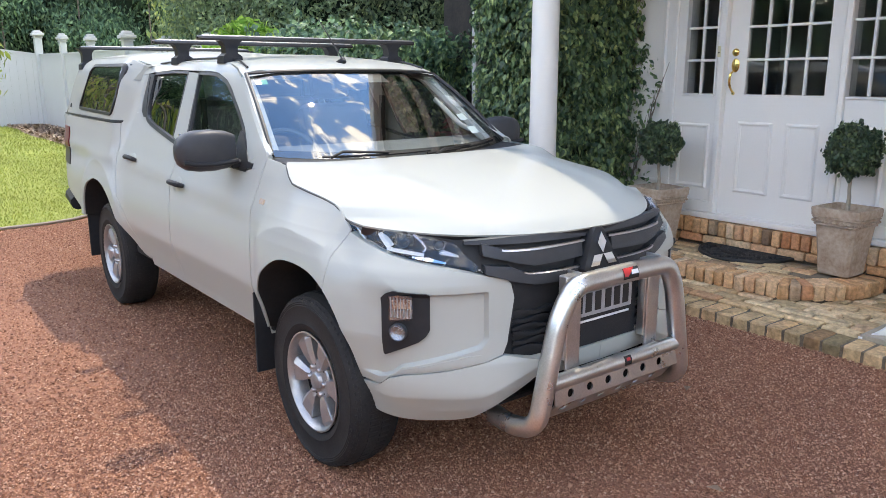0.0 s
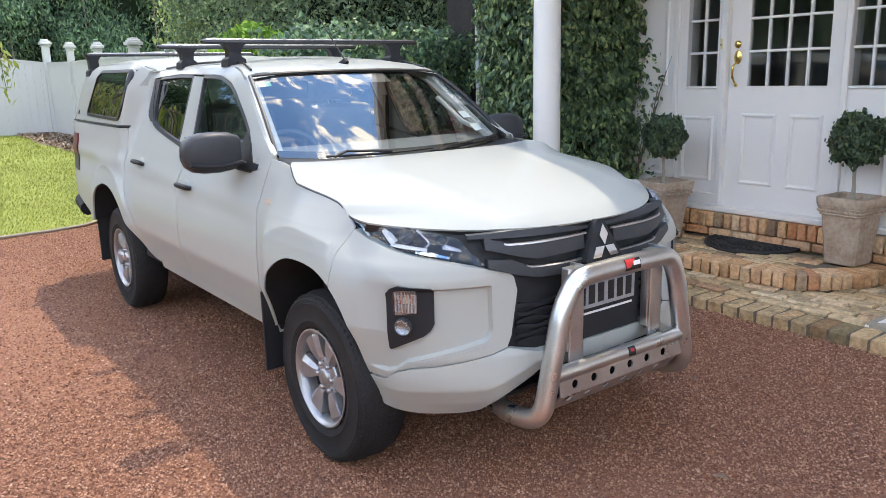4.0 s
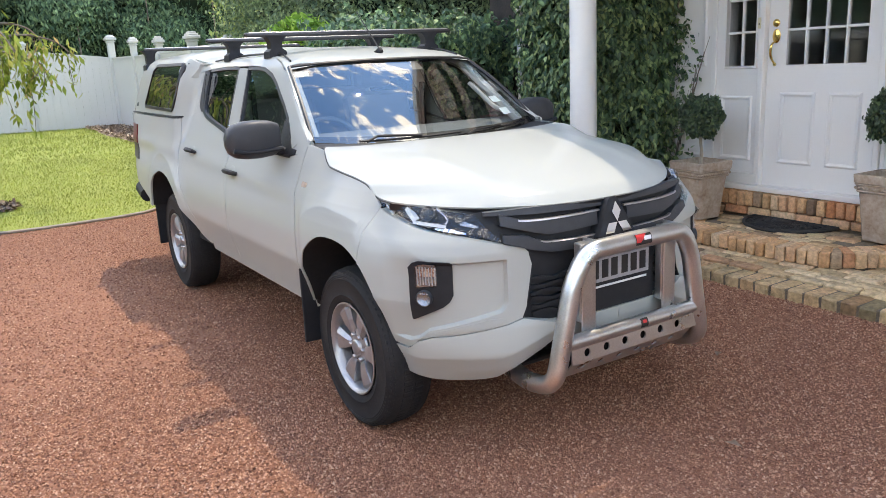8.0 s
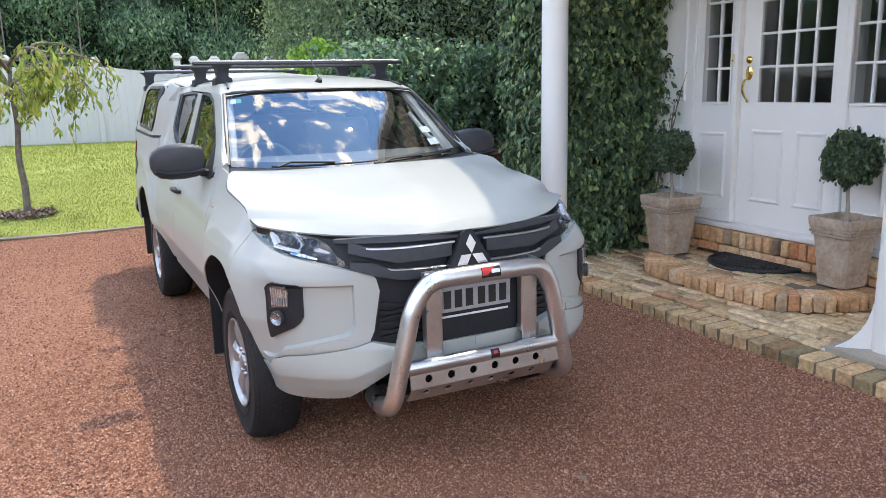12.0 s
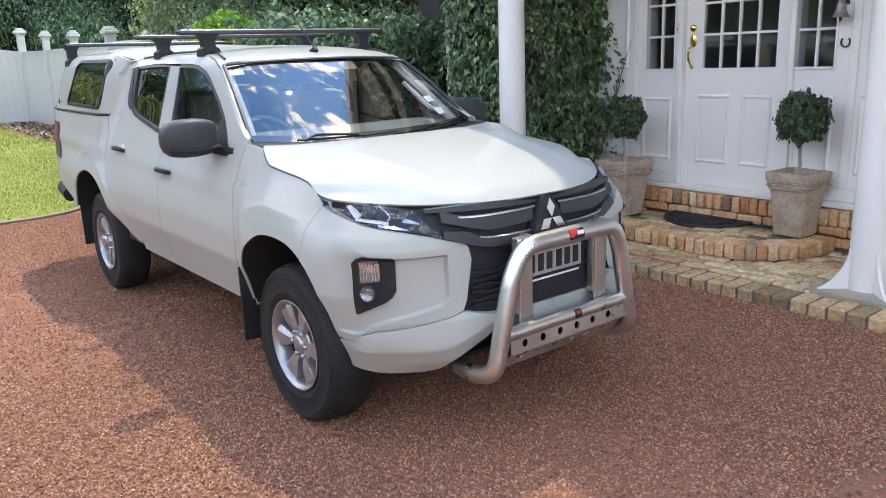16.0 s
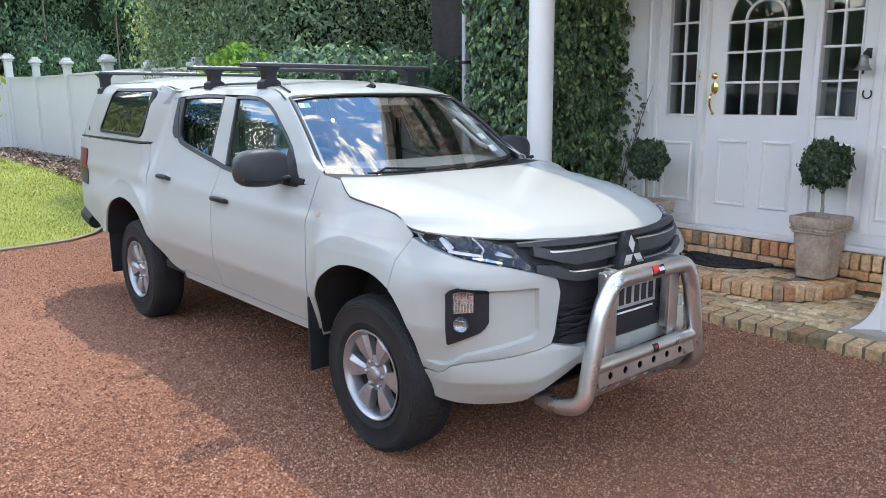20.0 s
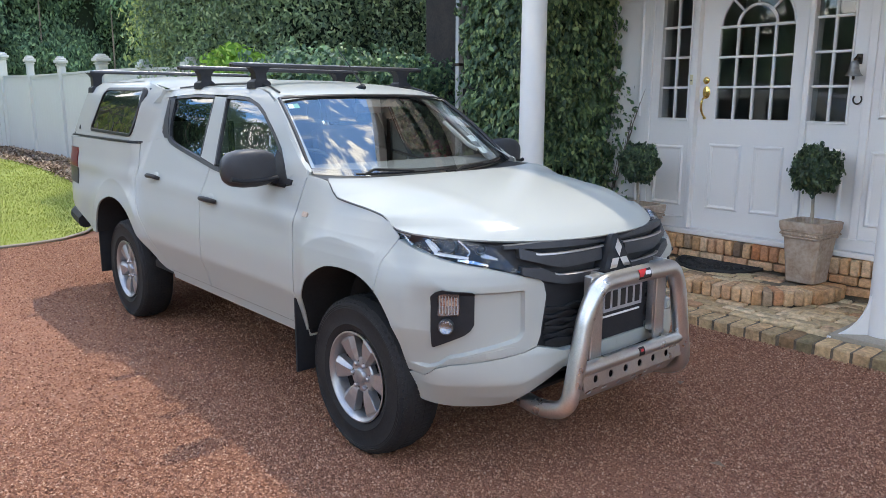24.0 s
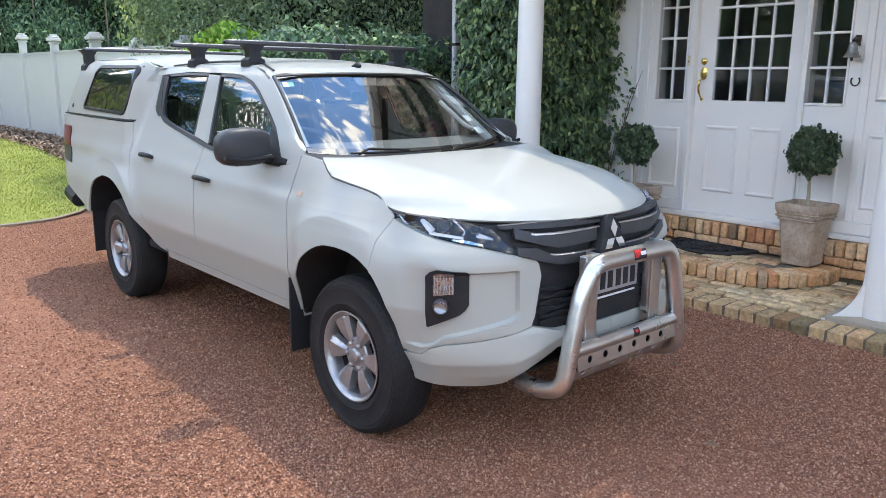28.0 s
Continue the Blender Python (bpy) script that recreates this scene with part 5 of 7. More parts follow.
def skin(a, z, off=0.0):
    """The truck's outer skin: a metres round from the middle of the nose, z up, off outward."""
    a, z = np.asarray(a, float), np.asarray(z, float)
    x, y = np.interp(a, ARC, PLAN[:, 0]), np.interp(a, ARC, PLAN[:, 1])
    tx, ty = np.interp(a, ARC, TAN[:, 0]), np.interp(a, ARC, TAN[:, 1])
    n = np.hypot(tx, ty)
    tx, ty = tx / n, ty / n
    front = np.interp(z, [.3, .36, .42, .5, .6, .7, .9, 1.0, 1.08, 1.2], [.12, .075, .035, .012, 0, .010, .018, .030, .055, .15])
    side = np.interp(z, [.3, .40, .50, .60, .684, .70, .8, .95, 1.0, 1.05, 1.12, 1.2, 1.25, 1.35, 1.65, 1.70, 1.74], [.10, .084, .063, .034, .0045, .0005, 0, .004, .010, .02, .043, .075, .097, .14, .265, .30, .36])
    bed = np.interp(z, [.3, .36, .45, .6, .8, .95, 1.1, 1.25, 1.33, 1.40, 1.66, 1.72, 1.77], [.08, .06, .03, .005, 0, .002, .012, .022, .03, .05, .13, .17, .25])
    w, wb = ease(a, .45, 1.2), ease(a, 4.01, 4.155)
    o = (1 - w) * front + w * ((1 - wb) * side + wb * bed)
    v = a - 1.417
    for c, r in ((0.06, .50), (3.0, .53)):
        d = np.hypot((v - c) * 1.12, z - .40)
        rim = r + .125 + (.085 * ease(c + .03 - v, .08, .50) if c < 1 else .0)
        f = np.where(d > rim, (1 - np.clip((d - rim) / .26, 0, 1)) ** 2, .92 + .08 * np.clip((d - r) / .12, 0, 1))
        o = o - .038 * f * ease(z, .40, .60) * ease(a, 1.0, 1.22) * (1 - ease(a, 1.72, 1.893) if c < 1 else 1 - ease(-a, -4.02, -3.80))
    cb = np.exp(-((a - .82) / .28) ** 2)
    o = o + cb * (.042 * ease(z, .93, 1.06) - .020 * (1 - ease(z, .88, .98)) * ease(z, .42, .55))
    zb = np.interp(a, [.50, .57, .705, .84, .895, .945], [.668, .662, .632, .597, .556, .54])
    d1, d2 = np.maximum(.045 - (a - .522), 0), np.maximum(.045 - (z - zb), 0)
    inset = .045 - np.hypot(d1, d2)
    wt = .006 + .07 * ease(a, .80, .97)
    o = o + .022 * ease(inset, -.005, .006) * (1 - ease(a, .95, 1.06)) * (1 - ease(z, .868 - wt, .868 + wt))
    o = o - .010 * np.exp(-((z - 1.02 - 0.03 * np.clip(v, 0, 3)) / .05) ** 2) * ease(v, .2, .6) - off
    k = .031 * ease(z, .82, 1.06) * (1 - .6 * ease(z, 1.30, 1.62)) * ease(a, .75, 1.12)
    return np.stack([x - ty * o - k, y + tx * o + k * np.interp(a, [1.1, 1.8, 3.4, 5.0], [1.5, 1.7, 2.3, 2.6]), z - .2 * k + 0 * a], -1)


def panel(lo, hi, side, off=0.0, rows=8, step=.035, depth=.012, mb=None):
    """A piece of the skin between two chains of (a, z), with its edges turned in."""
    mb = mb or Mesh()
    lo, hi = np.array(lo, float), np.array(hi, float)
    a0, a1 = max(lo[0, 0], hi[0, 0]), min(lo[-1, 0], hi[-1, 0])
    cols = np.unique(np.round(np.concatenate([np.linspace(a0, a1, max(2, int((a1 - a0) / step) + 1)), [x for x in lo[:, 0] if a0 <= x <= a1], [x for x in hi[:, 0] if a0 <= x <= a1]]), 5))
    zl, zh = np.interp(cols, lo[:, 0], lo[:, 1]), np.interp(cols, hi[:, 0], hi[:, 1])
    t = np.linspace(0, 1, rows + 1)[:, None]
    A, Z = np.tile(cols, (rows + 1, 1)), zl + (zh - zl) * t
    if callable(off):
        off = off(A, Z)
    elif not np.isscalar(off):
        off = np.interp(t, *off)
    P = skin(A, Z, off)
    if depth > 0:
        Q = skin(A, Z, off - depth)
        P = np.vstack([Q[:1], P, Q[-1:]])
        e0, e1 = P[:, :1].copy(), P[:, -1:].copy()
        e0[1:-1, 0], e1[1:-1, 0] = Q[:, 0], Q[:, -1]
        P = np.hstack([e0, P, e1])
    P = P * np.array([side, 1, 1])
    return mb.grid(P)


def strip(path, w, side, off=0.0, th=.01, mb=None):
    """A thin bead along a chain of (a, z) on the skin."""
    mb = mb or Mesh()
    p = np.array(path, float)
    d = np.gradient(p, axis=0)
    d /= np.maximum(np.hypot(d[:, 0], d[:, 1]), 1e-6)[:, None]
    nr = np.stack([-d[:, 1], d[:, 0]], -1) * w / 2
    s = np.array([side, 1, 1])
    rows = [skin(p[:, 0] + nr[:, 0], p[:, 1] + nr[:, 1], off - th), skin(p[:, 0] + nr[:, 0] * .8, p[:, 1] + nr[:, 1] * .8, off), skin(p[:, 0] - nr[:, 0] * .8, p[:, 1] - nr[:, 1] * .8, off), skin(p[:, 0] - nr[:, 0], p[:, 1] - nr[:, 1], off - th)]
    return mb.grid([r * s for r in rows])


def skin_frame(a, z, side, off=0.0):
    """A matrix on the skin: x along, y up, z outward."""
    s = Vector((side, 1, 1))
    p, pa, pz = (Vector(skin(x, y, off)) * s for x, y in ((a, z), (a + .01, z), (a, z + .01)))
    ax = (pa - p).normalized()
    up = (pz - p).normalized()
    out = ax.cross(up).normalized()
    if out.x * side + (-out.y if a < .5 else 0) < 0:
        out = -out
    m = Matrix.Identity(4)
    up = (up - ax * up.dot(ax)).normalized()
    for i, c in enumerate((ax, up, out)):
        for k in range(3):
            m[k][i] = c[k]
    m.translation = p
    return m


V0 = 1.417
ARCH_F = [(1.066, .50), (1.072, .56), (1.082, .627), (1.105, .70), (1.14, .77), (1.175, .82), (1.22, .857), (1.29, .885), (1.37, .897), (1.46, .898), (1.545, .888), (1.63, .858), (1.715, .805), (1.765, .75), (1.80, .69), (1.84, .60), (1.868, .52), (1.88, .49)]
ARCH_R = [(3.80, .53), (3.86, .585), (3.94, .66), (4.03, .755), (4.13, .835), (4.247, .89), (4.34, .912), (4.42, .92), (4.52, .917), (4.62, .895), (4.71, .865), (4.79, .81), (4.85, .73), (4.885, .65), (4.90, .60)]
ARCH_F, ARCH_R = ([tuple(p) for p in spline(c, 5)] for c in (ARCH_F, ARCH_R))

truck = thing("pickup_truck", "white double-cab pickup truck with canopy, roof bars and aluminium bull bar", "pickup truck", (CX, CY, 0))


def wing(side):
    """The front corner of one side: bumper, lamps and fender."""
    nm = part("front_bumper_corner", panel(
        [(.412, .84), (.442, .675), (.462, .632), (.525, .613), (.705, .586), (.83, .568), (.90, .543), (.938, .513), (.97, .497)] + [p for p in ARCH_F if p[0] < 1.19] + [(1.1905, .834)],
        [(.412, .842), (.425, .893), (.44, .908), (.53, .932), (.70, .966), (.90, .997), (1.04, 1.034), (1.10, 1.060), (1.152, .965), (1.1905, .842)], side, depth=.035, rows=150, step=.005), M_PAINT, truck)
    zc = lambda A: np.interp(A, [.33, .45, .54, .76, 1.0], [.575, .522, .482, .482, .460])
    lipoff = lambda A, Z: np.where(Z > zc(A), np.interp(Z - zc(A), [0, .125], [.036, .0]), np.interp(zc(A) - Z, [0, .12], [.036, .010])) * (1 - .85 * ease(A, .86, 1.05))
    part("bumper_lip", panel(
        [(.33, .53), (.40, .482), (.47, .435), (.56, .372), (.62, .364), (.80, .360), (1.0, .362), (1.05, .368), (1.072, .38)],
        [(.33, .60), (.46, .629), (.525, .610), (.705, .5835), (.83, .5655), (.90, .5405), (.938, .5105), (.97, .4945), (1.072, .4895)], side, lipoff, depth=.05, rows=26, step=.02), M_PAINT, nm)
    part("bumper_insert", panel([(.693, .597), (.83, .575), (.900, .550)], [(.693, .623), (.84, .587), (.878, .568), (.900, .553)], side, .004, depth=.012, rows=4), M_PAINT, nm)
    part("bumper_insert", panel([(.548, .614), (.60, .610), (.690, .5975)], [(.548, .640), (.60, .640), (.690, .6235)], side, .004, depth=.012, rows=4), M_PAINT, nm)
    # fog lamp bezel, indicator and fog lamp
    bz = part("lamp_bezel", panel([(.735, .74), (.75, .715), (.775, .695), (.910, .633), (.917, .638)], [(.735, .87), (.745, .878), (.865, .884), (.896, .872), (.917, .852)], side, .010, depth=.03, rows=10), M_BLACK, nm, "black fog lamp surround")
    part("indicator", panel([(.797, .784), (.881, .774)], [(.797, .872), (.845, .872), (.881, .862)], side, .014, rows=4), M_REFLECT, bz, "clear indicator lens with amber bulb")
    mb = Mesh()
    for k in range(7):
        a = .803 + k * .012
        strip([(a, .786), (a, .82), (a, .860)], .0032, side, .018, .006, mb)
    part("indicator_rib", mb, M_CLEARL, bz)
    part("amber_bulb", panel([(.806, .822), (.872, .816)], [(.806, .852), (.872, .848)], side, .0165, rows=3), M_ORANGE, bz)
    part("indicator_cover", panel([(.795, .780), (.883, .770)], [(.795, .875), (.845, .875), (.883, .865)], side, .024, rows=3, depth=.012), M_LENS, bz)
    f = skin_frame(.847, .734, side, .024)
    part("fog_lamp", Mesh().lathe([(.033, -.01), (.033, .006), (.0305, .010), (.029, .006)], 24, f), M_GREYPL, bz)
    part("fog_reflector", Mesh().lathe([(.029, .006), (.020, -.003), (.008, -.006), (.0005, -.006)], 24, f), M_REFLECT, bz)
    part("fog_glass", Mesh().lathe([(.030, .009), (.02, .014), (.0005, .016)], 24, f), M_LENS, bz)
    # headlight
    lo = [(.533, .940), (.62, .958), (.70, .971), (.80, .986), (.90, 1.002), (.98, 1.022), (1.04, 1.040), (1.12, 1.086)]
    hi = [(.533, .946), (.585, .992), (.64, 1.046), (.72, 1.056), (.80, 1.065), (.90, 1.075), (1.02, 1.087), (1.12, 1.092)]
    hl = part("headlight", panel(lo, hi, side, -.05, depth=.0), M_BLACK, truck, "clear swept headlight with dark housing")
    part("headlight_lens", panel(lo, hi, side, -.002, depth=.03, rows=14, step=.012), M_LENS, hl)
    part("light_guide", strip(spline([(1.005, 1.082), (.984, 1.074), (.950, 1.046), (.912, 1.020)], 10), .020, side, -.010, .02), M_GUIDE, hl)
    part("light_guide", strip(spline([(.925, 1.016), (.894, 1.013), (.828, 1.008), (.762, 1.002)], 12), .008, side, -.010, .02), M_GUIDE, hl)
    part("light_guide", strip(spline([(.816, 1.070), (.78, 1.048), (.756, 1.026), (.768, 1.012)], 12), .007, side, -.012, .02), M_REFLECT, hl)
    part("light_guide", strip(spline([(1.100, 1.089), (1.074, 1.064), (1.040, 1.040)], 10), .007, side, -.014, .02), M_REFLECT, hl)
    part("chrome_trim", panel([(.675, .974), (.74, .983), (.81, .993)], [(.675, .980), (.74, .995), (.81, .999)], side, -.012, rows=3, depth=.01), M_CHROME, hl)
    part("chrome_bowl", panel([(.62, .990), (.70, 1.002)], [(.62, .998), (.70, 1.022)], side, -.036, rows=5, depth=.0), M_REFLECT, hl)
    for a, z, r in ((.862, 1.040, .031), (.700, 1.028, .020)):
        fr = skin_frame(a, z, side, -.042)
        part("projector", Mesh().lathe([(r, -.01), (r, .018), (r * .8, .012)], 24, fr), M_GREYPL, hl)
        part("projector_lens", Mesh().lathe([(r * .8, .012), (r * .5, .024), (.0005, .027)], 24, fr), M_LENS, hl)
    # fender
    fd = part("front_fender", panel(
        [(1.1025, 1.060), (1.1545, .966), (1.193, .842)] + [p for p in ARCH_F if p[0] > 1.195] + [(1.895, .485)],
        [(1.1025, 1.070), (1.12, 1.088), (1.148, 1.106), (1.172, 1.132), (1.21, 1.146), (1.30, 1.160), (1.43, 1.174), (1.56, 1.186), (1.61, 1.208), (1.65, 1.236), (1.70, 1.252), (1.80, 1.262), (1.895, 1.268)], side, rows=64, step=.013, depth=.007), M_PAINT, truck)
    fr = skin_frame(1.806, 1.088, side)
    part("side_repeater", Mesh().prism([(-.024, -.012), (.020, -.014), (.026, 0), (.020, .013), (-.024, .012), (-.028, 0)], .007, fr), M_CLEAR, fd, "pale side repeater")
    # dark arch liner and mudflap
    for arch, c in ((ARCH_F, .06), (ARCH_R, 3.0)):
        mb = Mesh()
        P = skin(np.array([p[0] for p in arch]), np.array([p[1] for p in arch]), -.006)
        Q = P.copy()
        Q[:, 0] = .42
        mb.grid([P * (side, 1, 1), Q * (side, 1, 1)])
        part("arch_liner", mb, M_DARK, truck)
    for v, z0, z1 in ((.475, .27, .66), (3.50, .27, .72)):
        x0, x1 = .60 * side, .878 * side
        part("mudflap", Mesh().box((min(x0, x1), v, z0), (max(x0, x1), v + .014, z1), .005), M_BLACK, truck)


def body_side(side):
    part("side_sill", panel([(1.897, .447), (3.62, .447)], [(1.897, .498), (3.62, .498)], side, -.012, rows=3, depth=.05), M_PAINT, truck)
    part("sill_gap", strip([(1.9, .503), (2.5, .503), (3.1, .503), (3.6, .503)], .008, side, -.009, .010), M_SEAL, truck)
    door = part("front_door", panel(
        [(1.902, .508), (2.984, .508)],
        [(1.902, 1.262), (1.99, 1.213), (2.10, 1.196), (2.25, 1.198), (2.8, 1.214), (2.984, 1.232)], side, rows=40), M_PAINT, truck)
    part("belt_seal", strip([(2.06, 1.203), (2.25, 1.206), (2.8, 1.221), (2.93, 1.234), (3.02, 1.247)], .026, side, .006, .014), M_SEAL, door)
    rear = part("rear_door", panel(
        [(2.991, .508), (3.585, .508), (3.64, .535), (3.772, .633), (3.86, .735), (3.946, .847), (4.0, .96), (4.045, 1.10), (4.08, 1.30), (4.09, 1.40)],
        [(2.991, 1.236), (3.17, 1.262), (3.45, 1.306), (3.62, 1.335), (3.70, 1.352), (3.77, 1.385), (3.82, 1.43), (4.09, 1.43)], side, rows=44), M_PAINT, truck)
    part("belt_seal", strip(spline([(3.0, 1.244), (3.17, 1.270), (3.45, 1.312), (3.64, 1.344), (3.73, 1.372), (3.80, 1.42), (3.86, 1.50), (3.93, 1.62)], 4), .026, side, .006, .014), M_SEAL, rear)
    for d, a, z in ((door, V0 + 1.43, 1.052), (rear, V0 + 2.325, 1.112)):
        f = skin_frame(a, z, side)
        part("handle_cup", Mesh().lathe([(.058, .001), (.05, .0035), (.03, .0045), (.0005, .005)], 24, f @ Matrix.Diagonal((1, .62, 1, 1)) @ pose(0, .012, 0)), M_PAINT, d)
        part("door_handle", Mesh().tube([f @ Vector(p) for p in ((-.095, 0, .004), (-.085, 0, .026), (-.05, .001, .036), (.04, .001, .036), (.075, 0, .028), (.09, 0, .004))], [.011, .0145, .0155, .0155, .0145, .011], 10), M_BLACK, d, "black pull handle")
    bs = part("bed_side", panel(
        [(3.60, .492), (3.70, .50)] + ARCH_R + [(4.93, .60), (5.13, .615), (5.45, .70), (5.70, .76)],
        [(3.60, .512), (3.66, .548), (3.785, .640), (3.868, .738), (3.954, .850), (4.008, .962), (4.053, 1.10), (4.09, 1.325), (5.70, 1.325)], side, rows=56, step=.018), M_PAINT, truck)
    part("tail_lamp", panel([(5.40, 1.075), (5.70, 1.085)], [(5.41, 1.235), (5.68, 1.24)], side, .008, rows=8, depth=.03), M_RED, bs, "red tail lamp")
    part("reverse_lamp", panel([(5.385, .935), (5.70, .955)], [(5.40, 1.071), (5.70, 1.081)], side, .008, rows=6, depth=.03), M_SMOKE, bs, "smoked reversing lamp")
    # window frames: pillars and cant rail in body colour
    fw_lo = [(.66, 1.214), (1.0, 1.213), (1.40, 1.232), (1.517, 1.248), (1.56, 1.36), (1.654, 1.635)]
    fw_hi = [(.66, 1.220), (.74, 1.30), (.816, 1.372), (.92, 1.44), (1.026, 1.50), (1.12, 1.555), (1.22, 1.60), (1.367, 1.636), (1.50, 1.645), (1.654, 1.647)]
    rw_lo = [(1.751, 1.283), (2.0, 1.317), (2.20, 1.352), (2.299, 1.374), (2.36, 1.425), (2.40, 1.52), (2.435, 1.635)]
    rw_hi = [(1.751, 1.290), (1.79, 1.46), (1.832, 1.652), (2.10, 1.655), (2.42, 1.643), (2.435, 1.637)]
    sh = lambda c: [(p[0] + V0, p[1]) for p in c]
    part("front_door_window", panel(sh(fw_lo), sh(fw_hi), side, -.010, depth=0, rows=10), M_DOORGL, door, "lightly tinted window glass")
    part("rear_door_window", panel(sh(rw_lo), sh(rw_hi), side, -.010, depth=0, rows=10), M_TINT, rear, "tinted window glass")
    part("window_edge", strip(sh(fw_hi[1:]), .022, side, .003, .02), M_SEAL, door)
    part("window_edge", strip(sh([(1.515, 1.25), (1.56, 1.36), (1.652, 1.64)]), .02, side, .003, .02), M_SEAL, door)
    part("window_edge", strip(sh([(1.753, 1.29), (1.79, 1.46), (1.832, 1.65), (2.10, 1.655), (2.42, 1.645)]), .02, side, .003, .02), M_SEAL, rear)
    part("quarter_trim", panel(sh([(2.31, 1.376), (2.40, 1.375), (2.47, 1.41), (2.51, 1.50), (2.55, 1.63)]), sh([(2.31, 1.38), (2.36, 1.43), (2.40, 1.52), (2.435, 1.640), (2.55, 1.645)]), side, .002, rows=4), M_SEAL, rear)
    rail_t = [(.50, 1.29), (.62, 1.35), (.75, 1.43), (.90, 1.53), (1.03, 1.612), (1.15, 1.665), (1.28, 1.695), (1.5, 1.712), (1.9, 1.715), (2.3, 1.705), (2.62, 1.69)]
    rail_b = [(.50, 1.275), (.62, 1.262), (.66, 1.235), (.74, 1.315), (.816, 1.385), (.92, 1.452), (1.026, 1.512), (1.12, 1.567), (1.22, 1.612), (1.367, 1.648), (1.50, 1.657), (2.10, 1.667), (2.42, 1.655), (2.62, 1.64)]
    fr = part("roof_side_frame", panel(sh(rail_b), sh(rail_t), side, .002, rows=5, depth=.03), M_PAINT, truck)
    part("front_pillar_base", panel(sh([(.475, 1.262), (.575, 1.214), (.66, 1.207)]), sh([(.475, 1.285), (.50, 1.296), (.66, 1.25)]), side, .000, rows=3), M_PAINT, fr)
    part("door_pillar", panel(sh([(1.53, 1.25), (1.745, 1.285), (1.822, 1.65)]), sh([(1.53, 1.252), (1.667, 1.645), (1.822, 1.652)]), side, .001, rows=4), M_PAINT, fr)
    part("rear_pillar", panel(sh([(2.41, 1.38), (2.68, 1.33)]), sh([(2.41, 1.385), (2.50, 1.43), (2.565, 1.66), (2.68, 1.68)]), side, .001, rows=6), M_PAINT, fr)
    part("mirror_sail", panel(sh([(.60, 1.212), (.84, 1.205), (.85, 1.21)]), sh([(.60, 1.235), (.66, 1.24), (.80, 1.36), (.85, 1.375)]), side, .006, rows=4), M_BLACK, door)
    # door mirror
    s = side
    prof = [(.835, .050, .035), (.842, .075, .05), (.885, .090, .062), (.95, .098, .068), (1.02, .096, .068), (1.07, .085, .062), (1.10, .062, .048), (1.115, .030, .026), (1.118, .004, .004)]
    rows = []
    for u, hz, hy in prof:
        ring = []
        for k in range(20):
            t = k * math.tau / 20
            cx, cz = math.cos(t), math.sin(t)
            ring.append((s * (u - .045), .815 + hy * math.copysign(abs(cx) ** .6, cx) + .02 * (u - .8), 1.287 + hz * math.copysign(abs(cz) ** .55, cz) - .03 * (u > 1.0) * (u - 1.0)))
        rows.append(ring)
    mr = part("door_mirror", Mesh().grid(rows, close_v=True), M_GREYPL, door, "black door mirror housing")
    part("mirror_base_trim", Mesh().tube([(s * (x - .045), .755 - .02 * (x - .8), z) for x, z in ((.84, 1.236), (.95, 1.226), (1.05, 1.230), (1.10, 1.242))], .012, 8), M_BLACK, mr)
    part("mirror_arm", Mesh().box((min(s * .74, s * .82), .78, 1.198), (max(s * .74, s * .82), .85, 1.235), .015), M_BLACK, mr)
    part("mirror_glass", Mesh().box((min(s * .80, s * 1.025), .882, 1.215), (max(s * .80, s * 1.025), .888, 1.365), .004), M_CHROME, mr)


for sd in (-1, 1):
    wing(sd)
    body_side(sd)

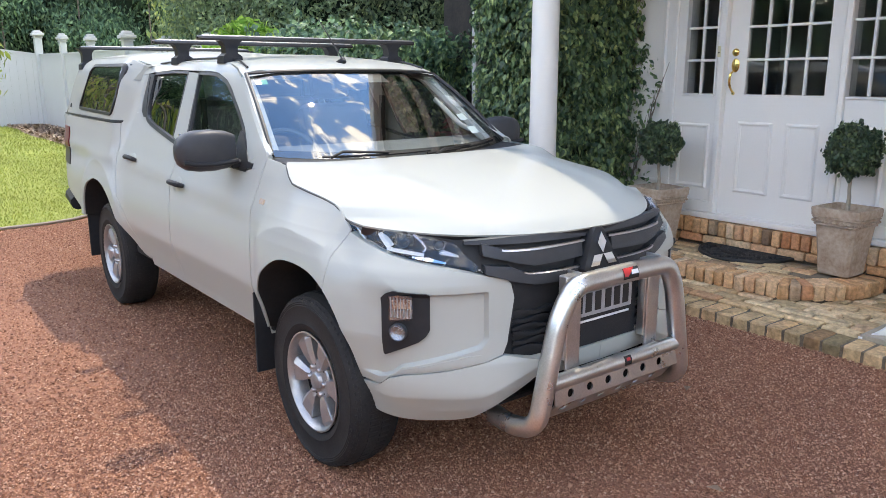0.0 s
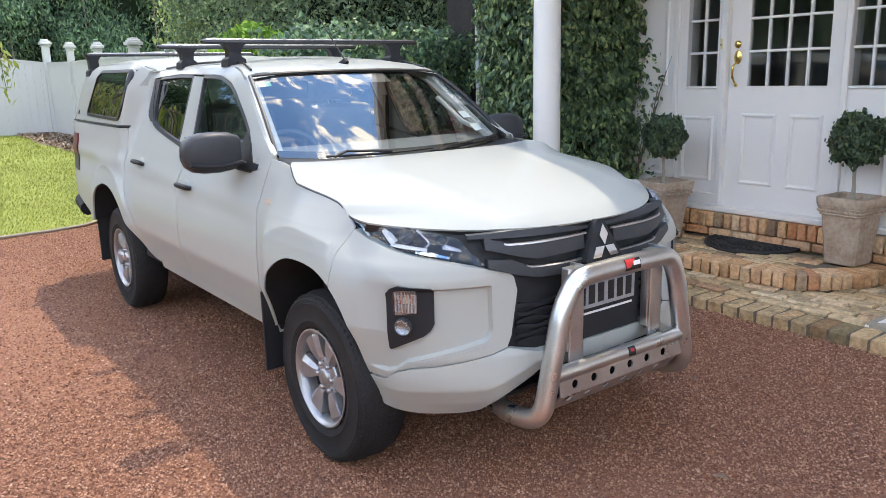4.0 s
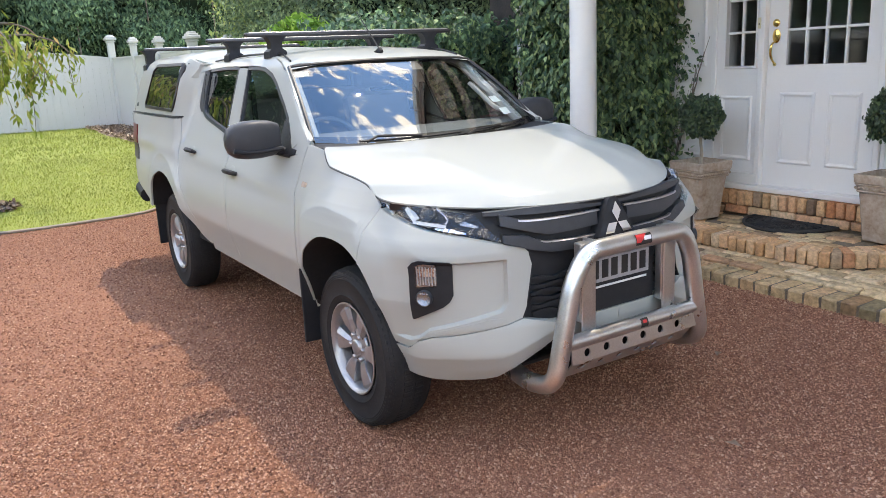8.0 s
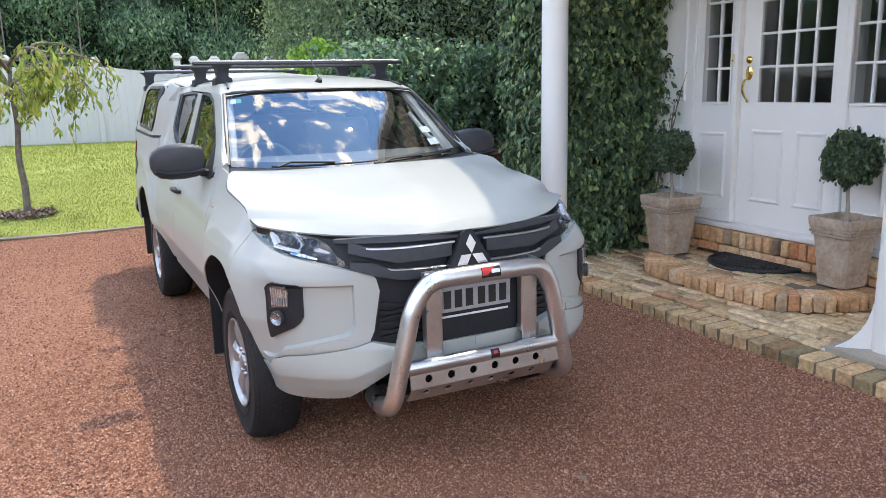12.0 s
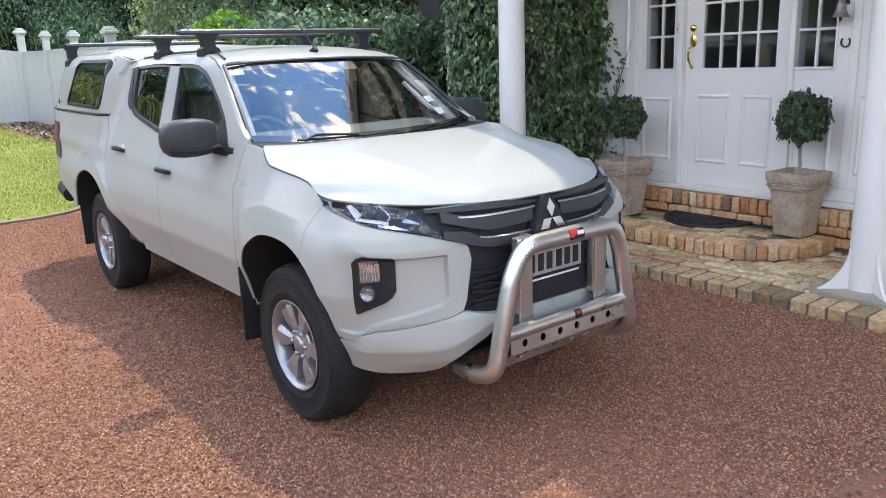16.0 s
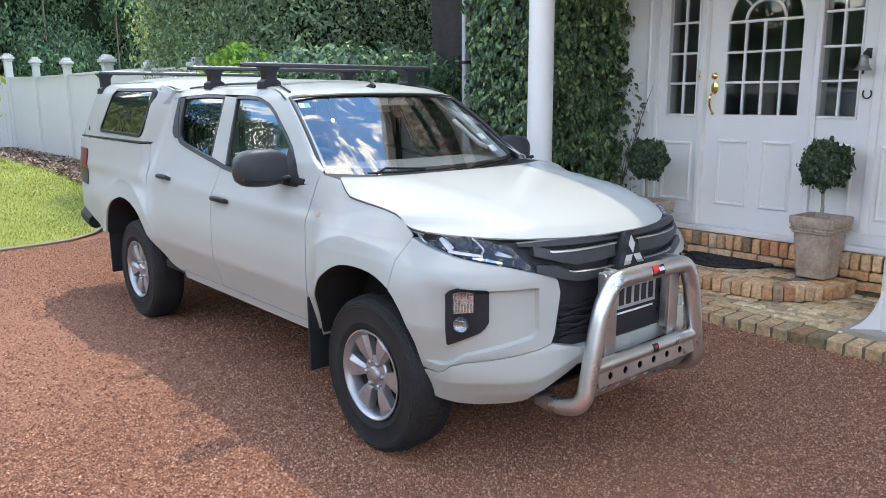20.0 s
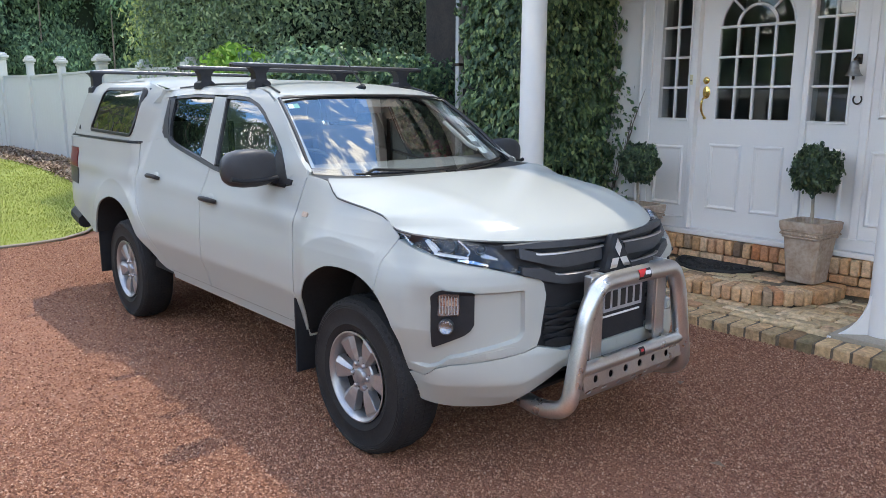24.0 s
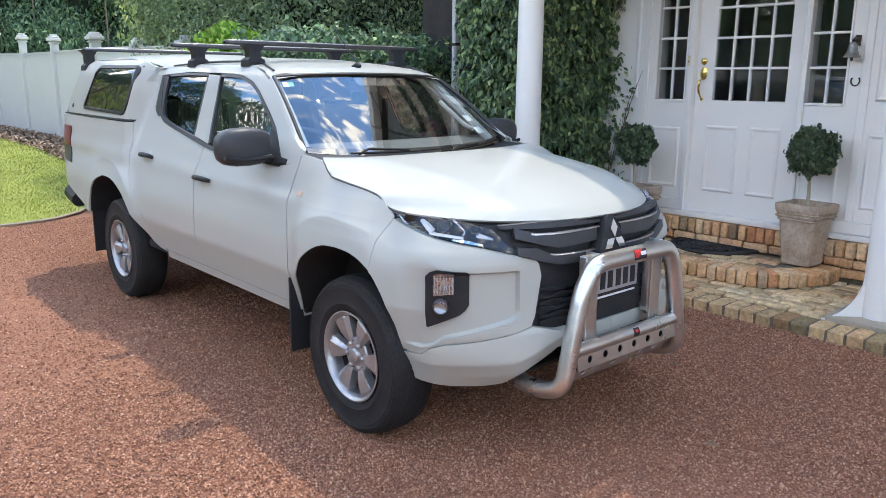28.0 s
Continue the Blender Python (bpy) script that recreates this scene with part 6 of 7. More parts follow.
# nose: grille, bars, emblem
both = lambda lo, hi, **k: panel(lo, hi, 1, mb=panel(lo, hi, -1, **k), **k)
grille = part("grille", both([(0, .59), (.335, .595), (.462, .62), (.56, .93), (.66, 1.05)], [(0, 1.055), (.153, 1.056), (.413, 1.060), (.633, 1.050), (.66, 1.055)], off=-.022, depth=0, rows=10), M_BLACK, truck, "matt black grille")
for sd in (-1, 1):
    part("grille_bar", panel([(.085, .957), (.20, .953), (.326, .950), (.40, .966), (.442, .978), (.535, 1.002)], [(.085, 1.010), (.20, 1.006), (.36, 1.005), (.40, 1.010), (.442, 1.018), (.535, 1.044)], sd, .012, rows=4, depth=.045), M_GREYPL, grille)
    part("chrome_strip", strip(spline([(.46, 1.0175), (.43, 1.0135), (.30, 1.011), (.07, 1.014)], 8), .008, sd, .016, .012), M_STRIP, grille)
    part("grille_bar", panel([(.085, .872), (.326, .880), (.42, .902), (.53, .938)], [(.085, .916), (.20, .917), (.335, .921), (.375, .932), (.43, .957), (.54, .968)], sd, .012, rows=4, depth=.045), M_GREYPL, grille)
    part("chrome_strip", strip(spline([(.375, .932), (.345, .924), (.24, .920), (.09, .919)], 8), .007, sd, .016, .012), M_STRIP, grille)
    part("grille_brow", panel([(.0, 1.028), (.10, 1.028), (.40, 1.034), (.60, 1.040)], [(.0, 1.056), (.153, 1.056), (.413, 1.060), (.60, 1.052)], sd, .006, rows=2, depth=.03), M_GREYPL, grille)
    for k in range(6):
        z = .640 + k * .027
        p = [(a, z + .006 * math.sin(a * 40 + k * 2.2)) for a in np.linspace(0.0, .415, 22)]
        part("mesh_rib", strip(p, .016, sd, -.004, .016), M_BLACK, grille)
    part("grille_side_trim", strip(spline([(.462, .632), (.442, .68), (.41, .84), (.428, .905), (.53, .94)], 5), .014, sd, -.002, .02), M_BLACK, grille)
EM = pose(-.012, -.822, .974, 80, 0, 0) @ Matrix.Scale(1.12, 4)
part("emblem_shield", Mesh().prism([(-.012, .080), (.012, .080), (.024, .070), (.090, -.055), (.086, -.066), (-.086, -.066), (-.090, -.055), (-.024, .070)], -.06, EM), M_BLACK, grille)
for ang in (90, 210, 330):
    part("emblem_diamond", Mesh().prism([(.002, 0), (.039, .0215), (.076, 0), (.039, -.0215)], .010, EM @ pose(0, -.012, 0, 0, 0, ang)), M_CHROME, grille, "chrome diamond")
part("bumper_centre", both([(0, .525), (.34, .525)], [(0, .598), (.34, .600)], off=.024, depth=.06, rows=5), M_PAINT, truck)
part("bumper_inner", Mesh().box((-.62, -.60, .36), (.62, -.45, .66), .02), M_DARK, truck)
part("skid_tray", Mesh().box((-.42, -.66, .37), (.42, -.30, .39), .006), M_BLACK, truck)

# bonnet
ED = np.array([(.80, -.365, 1.092), (.818, -.30, 1.098), (.822, -.262, 1.112), (.822, -.235, 1.138), (.822, -.20, 1.152), (.823, -.112, 1.166), (.826, .02, 1.180), (.826, .145, 1.194), (.815, .20, 1.22), (.800, .244, 1.246), (.775, .30, 1.258), (.745, .345, 1.262)])
ED += np.outer(np.interp(np.arange(12), [0, 1, 9, 11], [.4, 1, 1, .8]), (-.031, .048, -.006))
ET = np.array([0, .05, .09, .12, .16, .25, .40, .60, .74, .84, .93, 1.0])
rows = []
for t in np.linspace(0, 1, 34):
    e = np.array([np.interp(t, ET, ED[:, k]) for k in range(3)])
    c = np.array([0, -.785 + 1.155 * t, 1.060 + .183 * t ** .56])
    line = []
    for s in np.linspace(-1, 1, 81):
        q = abs(s)
        z = c[2] + (e[2] - c[2]) * q ** 5
        z += .036 * (1 - (max(0, q - .50) / .50) ** 1.6) * (4 * t * (1 - t)) ** .8 + .003 * math.exp(-((q - .74) / .15) ** 2) * math.sin(math.pi * min(1, t * 1.05)) - .004 * math.exp(-((q - .42) / .2) ** 2) * math.sin(math.pi * t) + .004 * max(0, 1 - abs(q - (.53 + .11 * t)) / .10) * max(0, math.sin(math.pi * min(1, t + .08))) ** .7
        line.append((math.copysign(e[0] * q, s), c[1] + (e[1] - c[1]) * q ** 2.4, z))
    rows.append(line)
R = np.array(rows)
lip = R[:1].copy()
lip[..., 2] -= .007
lip[..., 1] += .005
el, er = np.vstack([lip, R])[:, :1].copy(), np.vstack([lip, R])[:, -1:].copy()
for ee in (el, er):
    ee[..., 2] -= .02
    ee[..., 0] *= .985
# black strip standing in for the shaded gap under the bonnet lip
part("bonnet_seal", Mesh().grid([lip[0], lip[0] + (0, .012, -.028)]), M_SEAL, truck)
part("bonnet", Mesh().grid(np.hstack([el, np.vstack([lip, R]), er])), M_PAINT, truck, smooth=50)

for sd in (-1, 1):
    part("bonnet_gap", Mesh().tube(resample((ED - (0, 0, .006)) * (sd, 1, 1) + (sd * .002, 0, 0), 30), .0027, 6), M_SEAL, truck)
# windscreen, cowl and roof
WB = spline([(-.70, .575, 1.262), (-.50, .475, 1.247), (-.25, .42, 1.238), (0, .40, 1.235), (.25, .42, 1.238), (.51, .475, 1.247), (.728, .575, 1.262)], 6)
WT = spline([(-.595, 1.06, 1.634), (-.42, 1.012, 1.646), (-.20, .99, 1.652), (0, .985, 1.653), (.20, .99, 1.652), (.41, 1.012, 1.646), (.585, 1.06, 1.634)], 6)
ws = []
for t in np.linspace(0, 1, 14):
    g = WB * (1 - t) + WT * t
    g[:, 2] += .022 * math.sin(math.pi * t)
    ws.append(g)
screen = part("windscreen", Mesh().grid(ws), M_GLASS, truck, "curved windscreen glass")
WSG = np.array(ws)
part("screen_seal", Mesh().tube(WSG[:, 0] + (-.004, -.004, .004), .011, 6), M_SEAL, screen)
part("screen_seal", Mesh().tube(WSG[:, -1] + (.004, -.004, .004), .011, 6), M_SEAL, screen)
part("screen_seal", Mesh().tube(WSG[-1] + (0, -.003, .004), .010, 6), M_SEAL, screen)
part("screen_band", Mesh().grid([WSG[0] + (0, .01, -.006), WSG[1] + (0, .006, -.006)]), M_SEAL, screen)
part("mirror_patch", Mesh().grid(WSG[-3:, 14:24] + (0, .004, -.006)), M_SEAL, screen)
for k, j, mm in ((2, 31, M_STICKER), (4, 31, M_STICKER)):
    q = WSG[k:k + 2, j - 1:j + 2] + (0, .003, -.004)
    part("service_sticker", Mesh().grid(q), mm, screen, "pale paper sticker")
q = WSG[11:13, 1:3] + (0, .003, -.004)
part("service_sticker", Mesh().grid(q), M_WHITEINK, screen)
q = WSG[11:13, 2:4] + (0, .003, -.004)
part("service_sticker", Mesh().grid(q), M_GREENINK, screen, "green and white sticker")
cow = [np.stack([np.linspace(-.74, .74, 37), np.interp(np.abs(np.linspace(-.74, .74, 37)), [0, .25, .5, .74], [.36, .375, .40, .36]), np.interp(np.abs(np.linspace(-.74, .74, 37)), [0, .74], [1.222, 1.248])], -1), WB + (0, .0, -.004)]
part("cowl", Mesh().grid(cow), M_BLACK, truck)
for x0, x1, y0, y1 in ((-.50, .08, .0, .0), (.06, .60, .0, .0)):
    pts = []
    for u in np.linspace(x0, x1, 8):
        b = np.array([np.interp(u, WB[:, 0], WB[:, k]) for k in range(3)])
        up = (u - x0) / (x1 - x0)
        pts.append(b + (0, .006 * up - .006, .010 + .014 * up))
    wp = part("wiper", Mesh().tube(pts, .006, 6), M_SEAL, truck, "black wiper")
    p0 = Vector(pts[0])
    part("wiper_arm", Mesh().tube([p0 + Vector((.02, -.05, .0)), p0 + Vector((.10, -.02, .02)), Vector(pts[4]) + Vector((0, -.004, .010))], .007, 6), M_SEAL, wp)


def roof_rows(vs, edge, crown, width):
    rows = []
    for v in vs:
        ze, zc, w = edge(v), crown(v), width(v)
        rows.append([(w * s, v - (.045 * (1 - s * s) if v < 1.2 else 0) * max(0, (1.25 - v) / .2), ze + (zc - ze) * (1 - abs(s) ** 2.6)) for s in np.linspace(-1, 1, 33)])
    return rows


VS = [1.03, 1.06, 1.10, 1.16, 1.25, 1.4, 1.6, 1.9, 2.2, 2.4, 2.55, 2.64]
ez = lambda v: float(np.interp(v, [1.03, 1.15, 1.28, 1.5, 1.9, 2.3, 2.62], [1.625, 1.672, 1.698, 1.715, 1.717, 1.707, 1.692]))
ew = lambda v: float(skin(v + V0, ez(v) - .004, .002)[0])
roof = part("roof", Mesh().grid(roof_rows(VS, lambda v: ez(v) - .004, lambda v: float(np.interp(v, [1.0, 1.05, 1.1, 1.3, 1.7, 2.1, 2.64], [1.652, 1.668, 1.690, 1.730, 1.760, 1.762, 1.738])), ew)), M_PAINT, truck, smooth=50)
for sd in (-1, 1):
    pl = []
    for t in np.linspace(0, 1, 14):
        i = int(round(t * 13))
        g = WSG[i, 0 if sd < 0 else -1] + (0, -.002, .002)
        v = np.interp(t, [0, 1], [.52, 1.05])
        z = np.interp(v, [.50, .62, .75, .90, 1.03, 1.15], [1.29, 1.35, 1.43, 1.53, 1.612, 1.665])
        o = skin(v + V0, z, .002) * (sd, 1, 1)
        mid = (g + o) / 2 + (sd * .008, -.006, .008)
        pl.append([g, mid, o])
    pl.insert(0, [p * 1.7 - q * .7 + np.array((0, 0, -.02)) for p, q in zip(pl[0], pl[1])])
    part("screen_pillar", Mesh().grid(pl), M_PAINT, truck, smooth=60)
    part("roof_gutter", Mesh().tube([(sd * (ew(v) - .045), v, ez(v) + .012) for v in np.linspace(1.12, 2.55, 10)], .006, 6), M_SEAL, roof)
ant = part("antenna", Mesh().tube([(0, 1.16, 1.685), (0, 1.10, 1.712), (0, 1.085, 1.702)], [.024, .018, .012], 10), M_BLACK, roof, "thin black aerial")
part("aerial_rod", Mesh().tube([(0, 1.10, 1.71), (0, 1.37, 1.95)], [.0045, .0022], 6), M_BLACK, ant)

# canopy over the tray
can = part("canopy", panel([(4.06, 1.345), (5.60, 1.345)], [(4.06, 1.700), (4.12, 1.735), (4.22, 1.756), (4.40, 1.765), (5.25, 1.765), (5.34, 1.745), (5.42, 1.68), (5.56, 1.42), (5.60, 1.36)], -1, rows=12, depth=.02), M_PAINT, truck, "white fibreglass canopy")
part("canopy_side", panel([(4.06, 1.345), (5.60, 1.345)], [(4.06, 1.700), (4.12, 1.735), (4.22, 1.756), (4.40, 1.765), (5.25, 1.765), (5.34, 1.745), (5.42, 1.68), (5.56, 1.42), (5.60, 1.36)], 1, rows=12, depth=.02), M_PAINT, can)
cw = lambda v: float(skin(v + V0, 1.755)[0])
part("canopy_roof", Mesh().grid(roof_rows([2.64, 2.67, 2.70, 2.75, 2.80, 2.88, 2.98, 3.2, 3.6, 3.80, 3.88, 3.93], lambda v: float(np.interp(v, [2.64, 2.70, 2.80, 2.98, 3.8, 3.88, 3.93], [1.692, 1.727, 1.748, 1.757, 1.757, 1.74, 1.72])), lambda v: float(np.interp(v, [2.64, 2.72, 2.85, 3.6, 3.8, 3.93], [1.735, 1.770, 1.800, 1.81, 1.80, 1.76])), cw)), M_PAINT, can, smooth=50)
part("canopy_front", Mesh().grid([[(-.70, 2.645, 1.60), (.70, 2.645, 1.60)], [(-.60, 2.645, 1.70), (.60, 2.645, 1.70)]]), M_PAINT, can)
part("canopy_rear", Mesh().grid([[(-.80, 4.19, 1.34), (.80, 4.19, 1.34)], [(-.66, 3.95, 1.72), (.66, 3.95, 1.72)]]), M_TINT, can)
part("canopy_seal", strip([(4.07, 1.337), (4.12, 1.337), (4.17, 1.337), (4.3, 1.337), (4.8, 1.337), (5.62, 1.337)], .014, -1, .008, .02), M_SEAL, can)
part("canopy_seal", strip([(4.07, 1.337), (4.12, 1.337), (4.17, 1.337), (4.3, 1.337), (4.8, 1.337), (5.62, 1.337)], .014, 1, .008, .02), M_SEAL, can)
for sd in (-1, 1):
    cor = [(4.118, 1.702), (4.170, 1.380), (5.10, 1.394), (4.950, 1.708)]
    lo, hi = [(4.108, 1.70), (4.16, 1.382), (5.105, 1.396)], [(4.108, 1.708), (4.955, 1.712), (5.105, 1.402)]
    w = part("canopy_window", panel(lo, hi, sd, .002, rows=6, depth=.0), M_TINT, can, "dark sliding canopy window")
    ring = [tuple(p)[:2] for p in rounded([(4.5, 1.704, 0)] + [(*p, 0) for p in cor] + [(4.5, 1.704, 0)], .05, 5)]
    part("window_edge", strip(ring, .025, sd, .010, .012), M_SEAL, can)
    part("window_bar", strip([(4.585, 1.39), (4.53, 1.70)], .016, sd, .008, .01), M_SEAL, can)
    fr = skin_frame(5.40, 1.40, sd, .004)
    part("canopy_badge", Mesh().prism([(-.016, -.012), (.016, -.012), (.012, .006), (0, .022), (-.012, .006)], .004, fr), M_INK, can)
part("canopy_lining", Mesh().box((-.62, 2.72, .9), (.62, 3.85, 1.70), .05), M_DARK, can)
part("tailgate", Mesh().box((-.80, 4.27, .72), (.80, 4.30, 1.32), .012), M_PAINT, truck)
part("rear_bumper", Mesh().tube(rounded([(-.83, 3.98, .62), (-.80, 4.36, .66), (.80, 4.36, .66), (.83, 3.98, .62)], .12), .06, 10, flat=1.0), M_BLACK, truck)

# roof bars
for v, z, top, u0 in ((1.415, 1.828, ez(1.415), .53), (2.165, 1.830, ez(2.165), .53), (3.95, 1.842, 1.69, .665)):
    bar = part("roof_bar", Mesh().grid([[(u, v + dy * w, z + dz * h) for dy, dz in ((-1, -.2), (-.8, .6), (-.3, 1), (.3, 1), (.8, .7), (1, 0), (.8, -.8), (-.8, -.9))] for u, w, h in ((-.705, .012, .006), (-.70, .034, .014), (-.60, .037, .015), (.60, .037, .015), (.69, .034, .014), (.695, .012, .006))], close_v=True), M_BARBLACK, truck, "black aero roof bar")
    part("bar_strip", Mesh().box((-.68, v - .010, z + .013), (.68, v + .010, z + .0165), .001), M_ALU, bar)
    for sd in (-1, 1):
        part("bar_foot", Mesh().grid([[(sd * (u0 + dx * wx), v + dy * wy, zz) for dx, dy in ((-1, -1), (1, -1), (1, 1), (-1, 1))] for zz, wx, wy in ((top - .014, .055, .052), (top + .025, .052, .046), (top + .04, .034, .034), (z - .045, .036, .030), (z - .020, .052, .034), (z - .004, .075, .034))], close_v=True), M_BLACK, bar)

# wheels
rad = .3735


def wheel_meshes():
    t = Mesh()
    prof = [(.216, -.095), (.235, -.110), (.290, -.116), (.340, -.114), (.362, -.104), (.374, -.088), (.381, -.05), (.383, 0), (.381, .05), (.374, .088), (.362, .104), (.352, .1105), (.348, .1140), (.344, .1115), (.340, .1145), (.336, .1120), (.331, .1145), (.326, .1120), (.290, .117), (.262, .114), (.256, .117), (.246, .112), (.235, .110), (.216, .095)]
    t.lathe(prof, 64)
    o = Mesh()
    for k in range(80):
        for r0, y0, y1, s in ((.372, -.094, -.058, .0), (.379, -.050, -.005, .5), (.379, .005, .050, .0), (.372, .058, .094, .5)):
            m = pose(0, 0, 0, 0, 0, (k + s) * 360 / 80)
            o.box((r0 - .012, -.0105, y0), (r0 + (.0020 if abs(y0) > .055 and abs(y1) > .055 else .0045), .0095, y1), .002, m)
    for k in range(72):
        o.box((.350, -.0095, .088), (.3645, .0095, .1075), .003, pose(0, 0, 0, 0, 0, k * 5))
    r = Mesh()
    r.lathe([(.200, -.09), (.196, .02), (.200, .075), (.206, .092), (.2165, .104), (.2205, .108), (.2205, .112), (.214, .1135), (.206, .106), (.200, .098), (.196, .07)], 64)
    sp = Mesh()
    for k in range(6):
        m = pose(0, 0, 0, 0, 0, k * 60)
        rows = []
        for rr, w, zt in ((.070, .020, .080), (.086, .024, .088), (.128, .041, .0955), (.182, .055, .0975), (.203, .050, .088)):
            rows.append([m @ Vector(p) for p in ((rr, -w, zt - .050), (rr, -w, zt - .016), (rr, -w * .50, zt + .001), (rr, w * .96, zt - .004), (rr, w, zt - .010), (rr, w, zt - .050))])
        sp.grid(rows)
    h = Mesh()
    h.lathe([(.088, .040), (.088, .066), (.082, .073), (.040, .076), (.036, .090), (.031, .094), (.0005, .095)], 32)
    nuts, shade_discs = [], []
    for k in range(6):
        n = Mesh()
        m = pose(0, 0, 0, 0, 0, k * 60) @ Matrix.Translation((.062, 0, .070))
        nuts.append(n)
        # flat dark disc round each nut, painting the shade of its recess
        shade_discs.append(Mesh().lathe([(.0185, .0), (.0185, .0042), (.0005, .0042)], 16, m))
        n.lathe([(.0125, .0), (.0115, .020), (.008, .024), (.0005, .025)], 12, m)
    d = Mesh().lathe([(.155, -.01), (.155, .012), (.07, .014), (.07, .03), (.0005, .03)], 40)
    # dark dish set close behind the spokes as the shade in their gaps
    b = Mesh().lathe([(.193, -.085), (.188, .035), (.17, .030), (.0005, .030)], 40)
    return [("tyre", t.data("tyre", M_RUBBER, 50), ""), ("tread", o.data("tread", M_RUBBER, 30), ""), ("rim", r.data("rim", M_ALLOY, 50), ""), ("rim_spokes", sp.data("rim_spokes", M_ALLOY, 8), ""), ("hub_cap", h.data("hub_cap", M_ALLOY, 40), ""), *[("wheel_nut", n.data("wheel_nut", M_STRIP, 40), "") for n in nuts], *[("nut_shade_disc", p.data("nut_shade_disc", M_IRON, 40), "") for p in shade_discs], ("brake_disc", d.data("brake_disc", M_IRON, 40), ""), ("spoke_gap_shade", b.data("spoke_gap_shade", M_DARK, 40), "")]


WH = wheel_meshes()
for v in (0.0, 3.0):
    for sd in (-1, 1):
        w = new("wheel", WH[0][1])
        w.parent = truck
        w.matrix_local = pose(.741 * sd, v, rad, 0, 90 * sd, 0) @ Matrix.Scale(.979, 4) @ pose(0, 0, 0, 0, 0, 30 + 8 * (v > 1))
        w["label"] = "black tyre on six-spoke silver alloy wheel"
        for nme, me, lab in WH[1:]:
            part(nme, me, None, w, lab)

# underside and cabin
part("chassis", Mesh().box((-.62, -.55, .34), (.62, 4.15, .50), .03), M_DARK, truck)
part("floor_pan", Mesh().box((-.80, .46, .46), (.80, 2.55, .52), .01), M_DARK, truck)
part("engine_bay", Mesh().box((-.60, -.55, .50), (.60, .45, 1.00), .05), M_DARK, truck)
part("tray_floor", Mesh().box((-.74, 2.70, .80), (.74, 4.2, .86), .01), M_DARK, truck)
part("cab_back", Mesh().box((-.70, 2.58, .50), (.70, 2.62, 1.40), .01), M_TRIM, truck)
part("headlining", Mesh().grid([[(s * .56, v, 1.655 + .02 * (1 - s * s)) for s in np.linspace(-1, 1, 7)] for v in (1.06, 1.5, 2.55)]), M_TRIM, truck)
part("dashboard", Mesh().grid([[(u, v + .10 * (1 - (u / .8) ** 2) * -.6, z) for u in np.linspace(-.74, .74, 15)] for v, z in ((.56, 1.235), (.70, 1.272), (.86, 1.283), (.96, 1.245), (.99, 1.0), (.90, .60))]), M_DASH, truck)
wheel_m = pose(-.36, 1.08, 1.175, 62, 0, 0)
part("steering_wheel", Mesh().tube([wheel_m @ Vector((.185 * math.cos(k * math.tau / 28), .185 * math.sin(k * math.tau / 28), 0)) for k in range(29)], .015, 8, caps=False), M_DASH, truck)
part("steering_boss", Mesh().lathe([(.07, -.04), (.075, .0), (.05, .025), (.0005, .03)], 20, wheel_m), M_DASH, truck)
for u in (-.36, .36):
    seat = part("front_seat", Mesh().box((u - .25, 1.25, .72), (u + .25, 1.75, .90), .06), M_SEAT, truck)
    part("seat_back", Mesh().box((-.24, -.07, 0), (.24, .07, .60), .06, pose(u, 1.74, .86, -14, 0, 0)), M_SEAT, seat)
    part("headrest", Mesh().box((-.13, -.05, 0), (.13, .05, .18), .045, pose(u, 1.90, 1.48, -10, 0, 0)), M_SEAT, seat)
    hr = part("seat_belt", Mesh().box((.60 if u > 0 else -.62, 1.62, .95), (.62 if u > 0 else -.60, 1.67, 1.50), .004), M_DARK, seat)
part("rear_bench", Mesh().box((-.64, 2.05, .72), (.64, 2.5, .92), .06), M_SEAT, truck)
part("rear_seat_back", Mesh().box((-.64, -.06, 0), (.64, .06, .60), .05, pose(0, 2.50, .88, -10, 0, 0)), M_SEAT, truck)
part("cabin_mirror", Mesh().box((-.11, .0, -.03), (.11, .03, .03), .012, pose(.02, 1.06, 1.585, -10, 0, 0)), M_DASH, truck)
part("grab_handle", Mesh().tube(rounded([(.60, .72, 1.33), (.585, .78, 1.35), (.555, .93, 1.46), (.55, .98, 1.49)], .03), .014, 8), M_TRIM, truck, "pale grab handle")
for sd in (-1, 1):
    part("inner_pillar", Mesh().tube([(sd * .665, .63, 1.26), (sd * .62, .85, 1.43), (sd * .575, 1.09, 1.615)], .028, 8), M_TRIM, truck)
    part("door_card", Mesh().box((min(sd * .74, sd * .77), .62, .6), (max(sd * .74, sd * .77), 2.4, 1.16), .02), M_DASH, truck)

# bull bar
yb = -.920
hoop = rounded([(-.40, -.42, .385), (-.445, -.78, .362), (-.446, yb - .005, .40), (-.345, yb, .80), (-.27, yb, .905), (.0, yb, .908), (.27, yb, .905), (.325, yb, .80), (.398, yb - .005, .40), (.398, -.78, .362), (.36, -.42, .385)], .13, 8)
bull = part("bull_bar", Mesh().tube(hoop, .038, 20), M_ALU, truck, "polished aluminium nudge bar")
bull.location = (.010, 0, -.010)
part("cross_tube", Mesh().tube([(-.385, yb, .552), (.385, yb, .552)], .030, 16), M_ALU, bull)
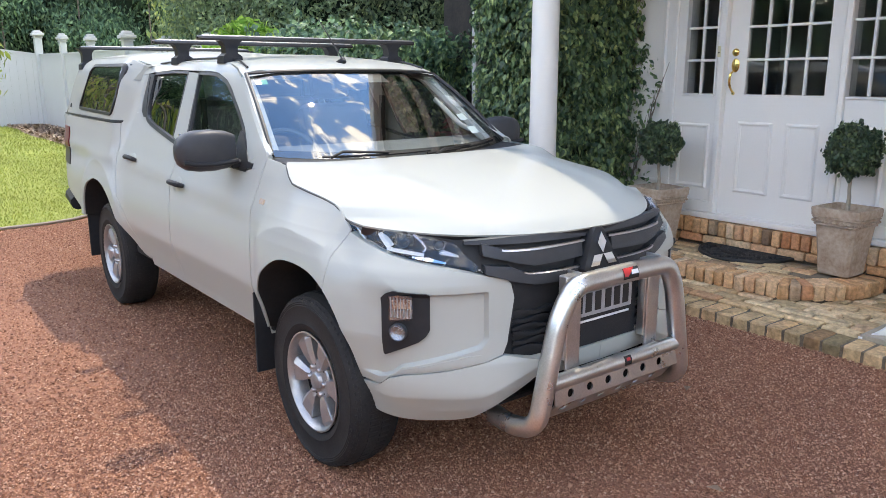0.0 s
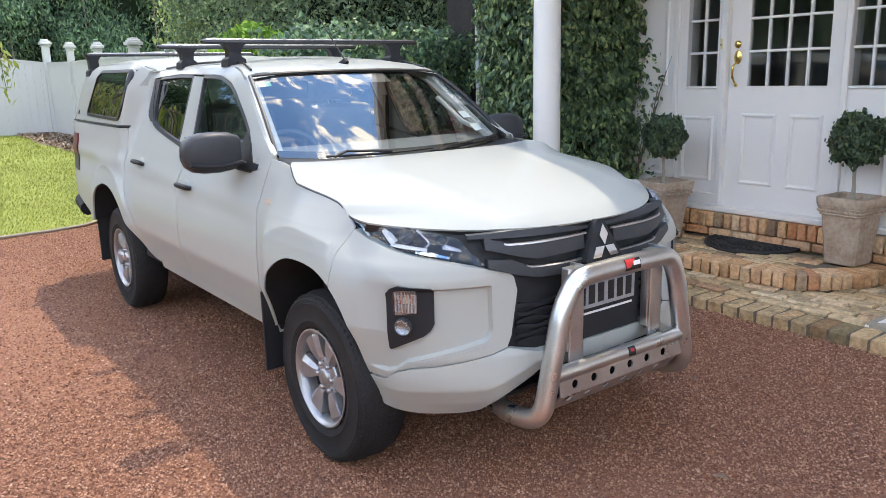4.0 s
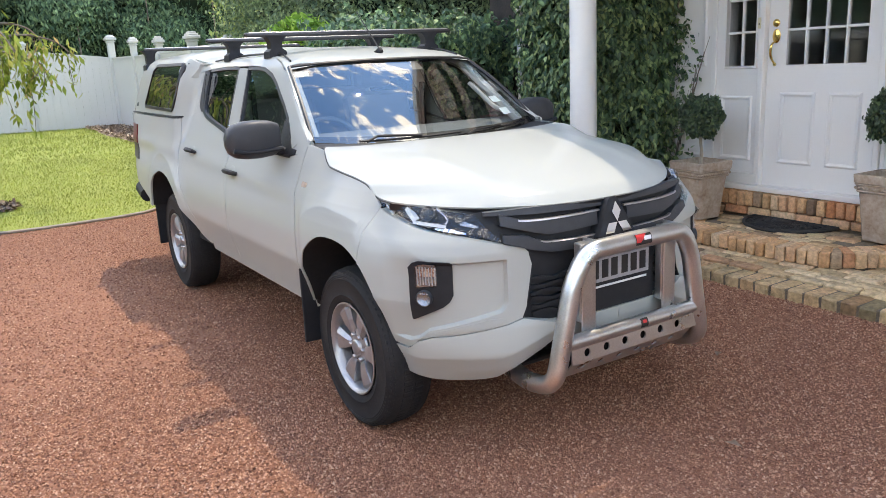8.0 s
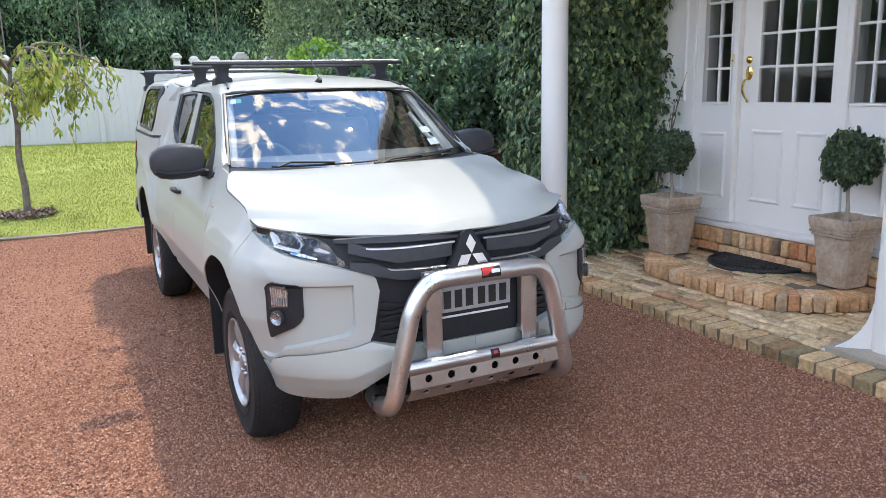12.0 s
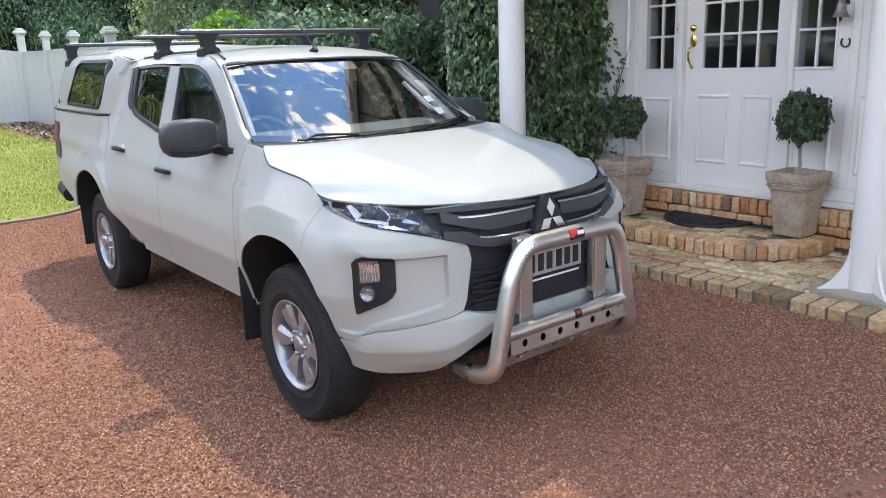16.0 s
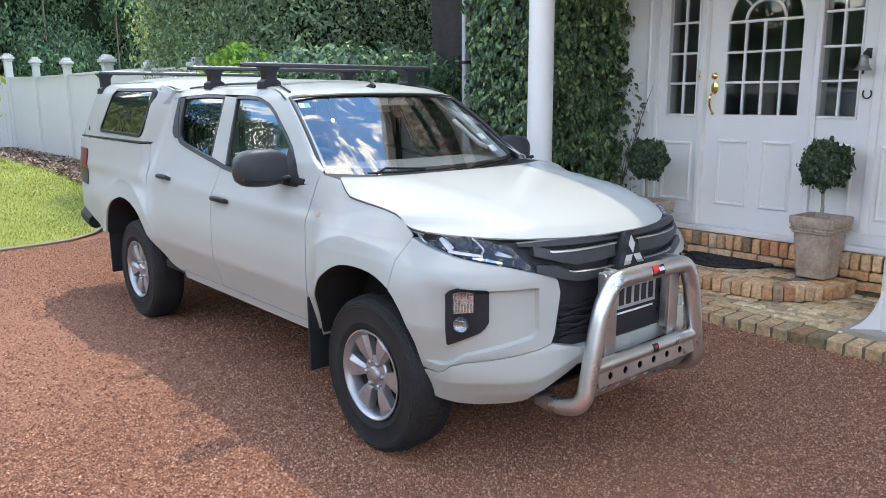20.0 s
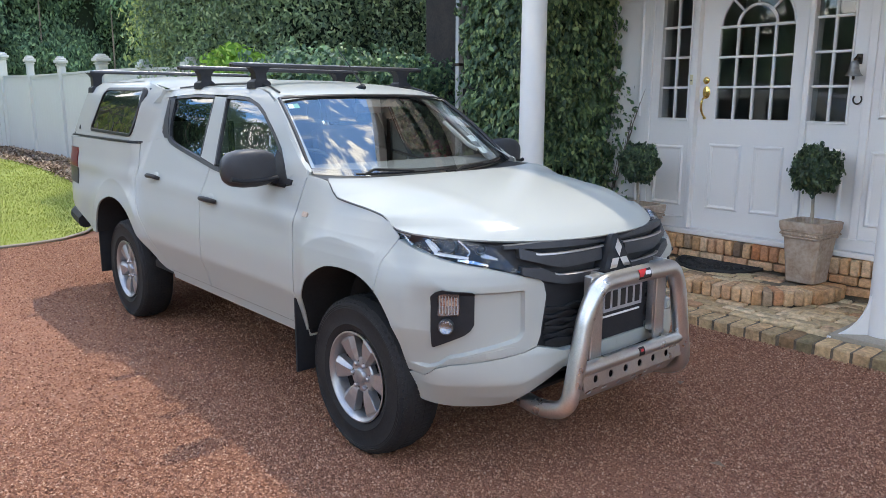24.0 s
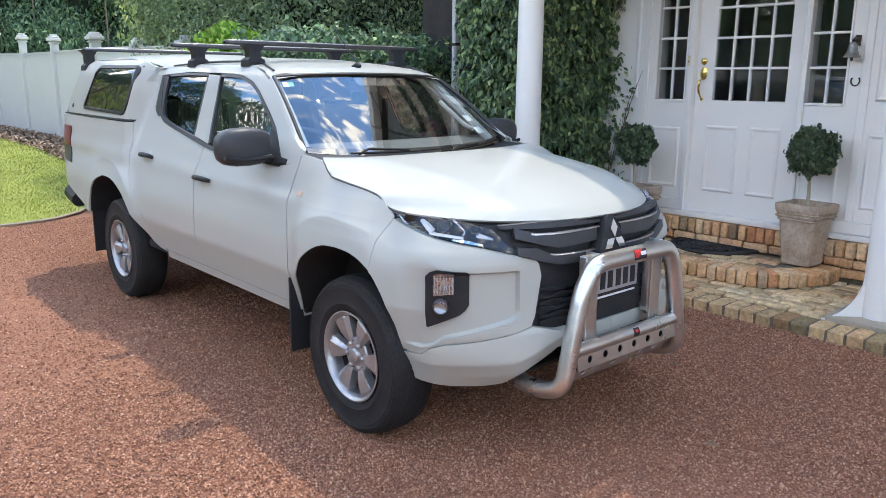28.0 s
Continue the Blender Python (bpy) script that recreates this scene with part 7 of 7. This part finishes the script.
for u in (-.232, .232):
    part("upright", Mesh().box((u - .036, yb + .03, .565), (u + .036, yb + .042, .905), .003), M_ALU, bull)
    part("upright_web", Mesh().box((u + .03, yb + .03, .565), (u + .036, yb + .10, .935), .002), M_ALU, bull)
    part("mount_bracket", Mesh().box((u - .032, yb + .045, .60), (u + .026, yb + .085, .925), .004), M_ALU, bull)


def holed_plate(x0, x1, y0, y1, holes, r, m):
    """A sheet with a row of round holes, in the plane xy."""
    bm = bmesh.new()
    loops = [[(x0, y0), (x1, y0), (x1, y1), (x0, y1)]] + [[(h + r * math.cos(k * math.tau / 20), (y0 + y1) / 2 + r * math.sin(k * math.tau / 20)) for k in range(20)] for h in holes]
    edges = []
    for lp in loops:
        vs = [bm.verts.new(m @ Vector((x, y, 0))) for x, y in lp]
        edges += [bm.edges.new((a, b)) for a, b in zip(vs, vs[1:] + vs[:1])]
    bmesh.ops.triangle_fill(bm, edges=edges, use_beauty=True)
    bmesh.ops.solidify(bm, geom=bm.faces[:], thickness=.006)
    me = bpy.data.meshes.new("skid_plate")
    bm.to_mesh(me)
    bm.free()
    me.materials.append(M_ALU)
    return me


hx = [-.288, -.184, -.08, .024, .128, .232]
part("skid_plate", holed_plate(-.37, .35, -.035, .035, hx, .0165, pose(0, yb - .012, .502, 84, 0, 0)), M_ALU, bull, "perforated aluminium plate")
part("skid_plate", holed_plate(-.36, .34, -.05, .05, hx, .0165, pose(0, yb + .020, .436, 128, 0, 0)), M_ALU, bull)
# dark box behind the plates stands in for the shadow in the gap
part("plate_shade_backing", Mesh().box((-.36, yb + .05, .42), (.36, yb + .06, .50), .002), M_DARK, bull)
bd = part("bar_badge", Mesh().grid([[(u, yb - .0385 * math.cos(t) - .001, .906 + .0385 * math.sin(t) + .001) for u in (-.045, .045)] for t in np.linspace(-.35, .85, 7)]), M_INK, bull, "small red, black and white badge")
part("badge_red", Mesh().grid([[(u, yb - .0395 * math.cos(t) - .001, .906 + .0395 * math.sin(t) + .001) for u in (-.042, -.042 + .05 * (t + .3) / 1.15 + .012)] for t in np.linspace(-.05, .82, 6)]), M_REDINK, bd)
part("badge_white", Mesh().grid([[(u, yb - .0395 * math.cos(t) - .001, .906 + .0395 * math.sin(t) + .001) for u in (.0, .04)] for t in np.linspace(.12, .55, 4)]), M_WHITEINK, bd)
b2 = part("tube_badge", Mesh().grid([[(u, yb - .031 * math.cos(t), .552 + .031 * math.sin(t)) for u in (.0, .042)] for t in np.linspace(-.4, .9, 6)]), M_INK, bull)
part("badge_red", Mesh().grid([[(u, yb - .032 * math.cos(t), .552 + .032 * math.sin(t)) for u in (.012, .032)] for t in np.linspace(.2, .6, 4)]), M_REDINK, b2)

# number plate on its black holder, the writing as plain bars
py = -.826
hold = part("plate_holder", Mesh().box((-.175, py, .60), (.215, py + .012, .842), .004), M_BLACK, truck, "black plate holder")
pl = part("number_plate", Mesh().box((-.168, py - .006, .722), (.178, py, .838), .003), M_PLATE, hold, "silver plate with dark bars")
for k in range(6):
    u = -.150 + k * .053 + (.006 if k > 2 else 0)
    part("plate_bar", Mesh().box((u, py - .008, .738), (u + .036, py - .006, .815), .002), M_INK, pl)
part("holder_bar", Mesh().box((-.160, py - .003, .697), (.168, py, .706), .001), M_WHITEINK, hold, "white bar of lettering")
